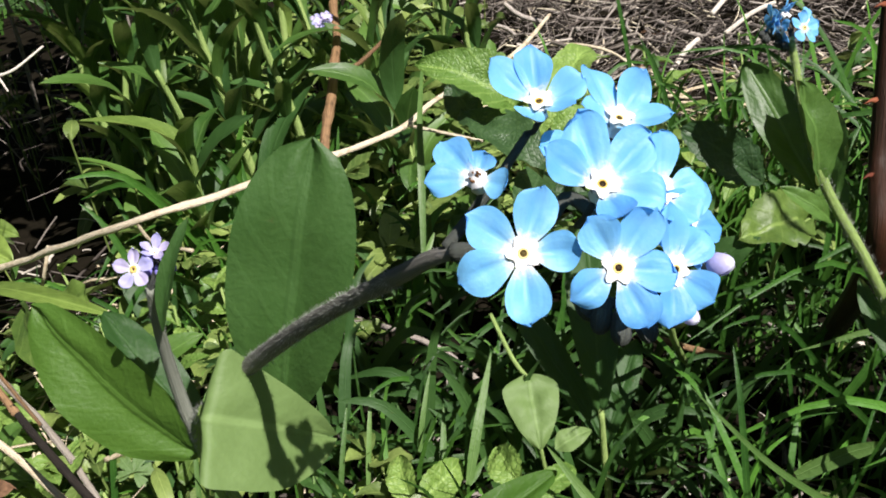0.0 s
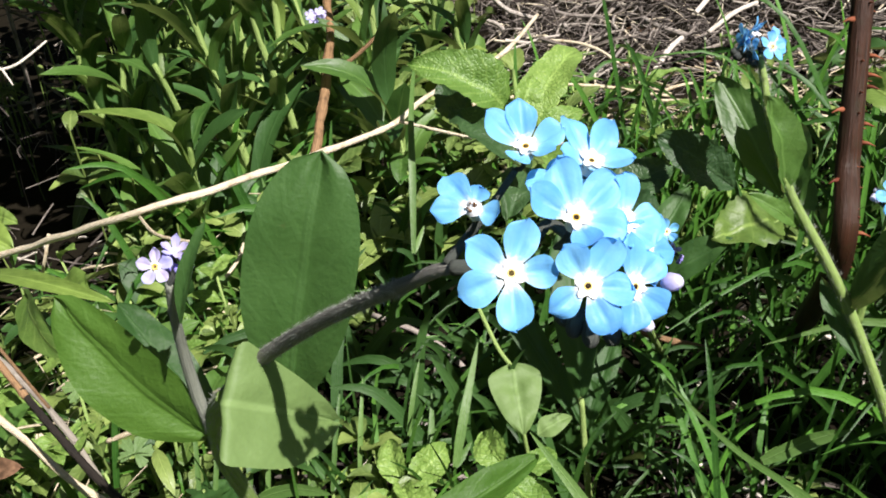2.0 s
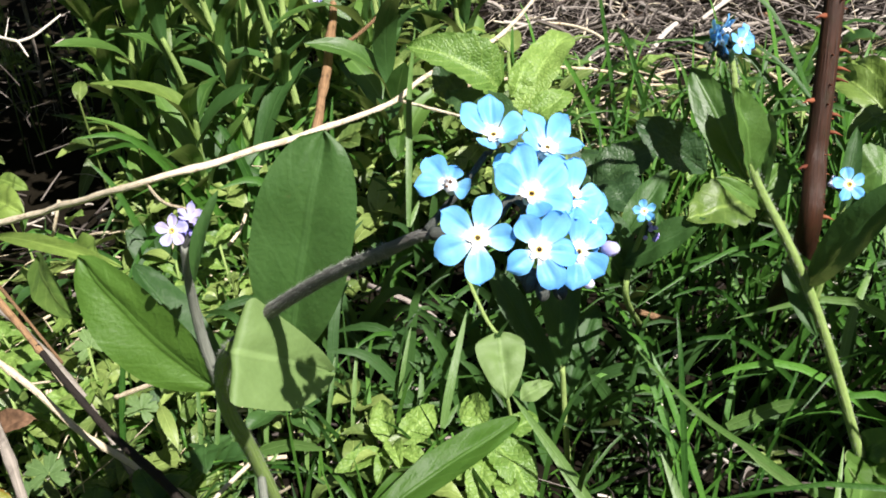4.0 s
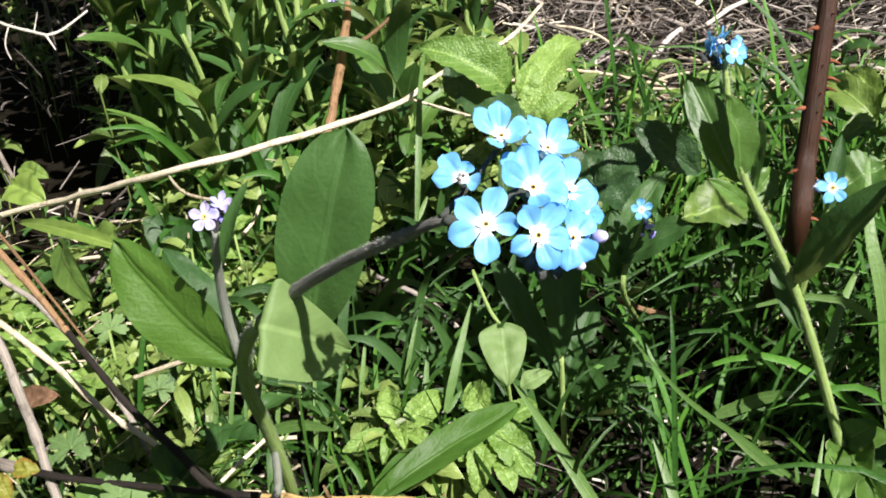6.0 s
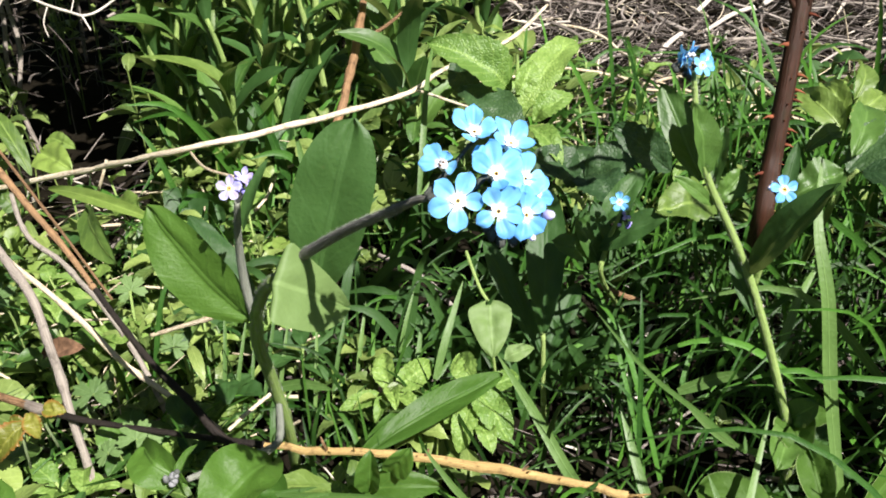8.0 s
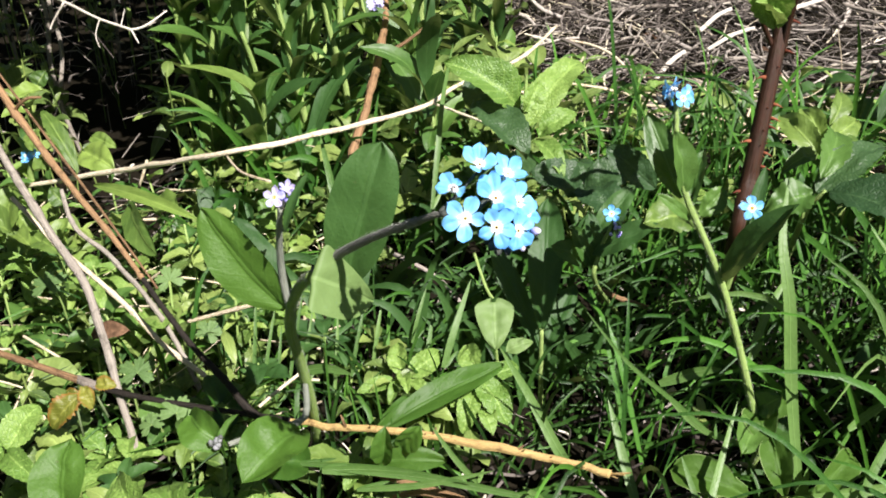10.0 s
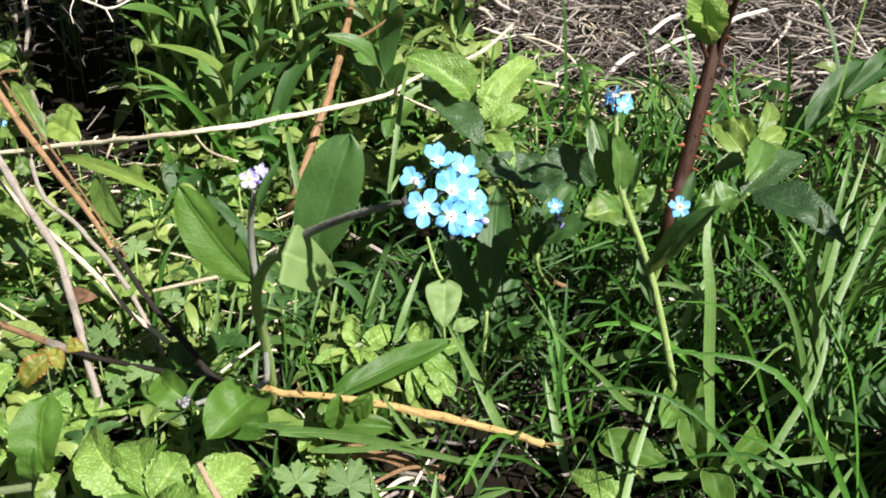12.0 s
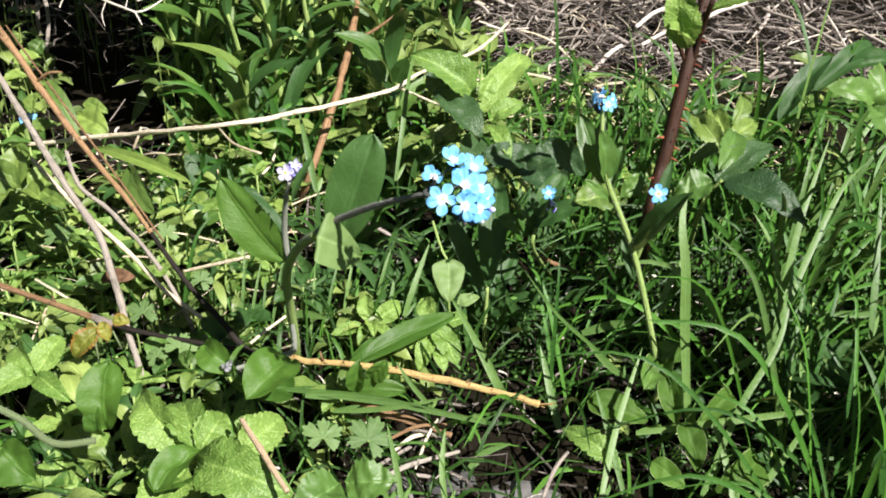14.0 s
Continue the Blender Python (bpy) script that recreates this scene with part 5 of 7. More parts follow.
leafy("mint_plant", (-0.1019, 0.3527, 0.0000), [
    ((-0.0780, 0.2933, 0.0434), (-0.0670, 0.3122, 0.0559), 0.0165, (0.1, -0.7, 0.7)), ((-0.0796, 0.2934, 0.0434), (-0.0958, 0.2741, 0.0483), 0.0175, (-0.1, -0.6, 0.8)),
    ((-0.0796, 0.2943, 0.0448), (-0.0996, 0.3212, 0.0471), 0.0135, (-0.2, -0.7, 0.7)), ((-0.0781, 0.2925, 0.0421), (-0.0573, 0.2696, 0.0462), 0.0125, (0.1, -0.6, 0.8)),
], LEAF_MINT, "smooth pale green mint shoot", crinkle=0.05, fold=0.4)
leafy("mint_plant", (0.3470, 0.4700, 0.0000), [
    ((0.3428, 0.4021, 0.1207), (0.3283, 0.4295, 0.1371), 0.0153, (-0.3, -0.7, 0.6)),
    ((0.3482, 0.4098, 0.1243), (0.3756, 0.4246, 0.1327), 0.0134, (0.2, -0.7, 0.65)),
    ((0.3557, 0.4230, 0.1277), (0.3722, 0.4472, 0.1425), 0.0116, (0.1, -0.8, 0.5)),
    ((0.3422, 0.3973, 0.1223), (0.3693, 0.4058, 0.1280), 0.0112, (0.1, -0.5, 0.85)),
    ((0.3396, 0.3985, 0.1239), (0.3188, 0.3862, 0.1244), 0.0099, (-0.2, -0.5, 0.85)),
    ((0.3495, 0.4146, 0.1227), (0.3450, 0.4396, 0.1363), 0.0122, (-0.2, -0.8, 0.5)),
], LEAF_WEED, "fresh green toothed leaves beside the bramble", crinkle=0.04, fold=0.35)
# mostly out of view: two low leaves show, the rest added for shade
tall_weed = leafy("broad_leaf_plant", (0.5100, 0.1450, 0.0000), [
    ((0.4040, 0.1960, 0.0750), (0.3552, 0.1771, 0.0600), 0.0200, (-0.3, -0.6, 0.7)),
    ((0.4200, 0.2300, 0.0720), (0.3753, 0.2100, 0.0503), 0.0200, (-0.3, -0.6, 0.7)),
], LEAF_DARK, "tall weed with large dark smooth leaves, added to cast shade", "plant", teeth=0, crinkle=0.02, fold=0.4, sag=0.12, widest=0.5)
for k in range(15):
    a_, z_ = k * 2.4, 0.04 + 0.0095 * k
    c_ = Vector((0.5100 + 0.006 * math.cos(a_), 0.1450 + 0.006 * math.sin(a_), z_))
    l_ = rng.uniform(0.065, 0.105)
    o_ = Vector((math.cos(a_), math.sin(a_), rng.uniform(0.0, 0.9))).normalized()
    part("leaf", Geo().leaf(c_, c_ + o_ * l_, l_ * rng.uniform(0.28, 0.38), normal=Vector((0, 0, 1)) - o_ * o_.z, sag=0.1, fold=0.3, droop=rng.uniform(0, 0.3), nu=12, nv=6, blunt=0.5, wave=0.03, seed=rng.uniform(0, 6)), LEAF_DARK, tall_weed)
part("stem", Geo().tube([(0.5100, 0.1450, -0.02), (0.5110, 0.1460, 0.1), (0.5100, 0.1450, 0.19)], [0.0032, 0.0028, 0.0016], 8, n=5), STEM_GREEN, tall_weed)
# unseen weed, added so its leaves shade the soil behind the flower
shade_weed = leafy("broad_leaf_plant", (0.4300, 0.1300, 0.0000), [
    ((0.3200, 0.1800, 0.3950), (0.2800, 0.1880, 0.4080), 0.0260, (-0.2, -0.3, 0.9)),
    ((0.3320, 0.1880, 0.3950), (0.2960, 0.2240, 0.4150), 0.0290, (-0.2, -0.3, 0.9)),
    ((0.4300, 0.1320, 0.2700), (0.4060, 0.1850, 0.3000), 0.0260, (0.1, -0.4, 0.9)),
    ((0.4310, 0.1320, 0.2600), (0.4480, 0.1950, 0.2950), 0.0280, (0.1, -0.4, 0.9)),
    ((0.4310, 0.1320, 0.2300), (0.4250, 0.1980, 0.2550), 0.0240, (0.1, -0.4, 0.9)),
    ((0.4300, 0.1300, 0.1900), (0.4550, 0.0750, 0.2100), 0.0300, (0.1, -0.4, 0.9)),
], LEAF_DARK, "tall weed with large dark smooth leaves, added to cast shade", "plant", teeth=0, crinkle=0.02, fold=0.3, sag=0.10, widest=0.5)
part("stem", Geo().tube([(0.4300, 0.1300, -0.02), (0.4310, 0.1310, 0.2), (0.4150, 0.1400, 0.345), (0.3640, 0.1800, 0.385), (0.3200, 0.1830, 0.396)], [0.0036, 0.0030, 0.0018, 0.0014, 0.0010], 8, n=5), STEM_GREEN, shade_weed)
leafy("mint_plant", (0.0790, 0.2519, 0.0000), [
    ((0.0957, 0.1825, 0.0598), (0.0785, 0.1633, 0.0647), 0.022, (-0.1, -0.6, 0.8)), ((0.0984, 0.1823, 0.0599), (0.1197, 0.1743, 0.0687), 0.020, (0.2, -0.6, 0.8)),
], LEAF_MID, "low toothed green leaves", teeth=0.45, crinkle=0.045, fold=0.25)
leafy("buttercup", (-0.0143, 0.3420, 0.0000), [
    ((-0.0139, 0.3414, 0.0153), (-0.0280, 0.3387, 0.0279), 0.014, (-0.2, -0.6, 0.8)), ((-0.0139, 0.3417, 0.0159), (-0.0152, 0.3510, 0.0303), 0.016, (0.0, -0.7, 0.7)), ((-0.0132, 0.3413, 0.0153), (0.0049, 0.3364, 0.0286), 0.014, (0.2, -0.6, 0.8)), ((-0.0140, 0.3410, 0.0147), (-0.0201, 0.3220, 0.0213), 0.010, (-0.1, -0.6, 0.8)), ((-0.0129, 0.3409, 0.0147), (0.0040, 0.3210, 0.0228), 0.010, (0.1, -0.6, 0.8)),
], LEAF_MID, "deeply lobed grey-green buttercup leaf", teeth=0.6, crinkle=0.04, widest=0.65)

def lobed_leaf(c, normal, radius, seed, turn=0.0, lobes=5):
    """A leaf cut into wedge-shaped lobes round its stalk, each lobe notched at its end."""
    c, n = Vector(c), Vector(normal).normalized()
    up = (Vector((math.sin(turn), 1, 0.3)) - n * n.dot(Vector((math.sin(turn), 1, 0.3)))).normalized()
    side = up.cross(n)
    rr = random.Random(seed)
    size = [rr.uniform(0.85, 1.1) * (0.82 if k in (0, lobes - 1) else 1.0) for k in range(lobes)]
    rows, uvs = [], []
    for i in range(7):
        f = i / 6
        row, ur = [], []
        for j in range(lobes * 14 + 1):
            u = j / 14
            k = min(lobes - 1, int(u))
            x = min(1.0, max(0.0, u - k))
            off = abs(x - 0.5) * 2
            r = radius * size[k] * (1 - 0.48 * off ** 3.2) * (1 + 0.22 * abs(math.sin(math.pi * 3 * x)) - 0.14)
            a = math.radians(-148 + 296 * u / lobes)
            h = radius * (0.10 * f - 0.16 * f ** 2.2 + 0.07 * off ** 1.5 * f + 0.05 * f * noise.noise(Vector((u * 1.3, f * 2, seed))))
            row.append(c + (up * math.cos(a) + side * math.sin(a)) * (r * f) + n * h)
            ur.append((x, 0.15 + 0.8 * f))
        rows.append(row)
        uvs.append(ur)
    g = Geo()
    g.grid(rows, uvs)
    return g


for k, (c_, r_, n_) in enumerate((
    ((-0.0304, 0.3529, 0.04), 0.0111, (-0.1, -0.45, 0.9)),
    ((-0.0042, 0.3219, 0.036), 0.0111, (0.1, -0.5, 0.85)),
    ((-0.018, 0.3212, 0.03), 0.0080, (-0.2, -0.4, 0.9)),
    ((0.0854, 0.2343, 0.04), 0.0118, (0.1, -0.5, 0.85)),
    ((0.1096, 0.2244, 0.046), 0.0134, (0.2, -0.45, 0.9)),
    ((-0.0418, 0.3552, 0.03), 0.0080, (0, -0.5, 0.85)),
    ((-0.1015, 0.4326, 0.05), 0.0113, (-0.1, -0.5, 0.85)),
    ((-0.0008, 0.3938, 0.035), 0.0089, (0.1, -0.6, 0.8)),
    ((-0.0304, 0.4383, 0.045), 0.0099, (0.1, -0.6, 0.8)),
)):
    ob_ = thing("buttercup", (c_[0], c_[1] + 0.01, height(c_[0], c_[1] + 0.01)), "deeply lobed grey-green buttercup leaf low among the weeds", "plant", "buttercup leaves")
    part("leaf", lobed_leaf(c_, n_, r_, 40 + k, turn=0.5 * math.sin(k * 2.1)), LEAF_LOBED, ob_)
    part("petiole", Geo().tube([(c_[0], c_[1] + 0.01, height(c_[0], c_[1] + 0.01) - 0.003), (c_[0] + 0.002, c_[1] + 0.008, c_[2] * 0.6), c_], 0.0007, 6, n=4), STEM_GREEN, ob_, "thin green leaf stalk")
single("dead_leaf", Geo().leaf((-0.0613, 0.3810, 0.046), (-0.0373, 0.3750, 0.052), 0.011, normal=(0.1, -0.5, 0.85), sag=0.12, fold=0.5, nu=14, nv=6, wave=0.06, crinkle=0.05), DEAD_LEAF, "curled red-brown dead leaf among the weeds", "leaf")

red_leaf = leafy("reddening_bramble_leaf", (-0.0529, 0.3222, 0.0548), [
    ((-0.0463, 0.3166, 0.0558), (-0.0618, 0.3059, 0.0449), 0.0137, (-0.1, -0.7, 0.7)), ((-0.0450, 0.3186, 0.0590), (-0.0401, 0.3097, 0.0530), 0.0079, (0.1, -0.7, 0.7)), ((-0.0384, 0.3187, 0.0598), (-0.0289, 0.3163, 0.0607), 0.0079, (0.2, -0.6, 0.8)), ((-0.0478, 0.3183, 0.0545), (-0.0556, 0.3194, 0.0555), 0.0054, (-0.2, -0.7, 0.7)),
], LEAF_RED, "reddening young bramble leaf on the cane", "leaf", teeth=0.42, crinkle=0.10, fold=0.4, widest=0.5)
for a_, b_ in (((-0.0500, 0.3163, 0.0511), (-0.0491, 0.3120, 0.0333)), ((-0.0391, 0.3171, 0.0535), (-0.0352, 0.3144, 0.0422))):
    part("petiole", Geo().tube([a_, b_], 0.0006, 6), STEM_SOFT, red_leaf, "pale green leaf stalk")
leafy("bramble", (0.5817, 0.6792, 0.0000), [
    ((0.4423, 0.4119, 0.1486), (0.4120, 0.4052, 0.1650), 0.018, (-0.2, -0.6, 0.8)), ((0.4422, 0.4099, 0.1454), (0.4506, 0.3793, 0.1357), 0.034, (0.2, -0.6, 0.8)), ((0.4404, 0.4120, 0.1485), (0.4649, 0.4296, 0.1607), 0.03, (0.2, -0.6, 0.8)),
], LEAF_MID, "bramble shoot with toothed mid-green leaves", "bramble", teeth=0.25)
leafy("broad_leaf_plant", (0.5367, 0.6812, 0.0000), [
    ((0.4316, 0.5161, 0.0869), (0.4736, 0.5437, 0.1358), 0.018, (-0.6, -0.6, 0.5)), ((0.4688, 0.5451, 0.1000), (0.5348, 0.5838, 0.1322), 0.018, (-0.2, -0.7, 0.7)), ((0.4963, 0.5527, 0.1156), (0.5371, 0.5546, 0.1238), 0.018, (0, -0.6, 0.8)), ((0.4413, 0.5154, 0.0870), (0.4484, 0.5584, 0.0996), 0.015, (0.2, -0.8, 0.5)),
], LEAF_DARK, "tall plant with broad smooth green leaves", teeth=0, crinkle=0, fold=0.5, droop=0.2)
leafy("forget_me_not_rosette", (0.2993, 0.2713, -0.0000), [
    ((0.2788, 0.2659, 0.0396), (0.2798, 0.2838, 0.0493), 0.0163, (-0.3, -0.85, 0.4)),
    ((0.2837, 0.2788, 0.0454), (0.2931, 0.2896, 0.0485), 0.0088, (0.3, -0.7, 0.6)),
    ((0.2810, 0.2453, 0.0298), (0.2792, 0.2641, 0.0480), 0.0139, (-0.25, -0.9, 0.3)),
    ((0.2933, 0.2446, 0.0299), (0.3175, 0.2616, 0.0368), 0.0131, (0.25, -0.6, 0.75)),
    ((0.2827, 0.2087, 0.0284), (0.2793, 0.2309, 0.0443), 0.0144, (0.05, -0.9, 0.4)),
    ((0.2736, 0.2014, 0.0254), (0.2584, 0.2134, 0.0334), 0.0126, (-0.2, -0.6, 0.75)),
    ((0.2899, 0.1994, 0.0240), (0.3179, 0.2142, 0.0313), 0.0198, (0.25, -0.6, 0.75)),
    ((0.2649, 0.2465, 0.0302), (0.2323, 0.2567, 0.0391), 0.0180, (-0.05, -0.45, 0.9)),
    ((0.2873, 0.2349, 0.0328), (0.2937, 0.2294, 0.0341), 0.0055, (0.2, -0.4, 0.9)),
], LEAF_SPOON, "low rosette of spoon-shaped green leaves with pale margins", teeth=0, crinkle=0.03, fold=0.45, sag=0.12, blunt=1.0, widest=0.66)
leafy("hawkweed_leaf", (0.2402, 0.2604, 0.0000), [((0.2451, 0.2190, 0.0222), (0.2176, 0.2461, 0.0340), 0.0144, (0.1, -0.55, 0.8))], LEAF_MINT, "lobed pale green leaf in the grass", "leaf", teeth=0.45, widest=0.5)


# ---- taller leafy plants at the back ----
def back_plant(x, y, h, seed, mat=None, leaf=0.062, head=False):
    rr = random.Random(seed)
    z = height(x, y)
    ob = thing("forget_me_not_plant", (x, y, z), "tall leafy forget-me-not plant without open flowers" if not head else "tall leafy forget-me-not plant with a small pale head", "plant", "leafy plants at the back")
    lean = Vector((rr.uniform(-0.12, 0.12), rr.uniform(-0.2, 0.1), 1)) if not head else Vector((0, -0.1, 1))
    pts = [Vector((x, y, z - 0.01)) + lean * (h * k / 4) + Vector((rr.uniform(-0.006, 0.006), 0, 0)) * (k > 0) for k in range(5)]
    part("stem", Geo().tube(pts, [0.0032, 0.0030, 0.0027, 0.0022, 0.0015], 7, n=4), STEM_GREEN, ob)
    n = int(min(h, 0.24) / 0.0095)
    for k in range(n):
        f = ((k + 0.3) / n) * min(1.0, 0.24 / h)
        a = k * 2.4 + rr.uniform(-0.5, 0.5)
        c = pts[0].lerp(pts[-1], f)
        o = Vector((math.cos(a), math.sin(a), 0))
        rise = rr.uniform(0.8, 3.6)
        L = leaf * rr.uniform(0.65, 1.35)
        tip = c + (o + Vector((0, 0, rise))).normalized() * L
        tone = rr.random()
        pick = mat or (LEAF_WEED if tone < 0.08 else LEAF_MID if tone < 0.66 else LEAF_DARK)
        part("leaf", Geo().leaf(c, tip, L * rr.uniform(0.17, 0.29), normal=Vector((0, 0, 1)) - o * 0.6 * rise, sag=rr.uniform(0.02, 0.16), fold=rr.uniform(0.15, 0.5), droop=rr.uniform(0, 0.45), nu=10, nv=4, widest=rr.uniform(0.4, 0.65), blunt=rr.uniform(0.5, 1.0), twist=rr.uniform(-0.8, 0.8), wave=0.03, seed=rr.uniform(0, 6)), pick, ob)
    if head:
        top = pts[-1]
        for k in range(4):
            flower(ob, top + Vector((rr.uniform(-0.006, 0.006), -0.004, rr.uniform(-0.004, 0.006))), facing(rr.uniform(-0.5, 0.5), rr.uniform(0, 0.7)), 0.0045, [90, 18, -54, -126, 162], None, top, PETAL if head == "blue" else PETAL_LILAC, seed=seed + k)
    return ob


leafy("bindweed", (-0.1543, 0.6301, 0.0000), [
    ((-0.1301, 0.6154, 0.0578), (-0.1007, 0.5835, 0.0582), 0.024, (0.1, -0.7, 0.7)), ((-0.1516, 0.6144, 0.0535), (-0.1613, 0.5925, 0.0552), 0.020, (-0.2, -0.7, 0.7)), ((-0.1676, 0.6284, 0.0734), (-0.1668, 0.6101, 0.0635), 0.016, (-0.3, -0.8, 0.5)),
    ((-0.1689, 0.6642, 0.0922), (-0.1835, 0.6431, 0.0945), 0.018, (-0.2, -0.6, 0.8)), ((-0.1737, 0.6658, 0.0942), (-0.1661, 0.6718, 0.1046), 0.014, (0.1, -0.8, 0.5)), ((-0.1755, 0.6461, 0.0815), (-0.1895, 0.6264, 0.0862), 0.013, (-0.2, -0.6, 0.8)),
    ((-0.1311, 0.6405, 0.0598), (-0.1091, 0.6244, 0.0560), 0.012, (0.2, -0.7, 0.7)), ((-0.1324, 0.5581, 0.0420), (-0.1420, 0.5656, 0.0526), 0.013, (0, -0.8, 0.6)),
], LEAF_WEED, "bindweed leaves lit at the edge of the dark hollow", teeth=0, crinkle=0, widest=0.3)
leafy("broad_leaf_plant", (-0.1804, 0.5705, 0.0000), [
    ((-0.1465, 0.4953, 0.0536), (-0.1472, 0.5216, 0.0762), 0.026, (-0.2, -0.8, 0.6)), ((-0.1423, 0.4950, 0.0536), (-0.1709, 0.5072, 0.0691), 0.026, (-0.4, -0.7, 0.6)), ((-0.1403, 0.4938, 0.0519), (-0.1195, 0.4633, 0.0627), 0.013, (0.1, -0.5, 0.9)), ((-0.1264, 0.4839, 0.0569), (-0.0985, 0.4508, 0.0645), 0.017, (0.1, -0.5, 0.9)),
    ((-0.1507, 0.4934, 0.0500), (-0.1475, 0.4528, 0.0612), 0.02, (-0.1, -0.6, 0.8)), ((-0.1381, 0.4958, 0.0554), (-0.1245, 0.5104, 0.0615), 0.016, (0.2, -0.7, 0.6)),
], LEAF_WEED, "broad light green leaves beside the dead canes", teeth=0, crinkle=0)
leafy("forget_me_not_plant", (-0.1448, 0.6518, 0.0000), [
    ((-0.1129, 0.5505, 0.0701), (-0.1414, 0.5868, 0.1049), 0.012, (0.5, -0.7, 0.4)), ((-0.0984, 0.5352, 0.0665), (-0.0170, 0.4718, 0.0708), 0.009, (0.1, -0.7, 0.7)), ((-0.0650, 0.4989, 0.0698), (-0.0387, 0.4437, 0.0611), 0.018, (-0.3, -0.8, 0.5)), ((-0.0531, 0.5164, 0.0615), (-0.0340, 0.4948, 0.0674), 0.018, (0, -0.7, 0.7)),
], LEAF_WEED, "lance leaves leaning out of the hollow", teeth=0, crinkle=0, widest=0.5)
bp = thing("forget_me_not_plant", (0.0007, 0.5912, 0.0000), "tall forget-me-not plant with long upright leaves", "plant", "leafy plants at the back")
part("stem", Geo().tube([(0.0031, 0.5911, 0.0000), (-0.0166, 0.7036, 0.0245), (-0.0203, 0.7354, 0.0742), (-0.0289, 0.7762, 0.1374)], [0.003, 0.0028, 0.0024, 0.002], 8, n=5), STEM_GREEN, bp)
part("stem", Geo().tube([(0.0225, 0.5901, 0.0000), (0.0252, 0.6661, 0.0458), (0.0409, 0.6992, 0.0813), (0.0673, 0.7293, 0.1135)], [0.003, 0.0028, 0.0024, 0.002], 8, n=5), STEM_GREEN, bp)
for b, t, w, nrm, mt, dr in (
    ((-0.0301, 0.8025, 0.0664), (-0.1179, 0.8263, 0.0458), 0.022, (-0.1, -0.5, 0.85), LEAF_MID, 0.2),
    ((-0.0251, 0.7602, 0.0565), (-0.1109, 0.7882, 0.0334), 0.018, (-0.1, -0.5, 0.85), LEAF_MID, 0.25),
    ((-0.0165, 0.7064, 0.0291), (-0.0431, 0.7600, 0.1101), 0.020, (-0.3, -0.9, 0.3), LEAF_MID, 0.0),
    ((-0.0529, 0.6418, -0.0028), (-0.0431, 0.6821, 0.0621), 0.022, (0.3, -0.8, 0.4), LEAF_MID, 0.3),
    ((-0.0582, 0.6394, -0.0072), (-0.0634, 0.6353, 0.0231), 0.014, (-0.5, -0.7, 0.4), LEAF_DARK, 0.2),
    ((-0.0219, 0.6477, 0.0106), (-0.0122, 0.6583, 0.0660), 0.020, (0.2, -0.9, 0.3), LEAF_DARK, 0.1),
    ((0.0112, 0.6271, 0.0199), (0.0211, 0.6370, 0.0743), 0.019, (0.0, -0.9, 0.4), LEAF_DARK, 0.15),
    ((0.0382, 0.6096, 0.0333), (0.0840, 0.6806, 0.1138), 0.018, (-0.5, -0.7, 0.5), LEAF_DARK, 0.1),
    ((-0.0085, 0.5720, 0.0053), (-0.0265, 0.5502, 0.0435), 0.034, (-0.1, -0.7, 0.7), LEAF_DARK, 0.3),
    ((0.0271, 0.5542, 0.0194), (0.0117, 0.5450, 0.0402), 0.022, (0.1, -0.8, 0.5), LEAF_MID, 0.2),
    ((-0.0429, 0.5470, -0.0012), (-0.0538, 0.5539, 0.0269), 0.016, (-0.2, -0.7, 0.6), LEAF_MID, 0.1),
    ((-0.0307, 0.5043, 0.0080), (0.0123, 0.4955, 0.0371), 0.016, (0.2, -0.6, 0.8), LEAF_MID, 0.1),
    ((0.1194, 0.6564, 0.0428), (0.1339, 0.7005, 0.0768), 0.028, (0.2, -0.8, 0.5), LEAF_DARK, 0.2),
    ((0.0428, 0.7135, 0.0480), (0.0859, 0.7497, 0.0732), 0.022, (-0.1, -0.7, 0.7), LEAF_DARK, 0.2),
):
    part("leaf", Geo().leaf(b, t, w, normal=nrm, sag=0.10, fold=0.3, droop=dr, nu=14, nv=6, widest=0.5, blunt=0.6, wave=0.03, seed=w * 300), mt, bp)
for k, (x, y, h) in enumerate(((-0.075, 0.83, 0.26), (-0.045, 0.76, 0.30), (-0.02, 0.84, 0.36), (0.015, 0.74, 0.30), (0.05, 0.82, 0.38), (0.085, 0.89, 0.36), (-0.035, 0.66, 0.17),
                               (0.04, 0.65, 0.20), (0.10, 0.72, 0.20), (0.14, 0.82, 0.22), (0.18, 0.88, 0.16), (0.13, 0.63, 0.11), (-0.05, 0.92, 0.36), (0.21, 0.80, 0.11), (0.005, 0.92, 0.38), (0.0, 0.60, 0.12), (0.12, 0.95, 0.30))):
    back_plant(x, y, h, 100 + k, leaf=0.062)
for k, (x, y, h) in enumerate(((-0.022, 0.70, 0.23), (0.028, 0.69, 0.25), (0.068, 0.67, 0.20), (-0.058, 0.71, 0.19), (0.112, 0.67, 0.15), (0.002, 0.655, 0.16), (0.052, 0.72, 0.27))):
    back_plant(x, y, h, 170 + k, leaf=0.050)
for (x, y, h, s, hd) in ((0.104, 0.70, 0.155, 140, "lilac"), (-0.178, 0.635, 0.085, 141, "blue")):
    back_plant(x, y, h, s, head=hd, leaf=0.032)


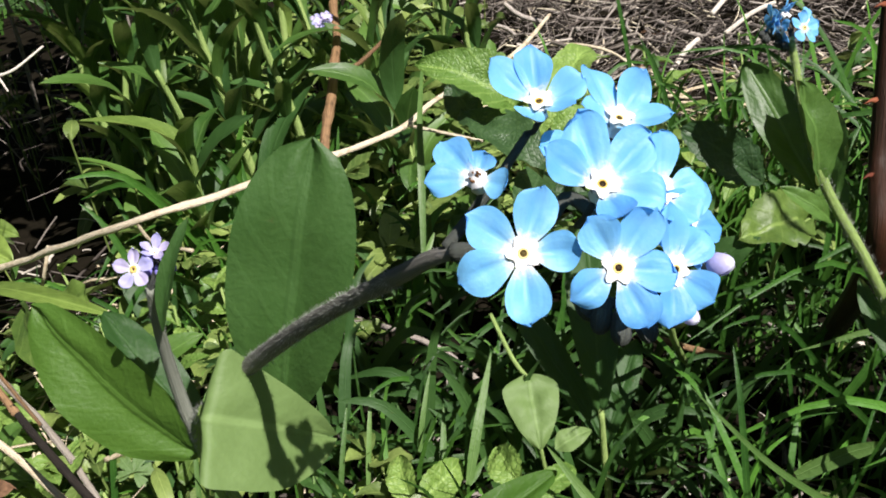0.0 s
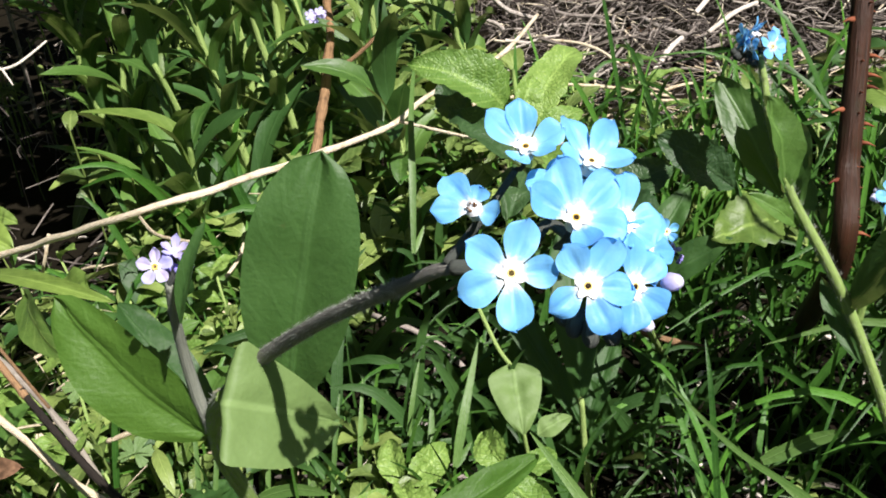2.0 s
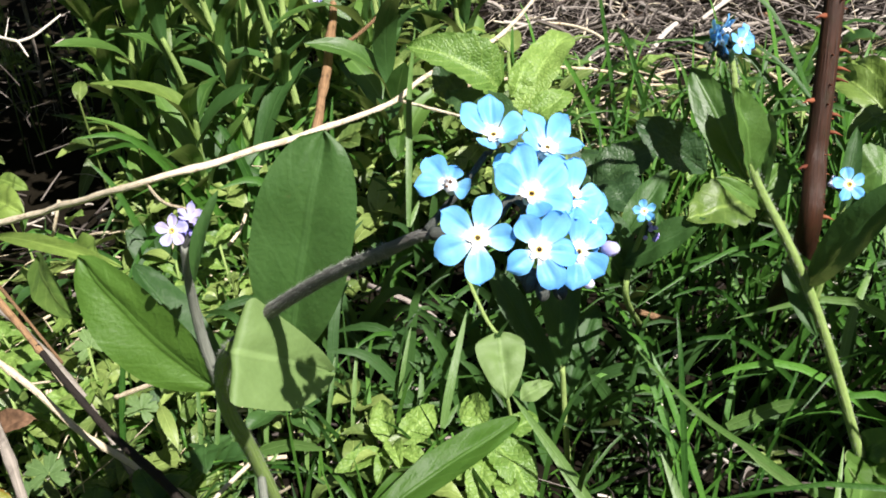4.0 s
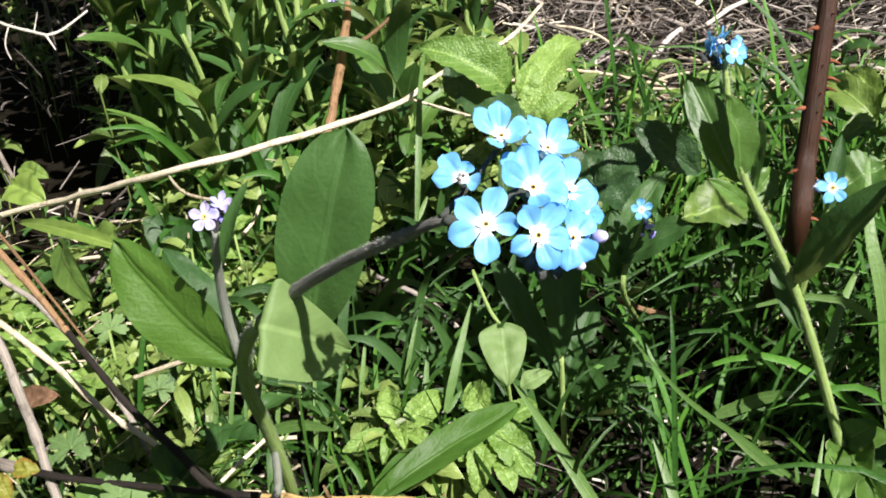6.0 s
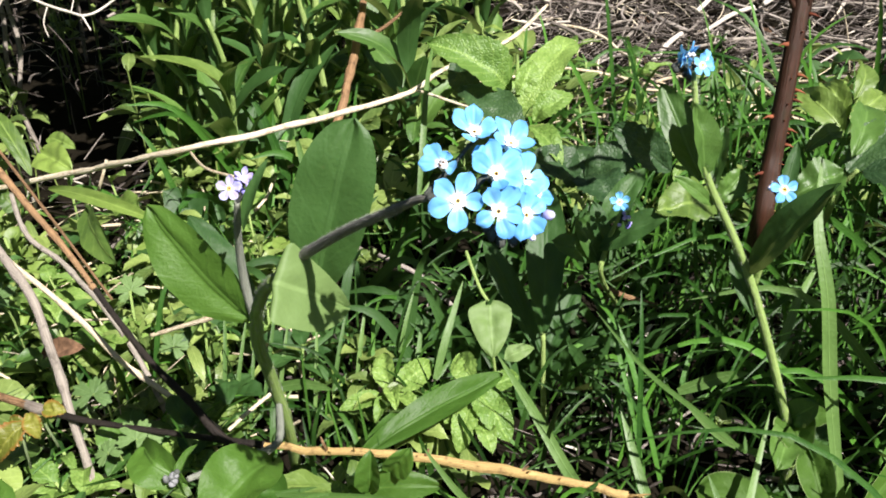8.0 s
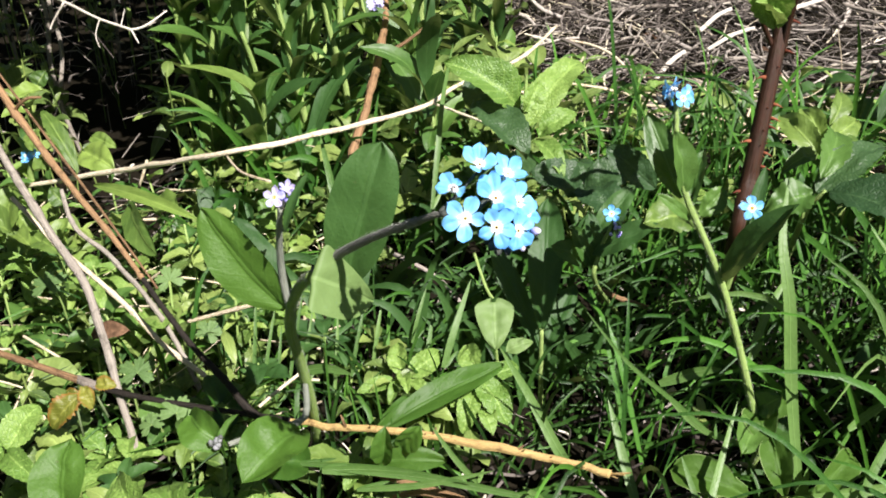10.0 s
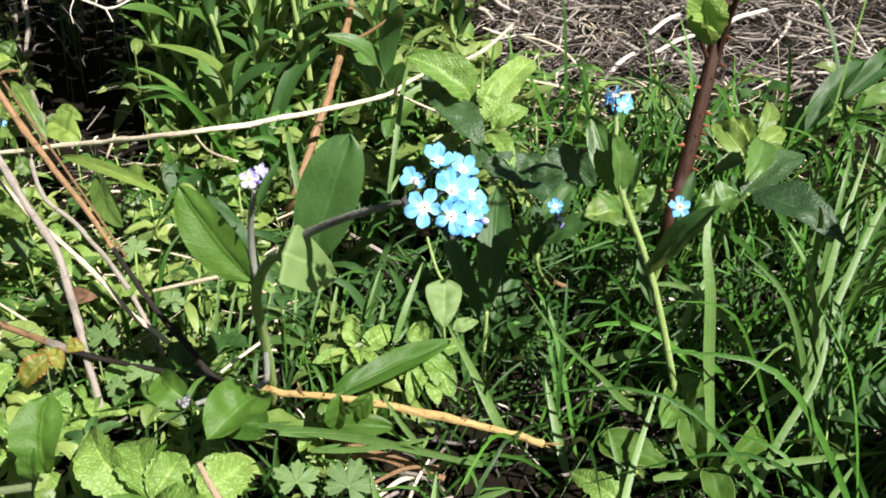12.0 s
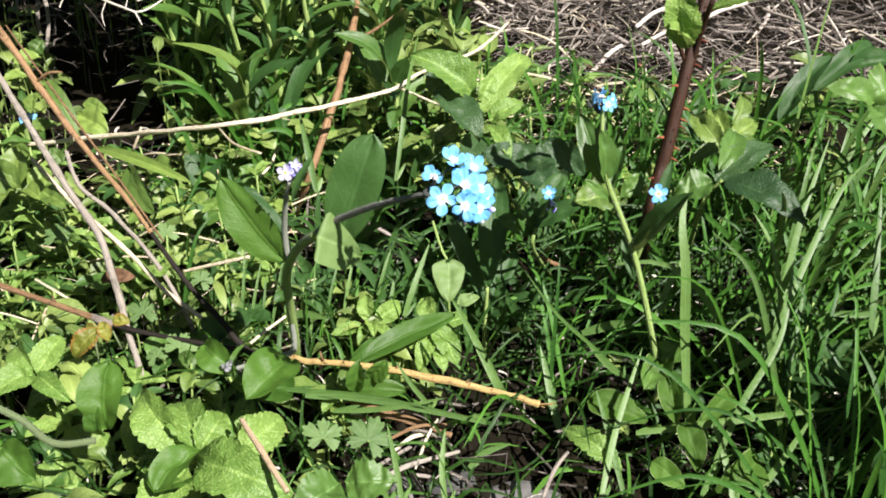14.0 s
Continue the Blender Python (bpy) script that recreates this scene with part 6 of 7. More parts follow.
# ---- grass ----
def dark_grass(x, y):
    """Where grass is thinned over near-black soil to give the deep shade behind the flower."""
    return min((x - 0.155) ** 2 / 0.0110 + (y - 0.465) ** 2 / 0.0100, (x - 0.20) ** 2 / 0.0042 + (y - 0.33) ** 2 / 0.0072) < 1 + 0.3 * math.sin(40 * x)


def tuft(x, y, n, h, seed, spread=0.02, w=0.0035, mat=None, lean=(0, 0)):
    rr = random.Random(seed)
    z = height(x, y)
    ob = thing("grass_tuft", (x, y, z), "tuft of green grass blades", "grass", "grass tufts")
    for _ in range(n):
        a, L = rr.uniform(0, 6.28), h * rr.uniform(0.6, 1.25)
        b = Vector((x + rr.uniform(-spread, spread), y + rr.uniform(-spread, spread), z - 0.005))
        o, out = Vector((math.cos(a) + lean[0], math.sin(a) * 0.8 + lean[1], 0)).normalized(), rr.uniform(0.12, 0.95)
        p = [b + o * (L * out * f) + Vector((0, 0, L * up)) for f, up in ((0, 0), (0.32, 0.42 - 0.06 * out), (0.66, 0.78 - 0.22 * out), (1.05, 1.02 - 0.62 * out))]
        part("blade", Geo().blade(p, w * rr.uniform(0.5, 1.3), 4, normal=(rr.uniform(-0.5, 0.5), -1, 0.4)), mat or GRASS, ob)
    return ob


def lone_blade(pts, w, label="long green grass blade"):
    if Vector(pts[0]).z > Vector(pts[-1]).z:
        pts = pts[::-1]
    ob = thing("grass_plant", pts[0], label, "grass", "long grass blades")
    part("blade", Geo().blade(pts, w, 8, normal=(0, -1, 0.4)), GRASS_PALE, ob)
    g = Geo().blade([pts[0], tuple(0.7 * Vector(pts[0]) + 0.3 * Vector(pts[1]) + Vector((0.006, 0.004, 0)))], w * 0.8, 4, normal=(0.3, -1, 0.4))
    part("blade", g, GRASS_PALE, ob)


lone_blade([(0.2919, 0.2507, 0.0152), (0.2866, 0.2687, 0.0709), (0.2832, 0.2767, 0.1112), (0.2815, 0.2896, 0.1358), (0.2891, 0.3103, 0.1555)], 0.0060, "broad upright grass blade")
lone_blade([(0.1938, 0.2711, 0.1187), (0.2119, 0.2656, 0.0937), (0.2345, 0.2661, 0.0693), (0.2550, 0.2673, 0.0459)], 0.0022)
lone_blade([(0.2830, 0.2004, 0.0190), (0.3051, 0.2243, 0.0595), (0.3289, 0.2456, 0.0869), (0.3419, 0.2740, 0.1146)], 0.0042)
lone_blade([(0.2861, 0.2566, 0.0144), (0.3135, 0.2497, 0.0258), (0.3572, 0.2419, 0.0378)], 0.0042)
lone_blade([(0.3066, 0.1955, 0.0143), (0.3250, 0.2069, 0.0346), (0.3435, 0.2191, 0.0562)], 0.0045)
lone_blade([(0.2295, 0.2012, 0.0132), (0.2432, 0.2337, 0.0381), (0.2629, 0.2679, 0.0666)], 0.0040)
lone_blade([(0.2443, 0.2001, 0.0134), (0.2398, 0.2377, 0.0346), (0.2365, 0.2572, 0.0463)], 0.0034)
lone_blade([(0.2969, 0.1892, 0.0218), (0.2955, 0.2123, 0.0392), (0.2941, 0.2278, 0.0449)], 0.0040)
lone_blade([(0.3488, 0.2898, 0.0561), (0.3563, 0.3053, 0.0816), (0.3674, 0.3259, 0.1155), (0.3901, 0.3583, 0.1509)], 0.0048)
lone_blade([(0.3378, 0.2756, 0.0510), (0.3551, 0.2936, 0.0817), (0.3876, 0.3298, 0.1242), (0.4099, 0.3478, 0.1368)], 0.0045)
lone_blade([(0.1624, 0.3389, 0.0530), (0.1747, 0.3168, 0.0386), (0.1865, 0.2935, 0.0220), (0.1932, 0.2790, 0.0188)], 0.0055)
lone_blade([(0.2143, 0.3139, 0.0392), (0.2184, 0.2875, 0.0167), (0.2225, 0.2652, 0.0009)], 0.0050)
lone_blade([(0.0561, 0.3492, 0.0367), (0.0708, 0.3450, 0.0414), (0.0851, 0.3380, 0.0416)], 0.0055)
lone_blade([(0.0745, 0.2675, 0.0414), (0.0934, 0.2661, 0.0416), (0.1185, 0.2596, 0.0440)], 0.0048)
lone_blade([(0.0735, 0.4779, 0.0548), (0.0681, 0.4940, 0.0794), (0.0619, 0.5193, 0.0998)], 0.0050)
lone_blade([(0.1321, 0.4869, 0.0579), (0.1382, 0.5068, 0.0901), (0.1437, 0.5339, 0.1149), (0.1540, 0.5829, 0.1373)], 0.0038)
lone_blade([(0.2551, 0.2351, 0.0336), (0.2860, 0.2339, 0.0385), (0.3339, 0.2341, 0.0437), (0.3691, 0.2354, 0.0454)], 0.0048, "blade of grass lying level over the rosette")
lone_blade([(0.3846, 0.2535, 0.0784), (0.3887, 0.2731, 0.1098), (0.3984, 0.3060, 0.1444)], 0.0045)
for k in range(58):
    x, y = rng.uniform(0.16, 0.50), rng.uniform(0.24, 0.60)
    if (x - 0.27) ** 2 + (y - 0.29) ** 2 < 0.0006 or (x > 0.27 and y < 0.32 and k % 3):
        continue
    if x > 0.27 or k % 2:
        tuft(x, y, 7, rng.uniform(0.08, 0.16) * (0.75 if x < 0.27 else 1.1), 300 + k, w=0.0022 if x < 0.27 else 0.0029, lean=(0.35, 0.1))
for k in range(26):
    tuft(rng.uniform(0.36, 0.64), rng.uniform(0.30, 0.54), 8, rng.uniform(0.12, 0.20), 500 + k, spread=0.03, w=0.0038, lean=(0.1, -0.05))
for k in range(9):
    tuft(rng.uniform(0.38, 0.48), rng.uniform(0.32, 0.46), 7, rng.uniform(0.15, 0.21), 650 + k, spread=0.025, w=0.0036, lean=(0.9, 0.1), mat=GRASS_PALE)
for x_, y0_, y1_, dx_ in ((440, 610, 470, 6), (462, 620, 500, -4), (478, 600, 430, 8), (498, 590, 470, 4), (548, 600, 470, -8), (570, 560, 450, 10), (600, 545, 440, 5), (425, 585, 455, -10), (655, 500, 420, 14)):
    k_ = 0.000372
    b_ = Vector((0.0532, 0.3617, 0.0092)) + RIGHT0 * ((x_ - 500) * k_) - UP0 * ((y0_ - 600) * k_)
    lone_blade([b_, b_ + RIGHT0 * (dx_ * 0.4 * k_) + UP0 * ((y0_ - y1_) * 0.55 * k_), b_ + RIGHT0 * (dx_ * k_) + UP0 * ((y0_ - y1_) * k_) + Vector((0, 0.004, 0))], 0.0022, "pale upright grass blade")
for k in range(11):
    tuft(rng.uniform(0.335, 0.44), rng.uniform(0.17, 0.30), 8, rng.uniform(0.13, 0.21), 590 + k, spread=0.022, w=0.0032, lean=(0.25, 0.0), mat=GRASS_PALE if k % 3 == 0 else None)
# unseen tall tufts on the right, added to shade the grass bed
for k in range(15):
    tuft(rng.uniform(0.41, 0.50), rng.uniform(0.02, 0.14), 11, rng.uniform(0.18, 0.26), 560 + k, spread=0.03, w=0.0050, lean=(1.1, -0.1))
for k in range(24):
    rr_ = random.Random(880 + k)
    x, y = rr_.uniform(0.075, 0.25), rr_.uniform(0.37, 0.54)
    if dark_grass(x, y):
        tuft(x, y, 8, rr_.uniform(0.045, 0.085), 880 + k, spread=0.012, w=0.0052, mat=LEAF_DARK)
for k in range(26):
    x, y = rng.uniform(-0.02, 0.24), rng.uniform(0.36, 0.62)
    if not dark_grass(x, y):
        tuft(x, y, 5, rng.uniform(0.05, 0.11), 400 + k, w=0.0026)
for k in range(14):
    tuft(rng.uniform(-0.02, 0.12), rng.uniform(0.54, 0.70), 5, rng.uniform(0.08, 0.13), 600 + k, w=0.0050, spread=0.012)
for k in range(10):
    tuft(rng.uniform(0.14, 0.30), rng.uniform(0.60, 0.74), 5, rng.uniform(0.06, 0.14), 450 + k, w=0.0035)
for pts_, w_ in ((((0.0808, 0.2670, 0.0414), (0.1246, 0.2575, 0.0414), (0.1736, 0.2446, 0.0368)), 0.0038), (((0.0900, 0.2616, 0.0341), (0.1214, 0.2565, 0.0395), (0.1524, 0.2534, 0.0480)), 0.0034), (((0.0610, 0.2779, 0.0372), (0.1060, 0.2652, 0.0418), (0.1430, 0.2511, 0.0432)), 0.0032),
                 (((0.1494, 0.2071, 0.0121), (0.1482, 0.2256, 0.0224), (0.1513, 0.2446, 0.0339)), 0.0034), (((0.1057, 0.2263, 0.0366), (0.1129, 0.2122, 0.0340), (0.1197, 0.1968, 0.0294)), 0.0036), (((0.1195, 0.2333, 0.0494), (0.1232, 0.2146, 0.0391), (0.1259, 0.1964, 0.0295)), 0.0032),
                 (((0.1255, 0.2817, 0.0517), (0.1361, 0.2685, 0.0416), (0.1451, 0.2586, 0.0365)), 0.0030), (((0.1646, 0.2392, 0.0085), (0.1742, 0.2432, 0.0161), (0.1885, 0.2447, 0.0203)), 0.0045), (((0.2412, 0.3021, 0.0428), (0.2536, 0.2852, 0.0365), (0.2721, 0.2717, 0.0363)), 0.0030),
                 (((0.3180, 0.2718, 0.0425), (0.3298, 0.2784, 0.0450), (0.3487, 0.2862, 0.0505)), 0.0050), (((0.3597, 0.2880, 0.0734), (0.3874, 0.2849, 0.0722), (0.4102, 0.2834, 0.0728)), 0.0045), (((0.3627, 0.2676, 0.0604), (0.3735, 0.2521, 0.0561), (0.3807, 0.2389, 0.0549)), 0.0040),
                 (((0.3480, 0.2627, 0.0507), (0.3578, 0.2829, 0.0651), (0.3679, 0.3044, 0.0817)), 0.0034), (((0.2660, 0.2995, 0.0606), (0.2539, 0.3035, 0.0560), (0.2380, 0.3060, 0.0485)), 0.0060), (((0.2852, 0.3160, 0.0518), (0.2993, 0.3363, 0.0668), (0.3172, 0.3547, 0.0795)), 0.0046),
                 (((0.3544, 0.2485, 0.0479), (0.3537, 0.2575, 0.0526), (0.3555, 0.2647, 0.0549)), 0.0045), (((0.1289, 0.3925, 0.0397), (0.1243, 0.3724, 0.0262), (0.1203, 0.3606, 0.0257)), 0.0036), (((0.1329, 0.3516, 0.0318), (0.1407, 0.3627, 0.0503), (0.1511, 0.3840, 0.0666)), 0.0040)):
    lone_blade(list(pts_), w_)


def weed(x, y, seed, tall=1.0, mat=None, size=1.0):
    """A small leafy weed, its leaves apart."""
    rr = random.Random(seed)
    z = height(x, y)
    ob = thing("weed", (x, y, z), "small bright green leafy weed", "weed", "small weeds")
    top = rr.uniform(0.02, 0.055) * tall
    c = Vector((x + rr.uniform(-0.01, 0.01), y + rr.uniform(-0.01, 0.01), z + top))
    part("stem", Geo().tube([Vector((x, y, z - 0.004)), c], 0.0008, 5), STEM_GREEN, ob)
    n, a0, big, slim = rr.randint(3, 6), rr.uniform(0, 6.28), rr.uniform(0.011, 0.025) * tall ** 0.5 * size, rr.choice((0.32, 0.42, 0.55, 0.7))
    toothed = rr.random() < 0.45
    blade_mat = mat or LEAF_MINT if toothed or mat else rr.choice((LEAF_WEED, LEAF_WEED, LEAF_MID, LEAF_DARK))
    for k in range(n):
        a, L = a0 + 6.28 * k / n + rr.uniform(-0.3, 0.3), big * rr.uniform(0.7, 1.2)
        o = Vector((math.cos(a), math.sin(a), rr.uniform(-0.2, 0.8))).normalized()
        b = c - Vector((0, 0, top * 0.4 * rr.random()))
        part("leaf", Geo().leaf(b, b + o * L, L * slim, normal=Vector((0, 0, 1)) - o * o.z, sag=rr.uniform(0.02, 0.14), fold=rr.uniform(0.1, 0.5), nu=12, nv=6, blunt=rr.uniform(0.3, 1.0), droop=rr.uniform(0, 0.35), teeth=0.28 * toothed, wave=0.04, seed=rr.uniform(0, 6)), blade_mat, ob)


for k, (x, y) in enumerate(((0.000, 0.305), (0.022, 0.318), (-0.022, 0.300), (0.034, 0.302), (-0.036, 0.330), (0.012, 0.335))):
    weed(x, y, 930 + k, size=1.1)
MINTS = [tuple((0.1090, 0.3446, 0.0200))[:2], tuple((0.1561, 0.3191, 0.0200))[:2]]
for k in range(95):
    x, y = rng.uniform(-0.17, 0.13), rng.uniform(0.20, 0.52)
    if math.hypot(x - 0.061, y - 0.339) > 0.02 and not dark_grass(x, y) and all(math.hypot(x - a, y - b) > 0.036 for a, b in MINTS):
        weed(x, y, 700 + k, size=1.45 if k % 3 == 0 else 1.0)
for k in range(13):
    weed(rng.uniform(0.29, 0.42), rng.uniform(0.17, 0.33), 1060 + k, 1.3, LEAF_DARK)
for k in range(34):
    weed(rng.uniform(0.13, 0.33), rng.uniform(0.54, 0.77), 900 + k, 1.5, LEAF_MID if k % 2 else None)
for k in range(18):
    weed(rng.uniform(0.36, 0.56), rng.uniform(0.58, 0.70), 950 + k, 1.5, LEAF_MID if k % 2 else None)
for k in range(24):
    weed(rng.uniform(-0.24, -0.06), rng.uniform(0.46, 0.62), 980 + k, 1.4)
for k in range(30):
    weed(rng.uniform(-0.17, 0.06), rng.uniform(0.36, 0.56), 1010 + k, 1.45)
for k in range(60):
    x, y = rng.uniform(0.26, 0.75), rng.uniform(0.72, 1.15)
    a, L, r_ = rng.uniform(0, 6.28), rng.uniform(0.02, 0.08), rng.uniform(0.0008, 0.0019)
    o = Vector((math.cos(a), math.sin(a), rng.uniform(-0.1, 0.2))) * L
    c = Vector((x, y, height(x, y) + rng.uniform(0.015, 0.035)))
    cane("dry_stick", [c - o, c + Vector((0, 0, 0.002)), c + o], [r_ * 0.8, r_, r_ * 0.7], BLEACHED if k % 4 == 0 else CANE_GREY, "dry broken stalk lying on the thatch", "stick", sides=7, knots=False)


# ---- low cover: what nobody could count ----
def stuff(name, geo, mat, label, category):
    return single(name, geo, mat, label, category, kind="stuff")


def scatter_leaves(count, xr, yr, size, high, seed, keep=lambda x, y: True, nu=7, nv=4):
    """Small plants, each a few leaves round a short stem, thick in some spots and missing in others."""
    rr = random.Random(seed)
    g = Geo()
    for _ in range(count):
        x, y = rr.uniform(*xr), rr.uniform(*yr)
        thick = 0.42 + 1.0 * noise.noise(Vector((x * 14, y * 14, seed)))
        if rr.random() > thick or not keep(x, y):
            continue
        z = height(x, y)
        top = high * rr.uniform(0.15, 1.0) * min(1.3, 0.6 + thick)
        c = Vector((x + rr.uniform(-0.01, 0.01), y + rr.uniform(-0.01, 0.01), z + top))
        g.tube([Vector((x, y, z)), c], 0.0007, 4, cap=False)
        n, a0, big = rr.randint(2, 6), rr.uniform(0, 6.28), size * min(1.4, math.exp(rr.gauss(-0.15, 0.38)))
        slim = rr.choice((0.25, 0.34, 0.42, 0.5, 0.6, 0.75))
        for k in range(n):
            a, L = a0 + 6.28 * k / n + rr.uniform(-0.3, 0.3), big * rr.uniform(0.6, 1.2)
            o = Vector((math.cos(a), math.sin(a), rr.uniform(-0.25, 0.9))).normalized()
            b = c - Vector((0, 0, top * 0.35 * rr.random()))
            if slim == 0.6 and size > 0.02:
                for turn in (-0.7, 0.0, 0.7):
                    q = Vector((o.x * math.cos(turn) - o.y * math.sin(turn), o.x * math.sin(turn) + o.y * math.cos(turn), o.z * 0.5))
                    g.leaf(b + o * (L * 0.4), b + o * (L * 0.4) + q * (L * 0.62), L * 0.36, normal=(rr.uniform(-0.3, 0.3), rr.uniform(-0.4, 0.2), 1), sag=0.06, fold=0.3, nu=8, nv=4, blunt=0.6, teeth=0.5, widest=0.6, seed=rr.uniform(0, 6))
                continue
            g.leaf(b, b + o * L, L * slim, normal=Vector((rr.uniform(-0.4, 0.4), rr.uniform(-0.4, 0.4), 1)) - o * o.z, sag=rr.uniform(0.0, 0.15), fold=rr.uniform(0.1, 0.6), nu=nu, nv=nv, blunt=rr.uniform(0.2, 1.0), droop=rr.uniform(-0.1, 0.4), teeth=0.3 * (slim > 0.55), wave=0.05, seed=rr.uniform(0, 6), twist=rr.uniform(-0.5, 0.5))
    return g


def scatter_grass(count, xr, yr, h, seed, w=0.0026, keep=lambda x, y: True):
    rr = random.Random(seed)
    g = Geo()
    for _ in range(count):
        x, y = rr.uniform(*xr), rr.uniform(*yr)
        if not keep(x, y):
            continue
        z, a, L = height(x, y), rr.uniform(0, 6.28), h * rr.uniform(0.4, 1.2)
        b = Vector((x, y, z - 0.004))
        o = Vector((math.cos(a), math.sin(a), 0)) * rr.uniform(0.1, 1.9)
        g.blade([b, b + o * (L * 0.3) + Vector((0, 0, L * 0.5)), b + o * (L * 0.8) + Vector((0, 0, L * max(0.15, 0.9 - 0.5 * o.length)))], w * rr.uniform(0.6, 1.4), 3, normal=(rr.uniform(-0.6, 0.6), -1, 0.5))
    return g


def sward(count, xr, yr, length, seed, w=0.003, keep=lambda x, y: True):
    """Long thin blades bending over, thick in some spots."""
    rr = random.Random(seed)
    g = Geo()
    for _ in range(count):
        x, y = rr.uniform(*xr), rr.uniform(*yr)
        if not keep(x, y) or rr.random() > (0.30 if dark_grass(x, y) else 0.55) + 1.1 * noise.noise(Vector((x * 22, y * 22, seed))):
            continue
        z, a, L = height(x, y), rr.gauss(0.5, 1.4), length * rr.uniform(0.4, 1.25)
        b, out = Vector((x, y, z - 0.004)), rr.uniform(0.15, 1.0)
        o = Vector((math.cos(a), math.sin(a), 0))
        g.blade([b + o * (L * out * f) + Vector((0, 0, L * up)) for f, up in ((0, 0), (0.35, 0.42 - 0.08 * out), (0.75, 0.72 - 0.28 * out), (1.15, 0.9 - 0.66 * out))], w * rr.uniform(0.4, 1.35), 3, normal=(rr.uniform(-0.7, 0.7), -1, rr.uniform(0.1, 1.2)))
    return g


def lying_grass(count, xr, yr, length, seed, w=0.0022, keep=lambda x, y: True):
    """Blades fallen over into a loose mat, most of them along the slope."""
    rr = random.Random(seed)
    g = Geo()
    for _ in range(count):
        x, y = rr.uniform(*xr), rr.uniform(*yr)
        if not keep(x, y) or rr.random() > 0.22 + 1.5 * noise.noise(Vector((x * 19, y * 19, seed))):
            continue
        a, L, up = rr.gauss(0.15, 0.5) + math.pi * (rr.random() < 0.4), length * rr.uniform(0.35, 1.3), rr.uniform(0.008, 0.034)
        o = Vector((math.cos(a), math.sin(a), 0)) * L
        z = height(x, y)
        b = Vector((x, y, z - 0.003))
        bend = Vector((-o.y, o.x, 0)) * rr.uniform(-0.25, 0.25)
        g.blade([b, b + o * 0.3 + bend * 0.6 + Vector((0, 0, up)), b + o * 0.68 + bend + Vector((0, 0, up * rr.uniform(0.9, 1.5))), b + o + Vector((0, 0, up * rr.uniform(0.2, 1.6)))], w * rr.uniform(0.4, 1.4), 3, normal=(rr.uniform(-0.3, 0.3), -1, rr.uniform(0.2, 1.5)))
    return g


def scatter_sticks(count, xr, yr, length, r, seed, high=0.02, keep=lambda x, y: True):
    rr = random.Random(seed)
    g = Geo()
    for _ in range(count):
        x, y = rr.uniform(*xr), rr.uniform(*yr)
        if not keep(x, y):
            continue
        z, a, L = height(x, y) + high * rr.random(), rr.uniform(0, 6.28), length * rr.uniform(0.3, 1.3)
        o = Vector((math.cos(a), math.sin(a), rr.uniform(-0.25, 0.75)))
        c, k = Vector((x, y, z)), Vector((rr.uniform(-0.13, 0.13), rr.uniform(-0.13, 0.13), rr.uniform(-0.05, 0.12))) * L
        g.tube([c - o * (L / 2), c + k, c + o * (L / 2)], r * (0.35 + 2.0 * rr.random() ** 2.5), 4, n=3, cap=False)
    return g


def inside(x, y):
    """An uneven outline for the thick growth."""
    d = math.hypot((x - 0.05) / 0.62, (y - 0.55) / 0.72)
    return d < 0.85 + 0.35 * noise.noise(Vector((x * 2.3, y * 2.3, 4.0)))


def hollow(x, y):
    return x < -0.075 + 0.03 * math.sin(y * 21) and y > 0.60 + 0.5 * max(0.0, -0.14 - x)


def thatchy(x, y):
    return y > 0.70 + 0.04 * math.sin(x * 17) and x > 0.25 - 0.1 * (y - 0.77) and math.hypot(x - 0.55, y - 1.1) < 0.62 + 0.2 * noise.noise(Vector((x * 3, y * 3, 8.0)))


def leafy_zone(x, y):
    return inside(x, y) and not hollow(x, y) and not thatchy(x, y)


def bare(x, y):
    """The near edge, where stones and soil show."""
    return (x - 0.17) ** 2 / 0.0075 + (y - 0.225) ** 2 / 0.0021 < 1


stuff("low_leaves", scatter_leaves(1750, (-0.65, 0.19), (-0.05, 0.70), 0.0205, 0.055, 21, lambda x, y: leafy_zone(x, y) and not bare(x, y) and not dark_grass(x, y) and all(math.hypot(x - a, y - b) > 0.03 for a, b in MINTS)), COVER, "dense low cover of small bright green leaves", "leaves")
stuff("low_leaves", scatter_leaves(1900, (-0.6, 0.22), (0.0, 0.66), 0.014, 0.035, 31, lambda x, y: leafy_zone(x, y) and not bare(x, y) and not dark_grass(x, y)), COVER, "low cover of tiny bright green leaves", "leaves")
stuff("low_leaves", scatter_leaves(520, (-0.10, 0.26), (0.55, 1.3), 0.034, 0.07, 22, leafy_zone), COVER, "dense low cover of small bright green leaves", "leaves")
stuff("low_leaves", scatter_leaves(150, (0.19, 0.6), (0.12, 0.70), 0.012, 0.02, 23, lambda x, y: leafy_zone(x, y) and not bare(x, y) and not dark_grass(x, y)), COVER, "small green leaves under the grass", "leaves")
stuff("low_leaves", scatter_leaves(230, (0.22, 0.66), (0.50, 0.72), 0.020, 0.050, 33), COVER, "green leaves in front of the thatch", "leaves")
stuff("grass_stalks", scatter_grass(700, (-0.25, 0.2), (0.2, 0.62), 0.085, 63, 0.0017, lambda x, y: leafy_zone(x, y) and not dark_grass(x, y)), COVER_GRASS, "thin upright grass stalks among the leaves", "grass")
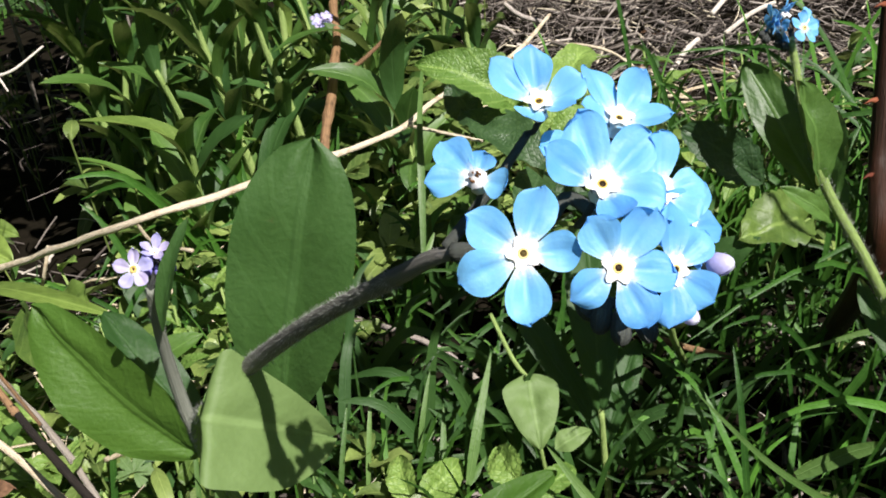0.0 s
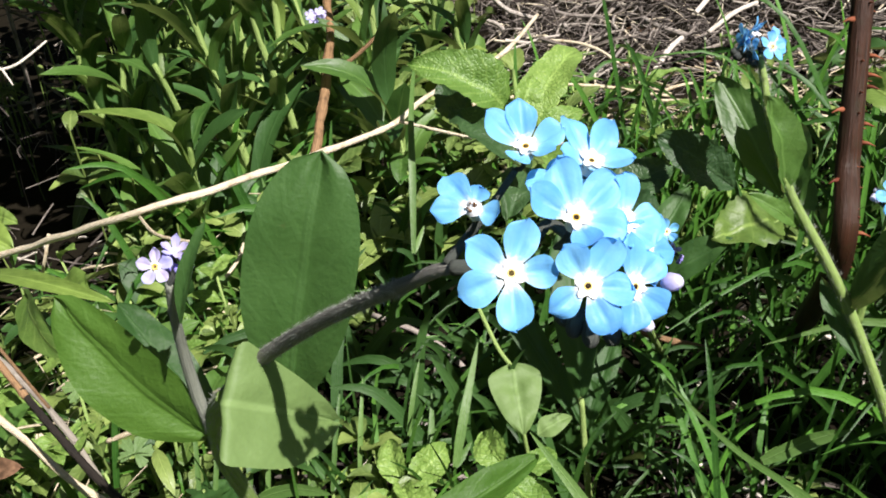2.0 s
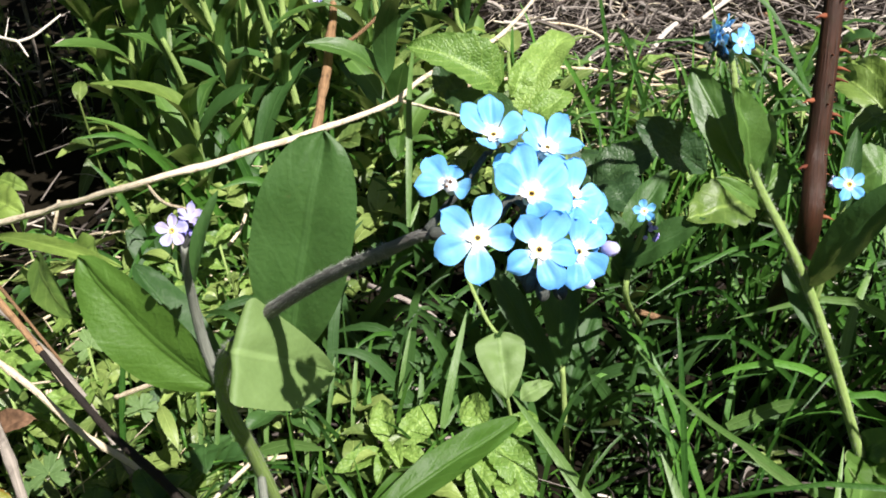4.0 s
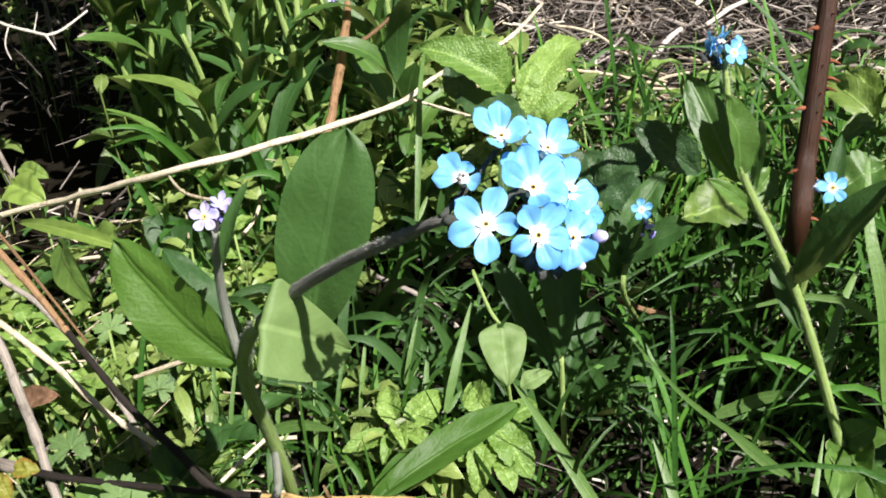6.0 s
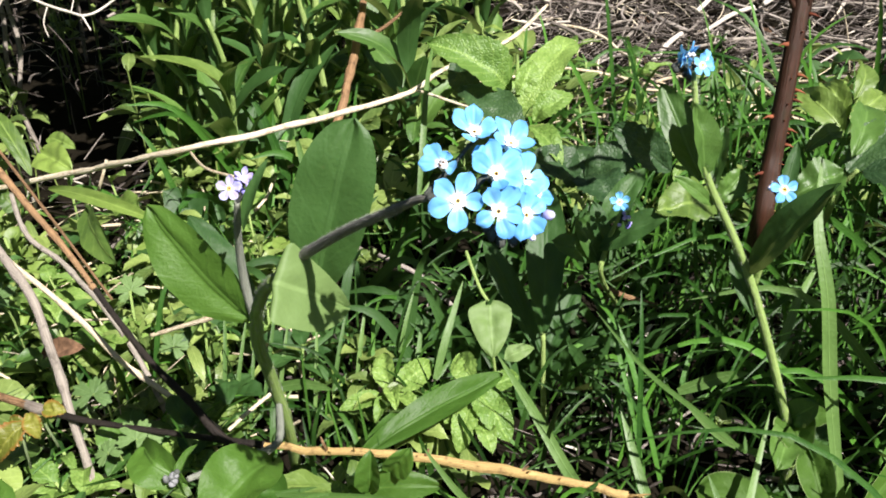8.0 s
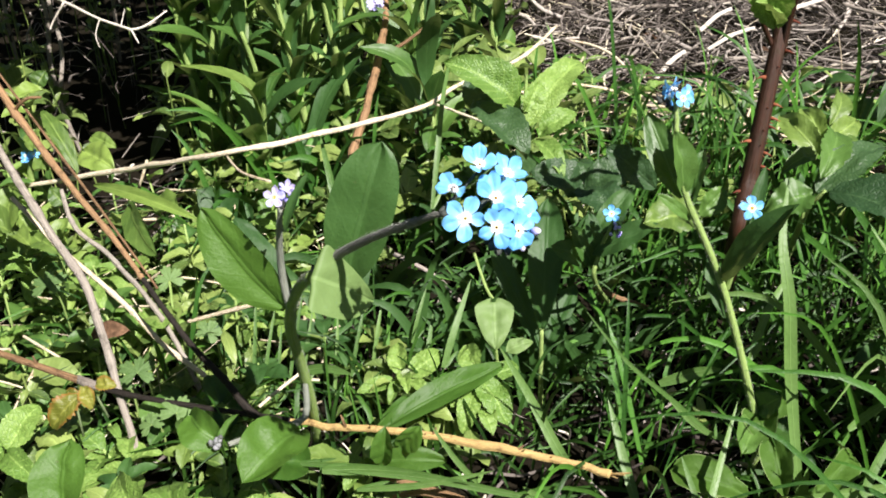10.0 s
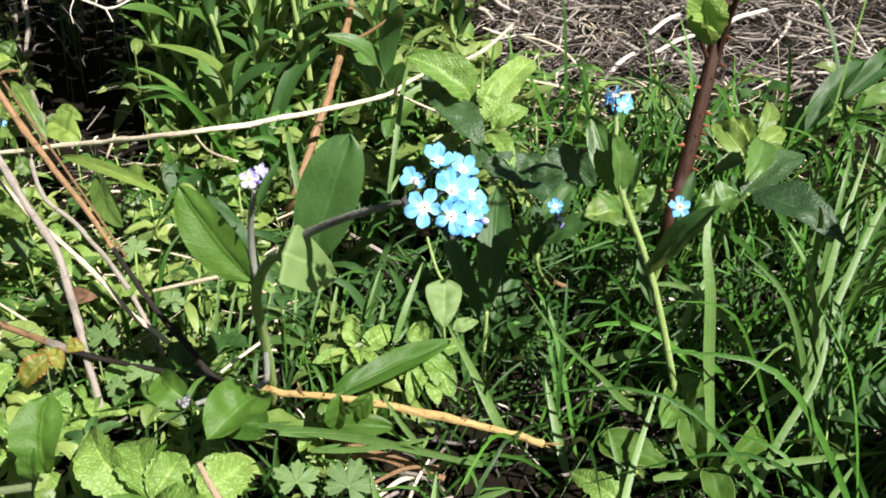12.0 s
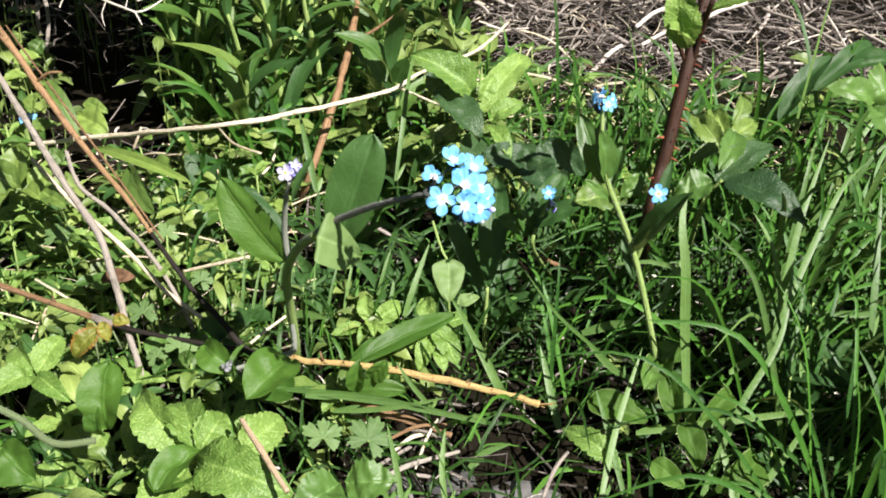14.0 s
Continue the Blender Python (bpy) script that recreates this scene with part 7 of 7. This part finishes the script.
stuff("straw_bits", scatter_sticks(260, (-0.3, 0.26), (0.15, 0.75), 0.018, 0.0006, 64, 0.03, lambda x, y: not dark_grass(x, y)), BLEACHED, "small bleached bits of straw", "litter")
stuff("low_grass", sward(2500, (0.08, 0.5), (0.22, 0.60), 0.030, 74, 0.0015, lambda x, y: not bare(x, y) and (x > 0.16 or dark_grass(x, y))), COVER_GRASS, "short grass close to the soil", "grass")
stuff("fallen_grass", lying_grass(1050, (0.10, 0.50), (0.16, 0.60), 0.085, 75, 0.0023, lambda x, y: not bare(x, y) and (x > 0.15 or dark_grass(x, y))), COVER_GRASS, "loose mat of fallen grass blades", "grass")
stuff("low_grass", sward(1100, (0.10, 0.62), (0.14, 0.60), 0.095, 24, 0.0019, lambda x, y: not bare(x, y) and not (x > 0.27 and y < 0.20) and (x > 0.16 or dark_grass(x, y))), COVER_GRASS, "dense low grass", "grass")
stuff("low_grass", scatter_grass(900, (-0.3, 0.2), (0.15, 0.9), 0.06, 25, 0.0024, keep=lambda x, y: leafy_zone(x, y) and not dark_grass(x, y)), COVER_GRASS, "thin low grass among the leaves", "grass")
def patchy(x, y):
    return thatchy(x, y) and 0.6 * noise.noise(Vector((x * 13, y * 13, 2.0))) + 0.9 * noise.noise(Vector((x * 48, y * 48, 5.0))) > -0.16 + 0.8 * max(0.0, x - 0.50)


stuff("thatch", scatter_sticks(32000, (0.05, 1.25), (0.62, 1.80), 0.032, 0.00045, 26, 0.05, patchy), THATCH, "matted dry grass stalks and thatch", "thatch")
stuff("thatch", scatter_sticks(2300, (0.2, 1.0), (0.68, 1.5), 0.042, 0.0010, 34, 0.06, patchy), STRAW_GREY, "thicker broken dead stalks on the thatch", "thatch")


def outer(x, y):
    """The rough growth all round, thinning out unevenly."""
    d = math.hypot(x - 0.05, y - 0.5)
    near = 0.60 if y > 0 else 0.75
    return near < d < 2.1 + 0.9 * noise.noise(Vector((x * 1.3, y * 1.3, 7.0))) and not hollow(x, y) * (d < 1.0) and not (thatchy(x, y)) and not (abs(x - 0.13) < 0.12 and -0.35 < y < 0.2)


def far_growth(x, y):
    """Thinner rough grass farther out."""
    d = math.hypot(x - 0.05, y - 0.5)
    return 1.3 < d < 3.9 + 1.6 * noise.noise(Vector((x * 0.8, y * 0.8, 4.0)))


stuff("rough_grass", scatter_grass(24000, (-2.4, 2.5), (-1.9, 2.9), 0.10, 61, 0.005, outer), COVER_GRASS, "rough grass all round", "grass")
stuff("rough_grass", scatter_grass(26000, (-4.9, 4.9), (-4.4, 4.9), 0.19, 76, 0.012, far_growth), COVER_GRASS, "rough grass farther out", "grass")
stuff("low_leaves", scatter_leaves(4200, (-2.2, 2.3), (-1.7, 2.7), 0.04, 0.05, 62, outer), COVER, "scattered weeds in the rough grass", "leaves")
stuff("straw_bits", scatter_sticks(210, (-0.2, 0.07), (0.34, 0.62), 0.042, 0.0006, 65, 0.05), STRAW, "pale dead stalks caught among the leaves", "litter")
stuff("litter", scatter_sticks(260, (0.12, 0.46), (0.16, 0.46), 0.03, 0.0006, 66, 0.02, lambda x, y: not dark_grass(x, y) or y < 0.36), THATCH, "dead grass stalks on dark soil", "litter")
stuff("straw_bits", scatter_sticks(1100, (0.2, 0.9), (0.68, 1.3), 0.024, 0.00045, 67, 0.045, patchy), STRAW, "small bleached bits of straw on the thatch", "litter")
stuff("straw_bits", scatter_sticks(200, (0.18, 0.52), (0.60, 0.74), 0.06, 0.0006, 68, 0.05), STRAW, "pale dead stalks before the thatch", "litter")
# white flecks: bits of straw, and sun glints on blades made as pale sticks
stuff("straw_bits", scatter_sticks(90, (0.13, 0.46), (0.20, 0.52), 0.009, 0.0006, 69, 0.03, lambda x, y: not dark_grass(x, y) or y < 0.36), BLEACHED, "small bleached bits in the grass, for straw and for leaf glints", "litter")
stuff("litter", scatter_sticks(420, (-0.5, 0.14), (0.12, 0.7), 0.05, 0.0008, 27, 0.02), THATCH, "scattered dry stalks on the soil", "litter")
stuff("litter", scatter_grass(60, (-0.45, -0.07), (0.80, 1.25), 0.10, 28, 0.0012), THATCH, "dead upright stalks in the dark hollow", "litter")
stuff("litter", scatter_sticks(300, (-0.42, -0.06), (0.62, 1.15), 0.030, 0.0006, 71, 0.14, hollow), THATCH, "broken twigs caught in the dark hollow", "litter")
stuff("low_leaves", scatter_leaves(290, (-0.45, -0.05), (0.60, 1.1), 0.020, 0.13, 72, hollow), COVER, "sparse small leaves in the dark hollow", "leaves")
stuff("dead_leaves", scatter_leaves(160, (-0.8, 1.0), (0.5, 1.6), 0.016, 0.012, 29, thatchy), DEAD_LEAF, "brown dead leaves on the ground", "leaves")


def stone(c, size, seed):
    g = Geo()
    g.ball((0, 0, 0), 1.0, 0.55, (0.1, 0.1, 1), 9, 14)
    g.v = [tuple(Vector(c) + Vector((p[0] * size[0], p[1] * size[1], p[2] * size[2])) * (1 + 0.22 * noise.noise(Vector(p) * 1.7 + Vector((seed, 0, 0))))) for p in g.v]
    single("stone", g, STONE, "grey stone half sunk in the soil", "stone", "stones")


def crumbs(count, xr, yr, seed):
    """Small clods and crumbs lying on the soil."""
    rr = random.Random(seed)
    g = Geo()
    for _ in range(count):
        x, y = rr.uniform(*xr), rr.uniform(*yr)
        r = 0.0012 + 0.0045 * rr.random() ** 3
        n0 = len(g.v)
        g.ball((x, y, height(x, y) + 0.2 * r), r, rr.uniform(0.5, 0.9), (rr.uniform(-0.5, 0.5), rr.uniform(-0.5, 0.5), 1), 4, 6)
        c = Vector((x, y, height(x, y)))
        g.v[n0:] = [tuple(c + (Vector(p) - c) * (1 + 0.5 * noise.noise(Vector(p) * 400))) for p in g.v[n0:]]
    return g


# crumbs share the soil colour that has the shade in it
stuff("soil_crumbs", crumbs(2600, (0.06, 0.42), (0.14, 0.56), 81), SOIL_SHADE, "crumbs of soil in the same near-black shade colour", "soil")
stone((0.1557, 0.2430, -0.0100), (0.016, 0.013, 0.012), 1)
stone((0.1950, 0.2329, -0.0100), (0.022, 0.012, 0.010), 2)
stone((0.1299, 0.2431, -0.0120), (0.012, 0.012, 0.009), 3)
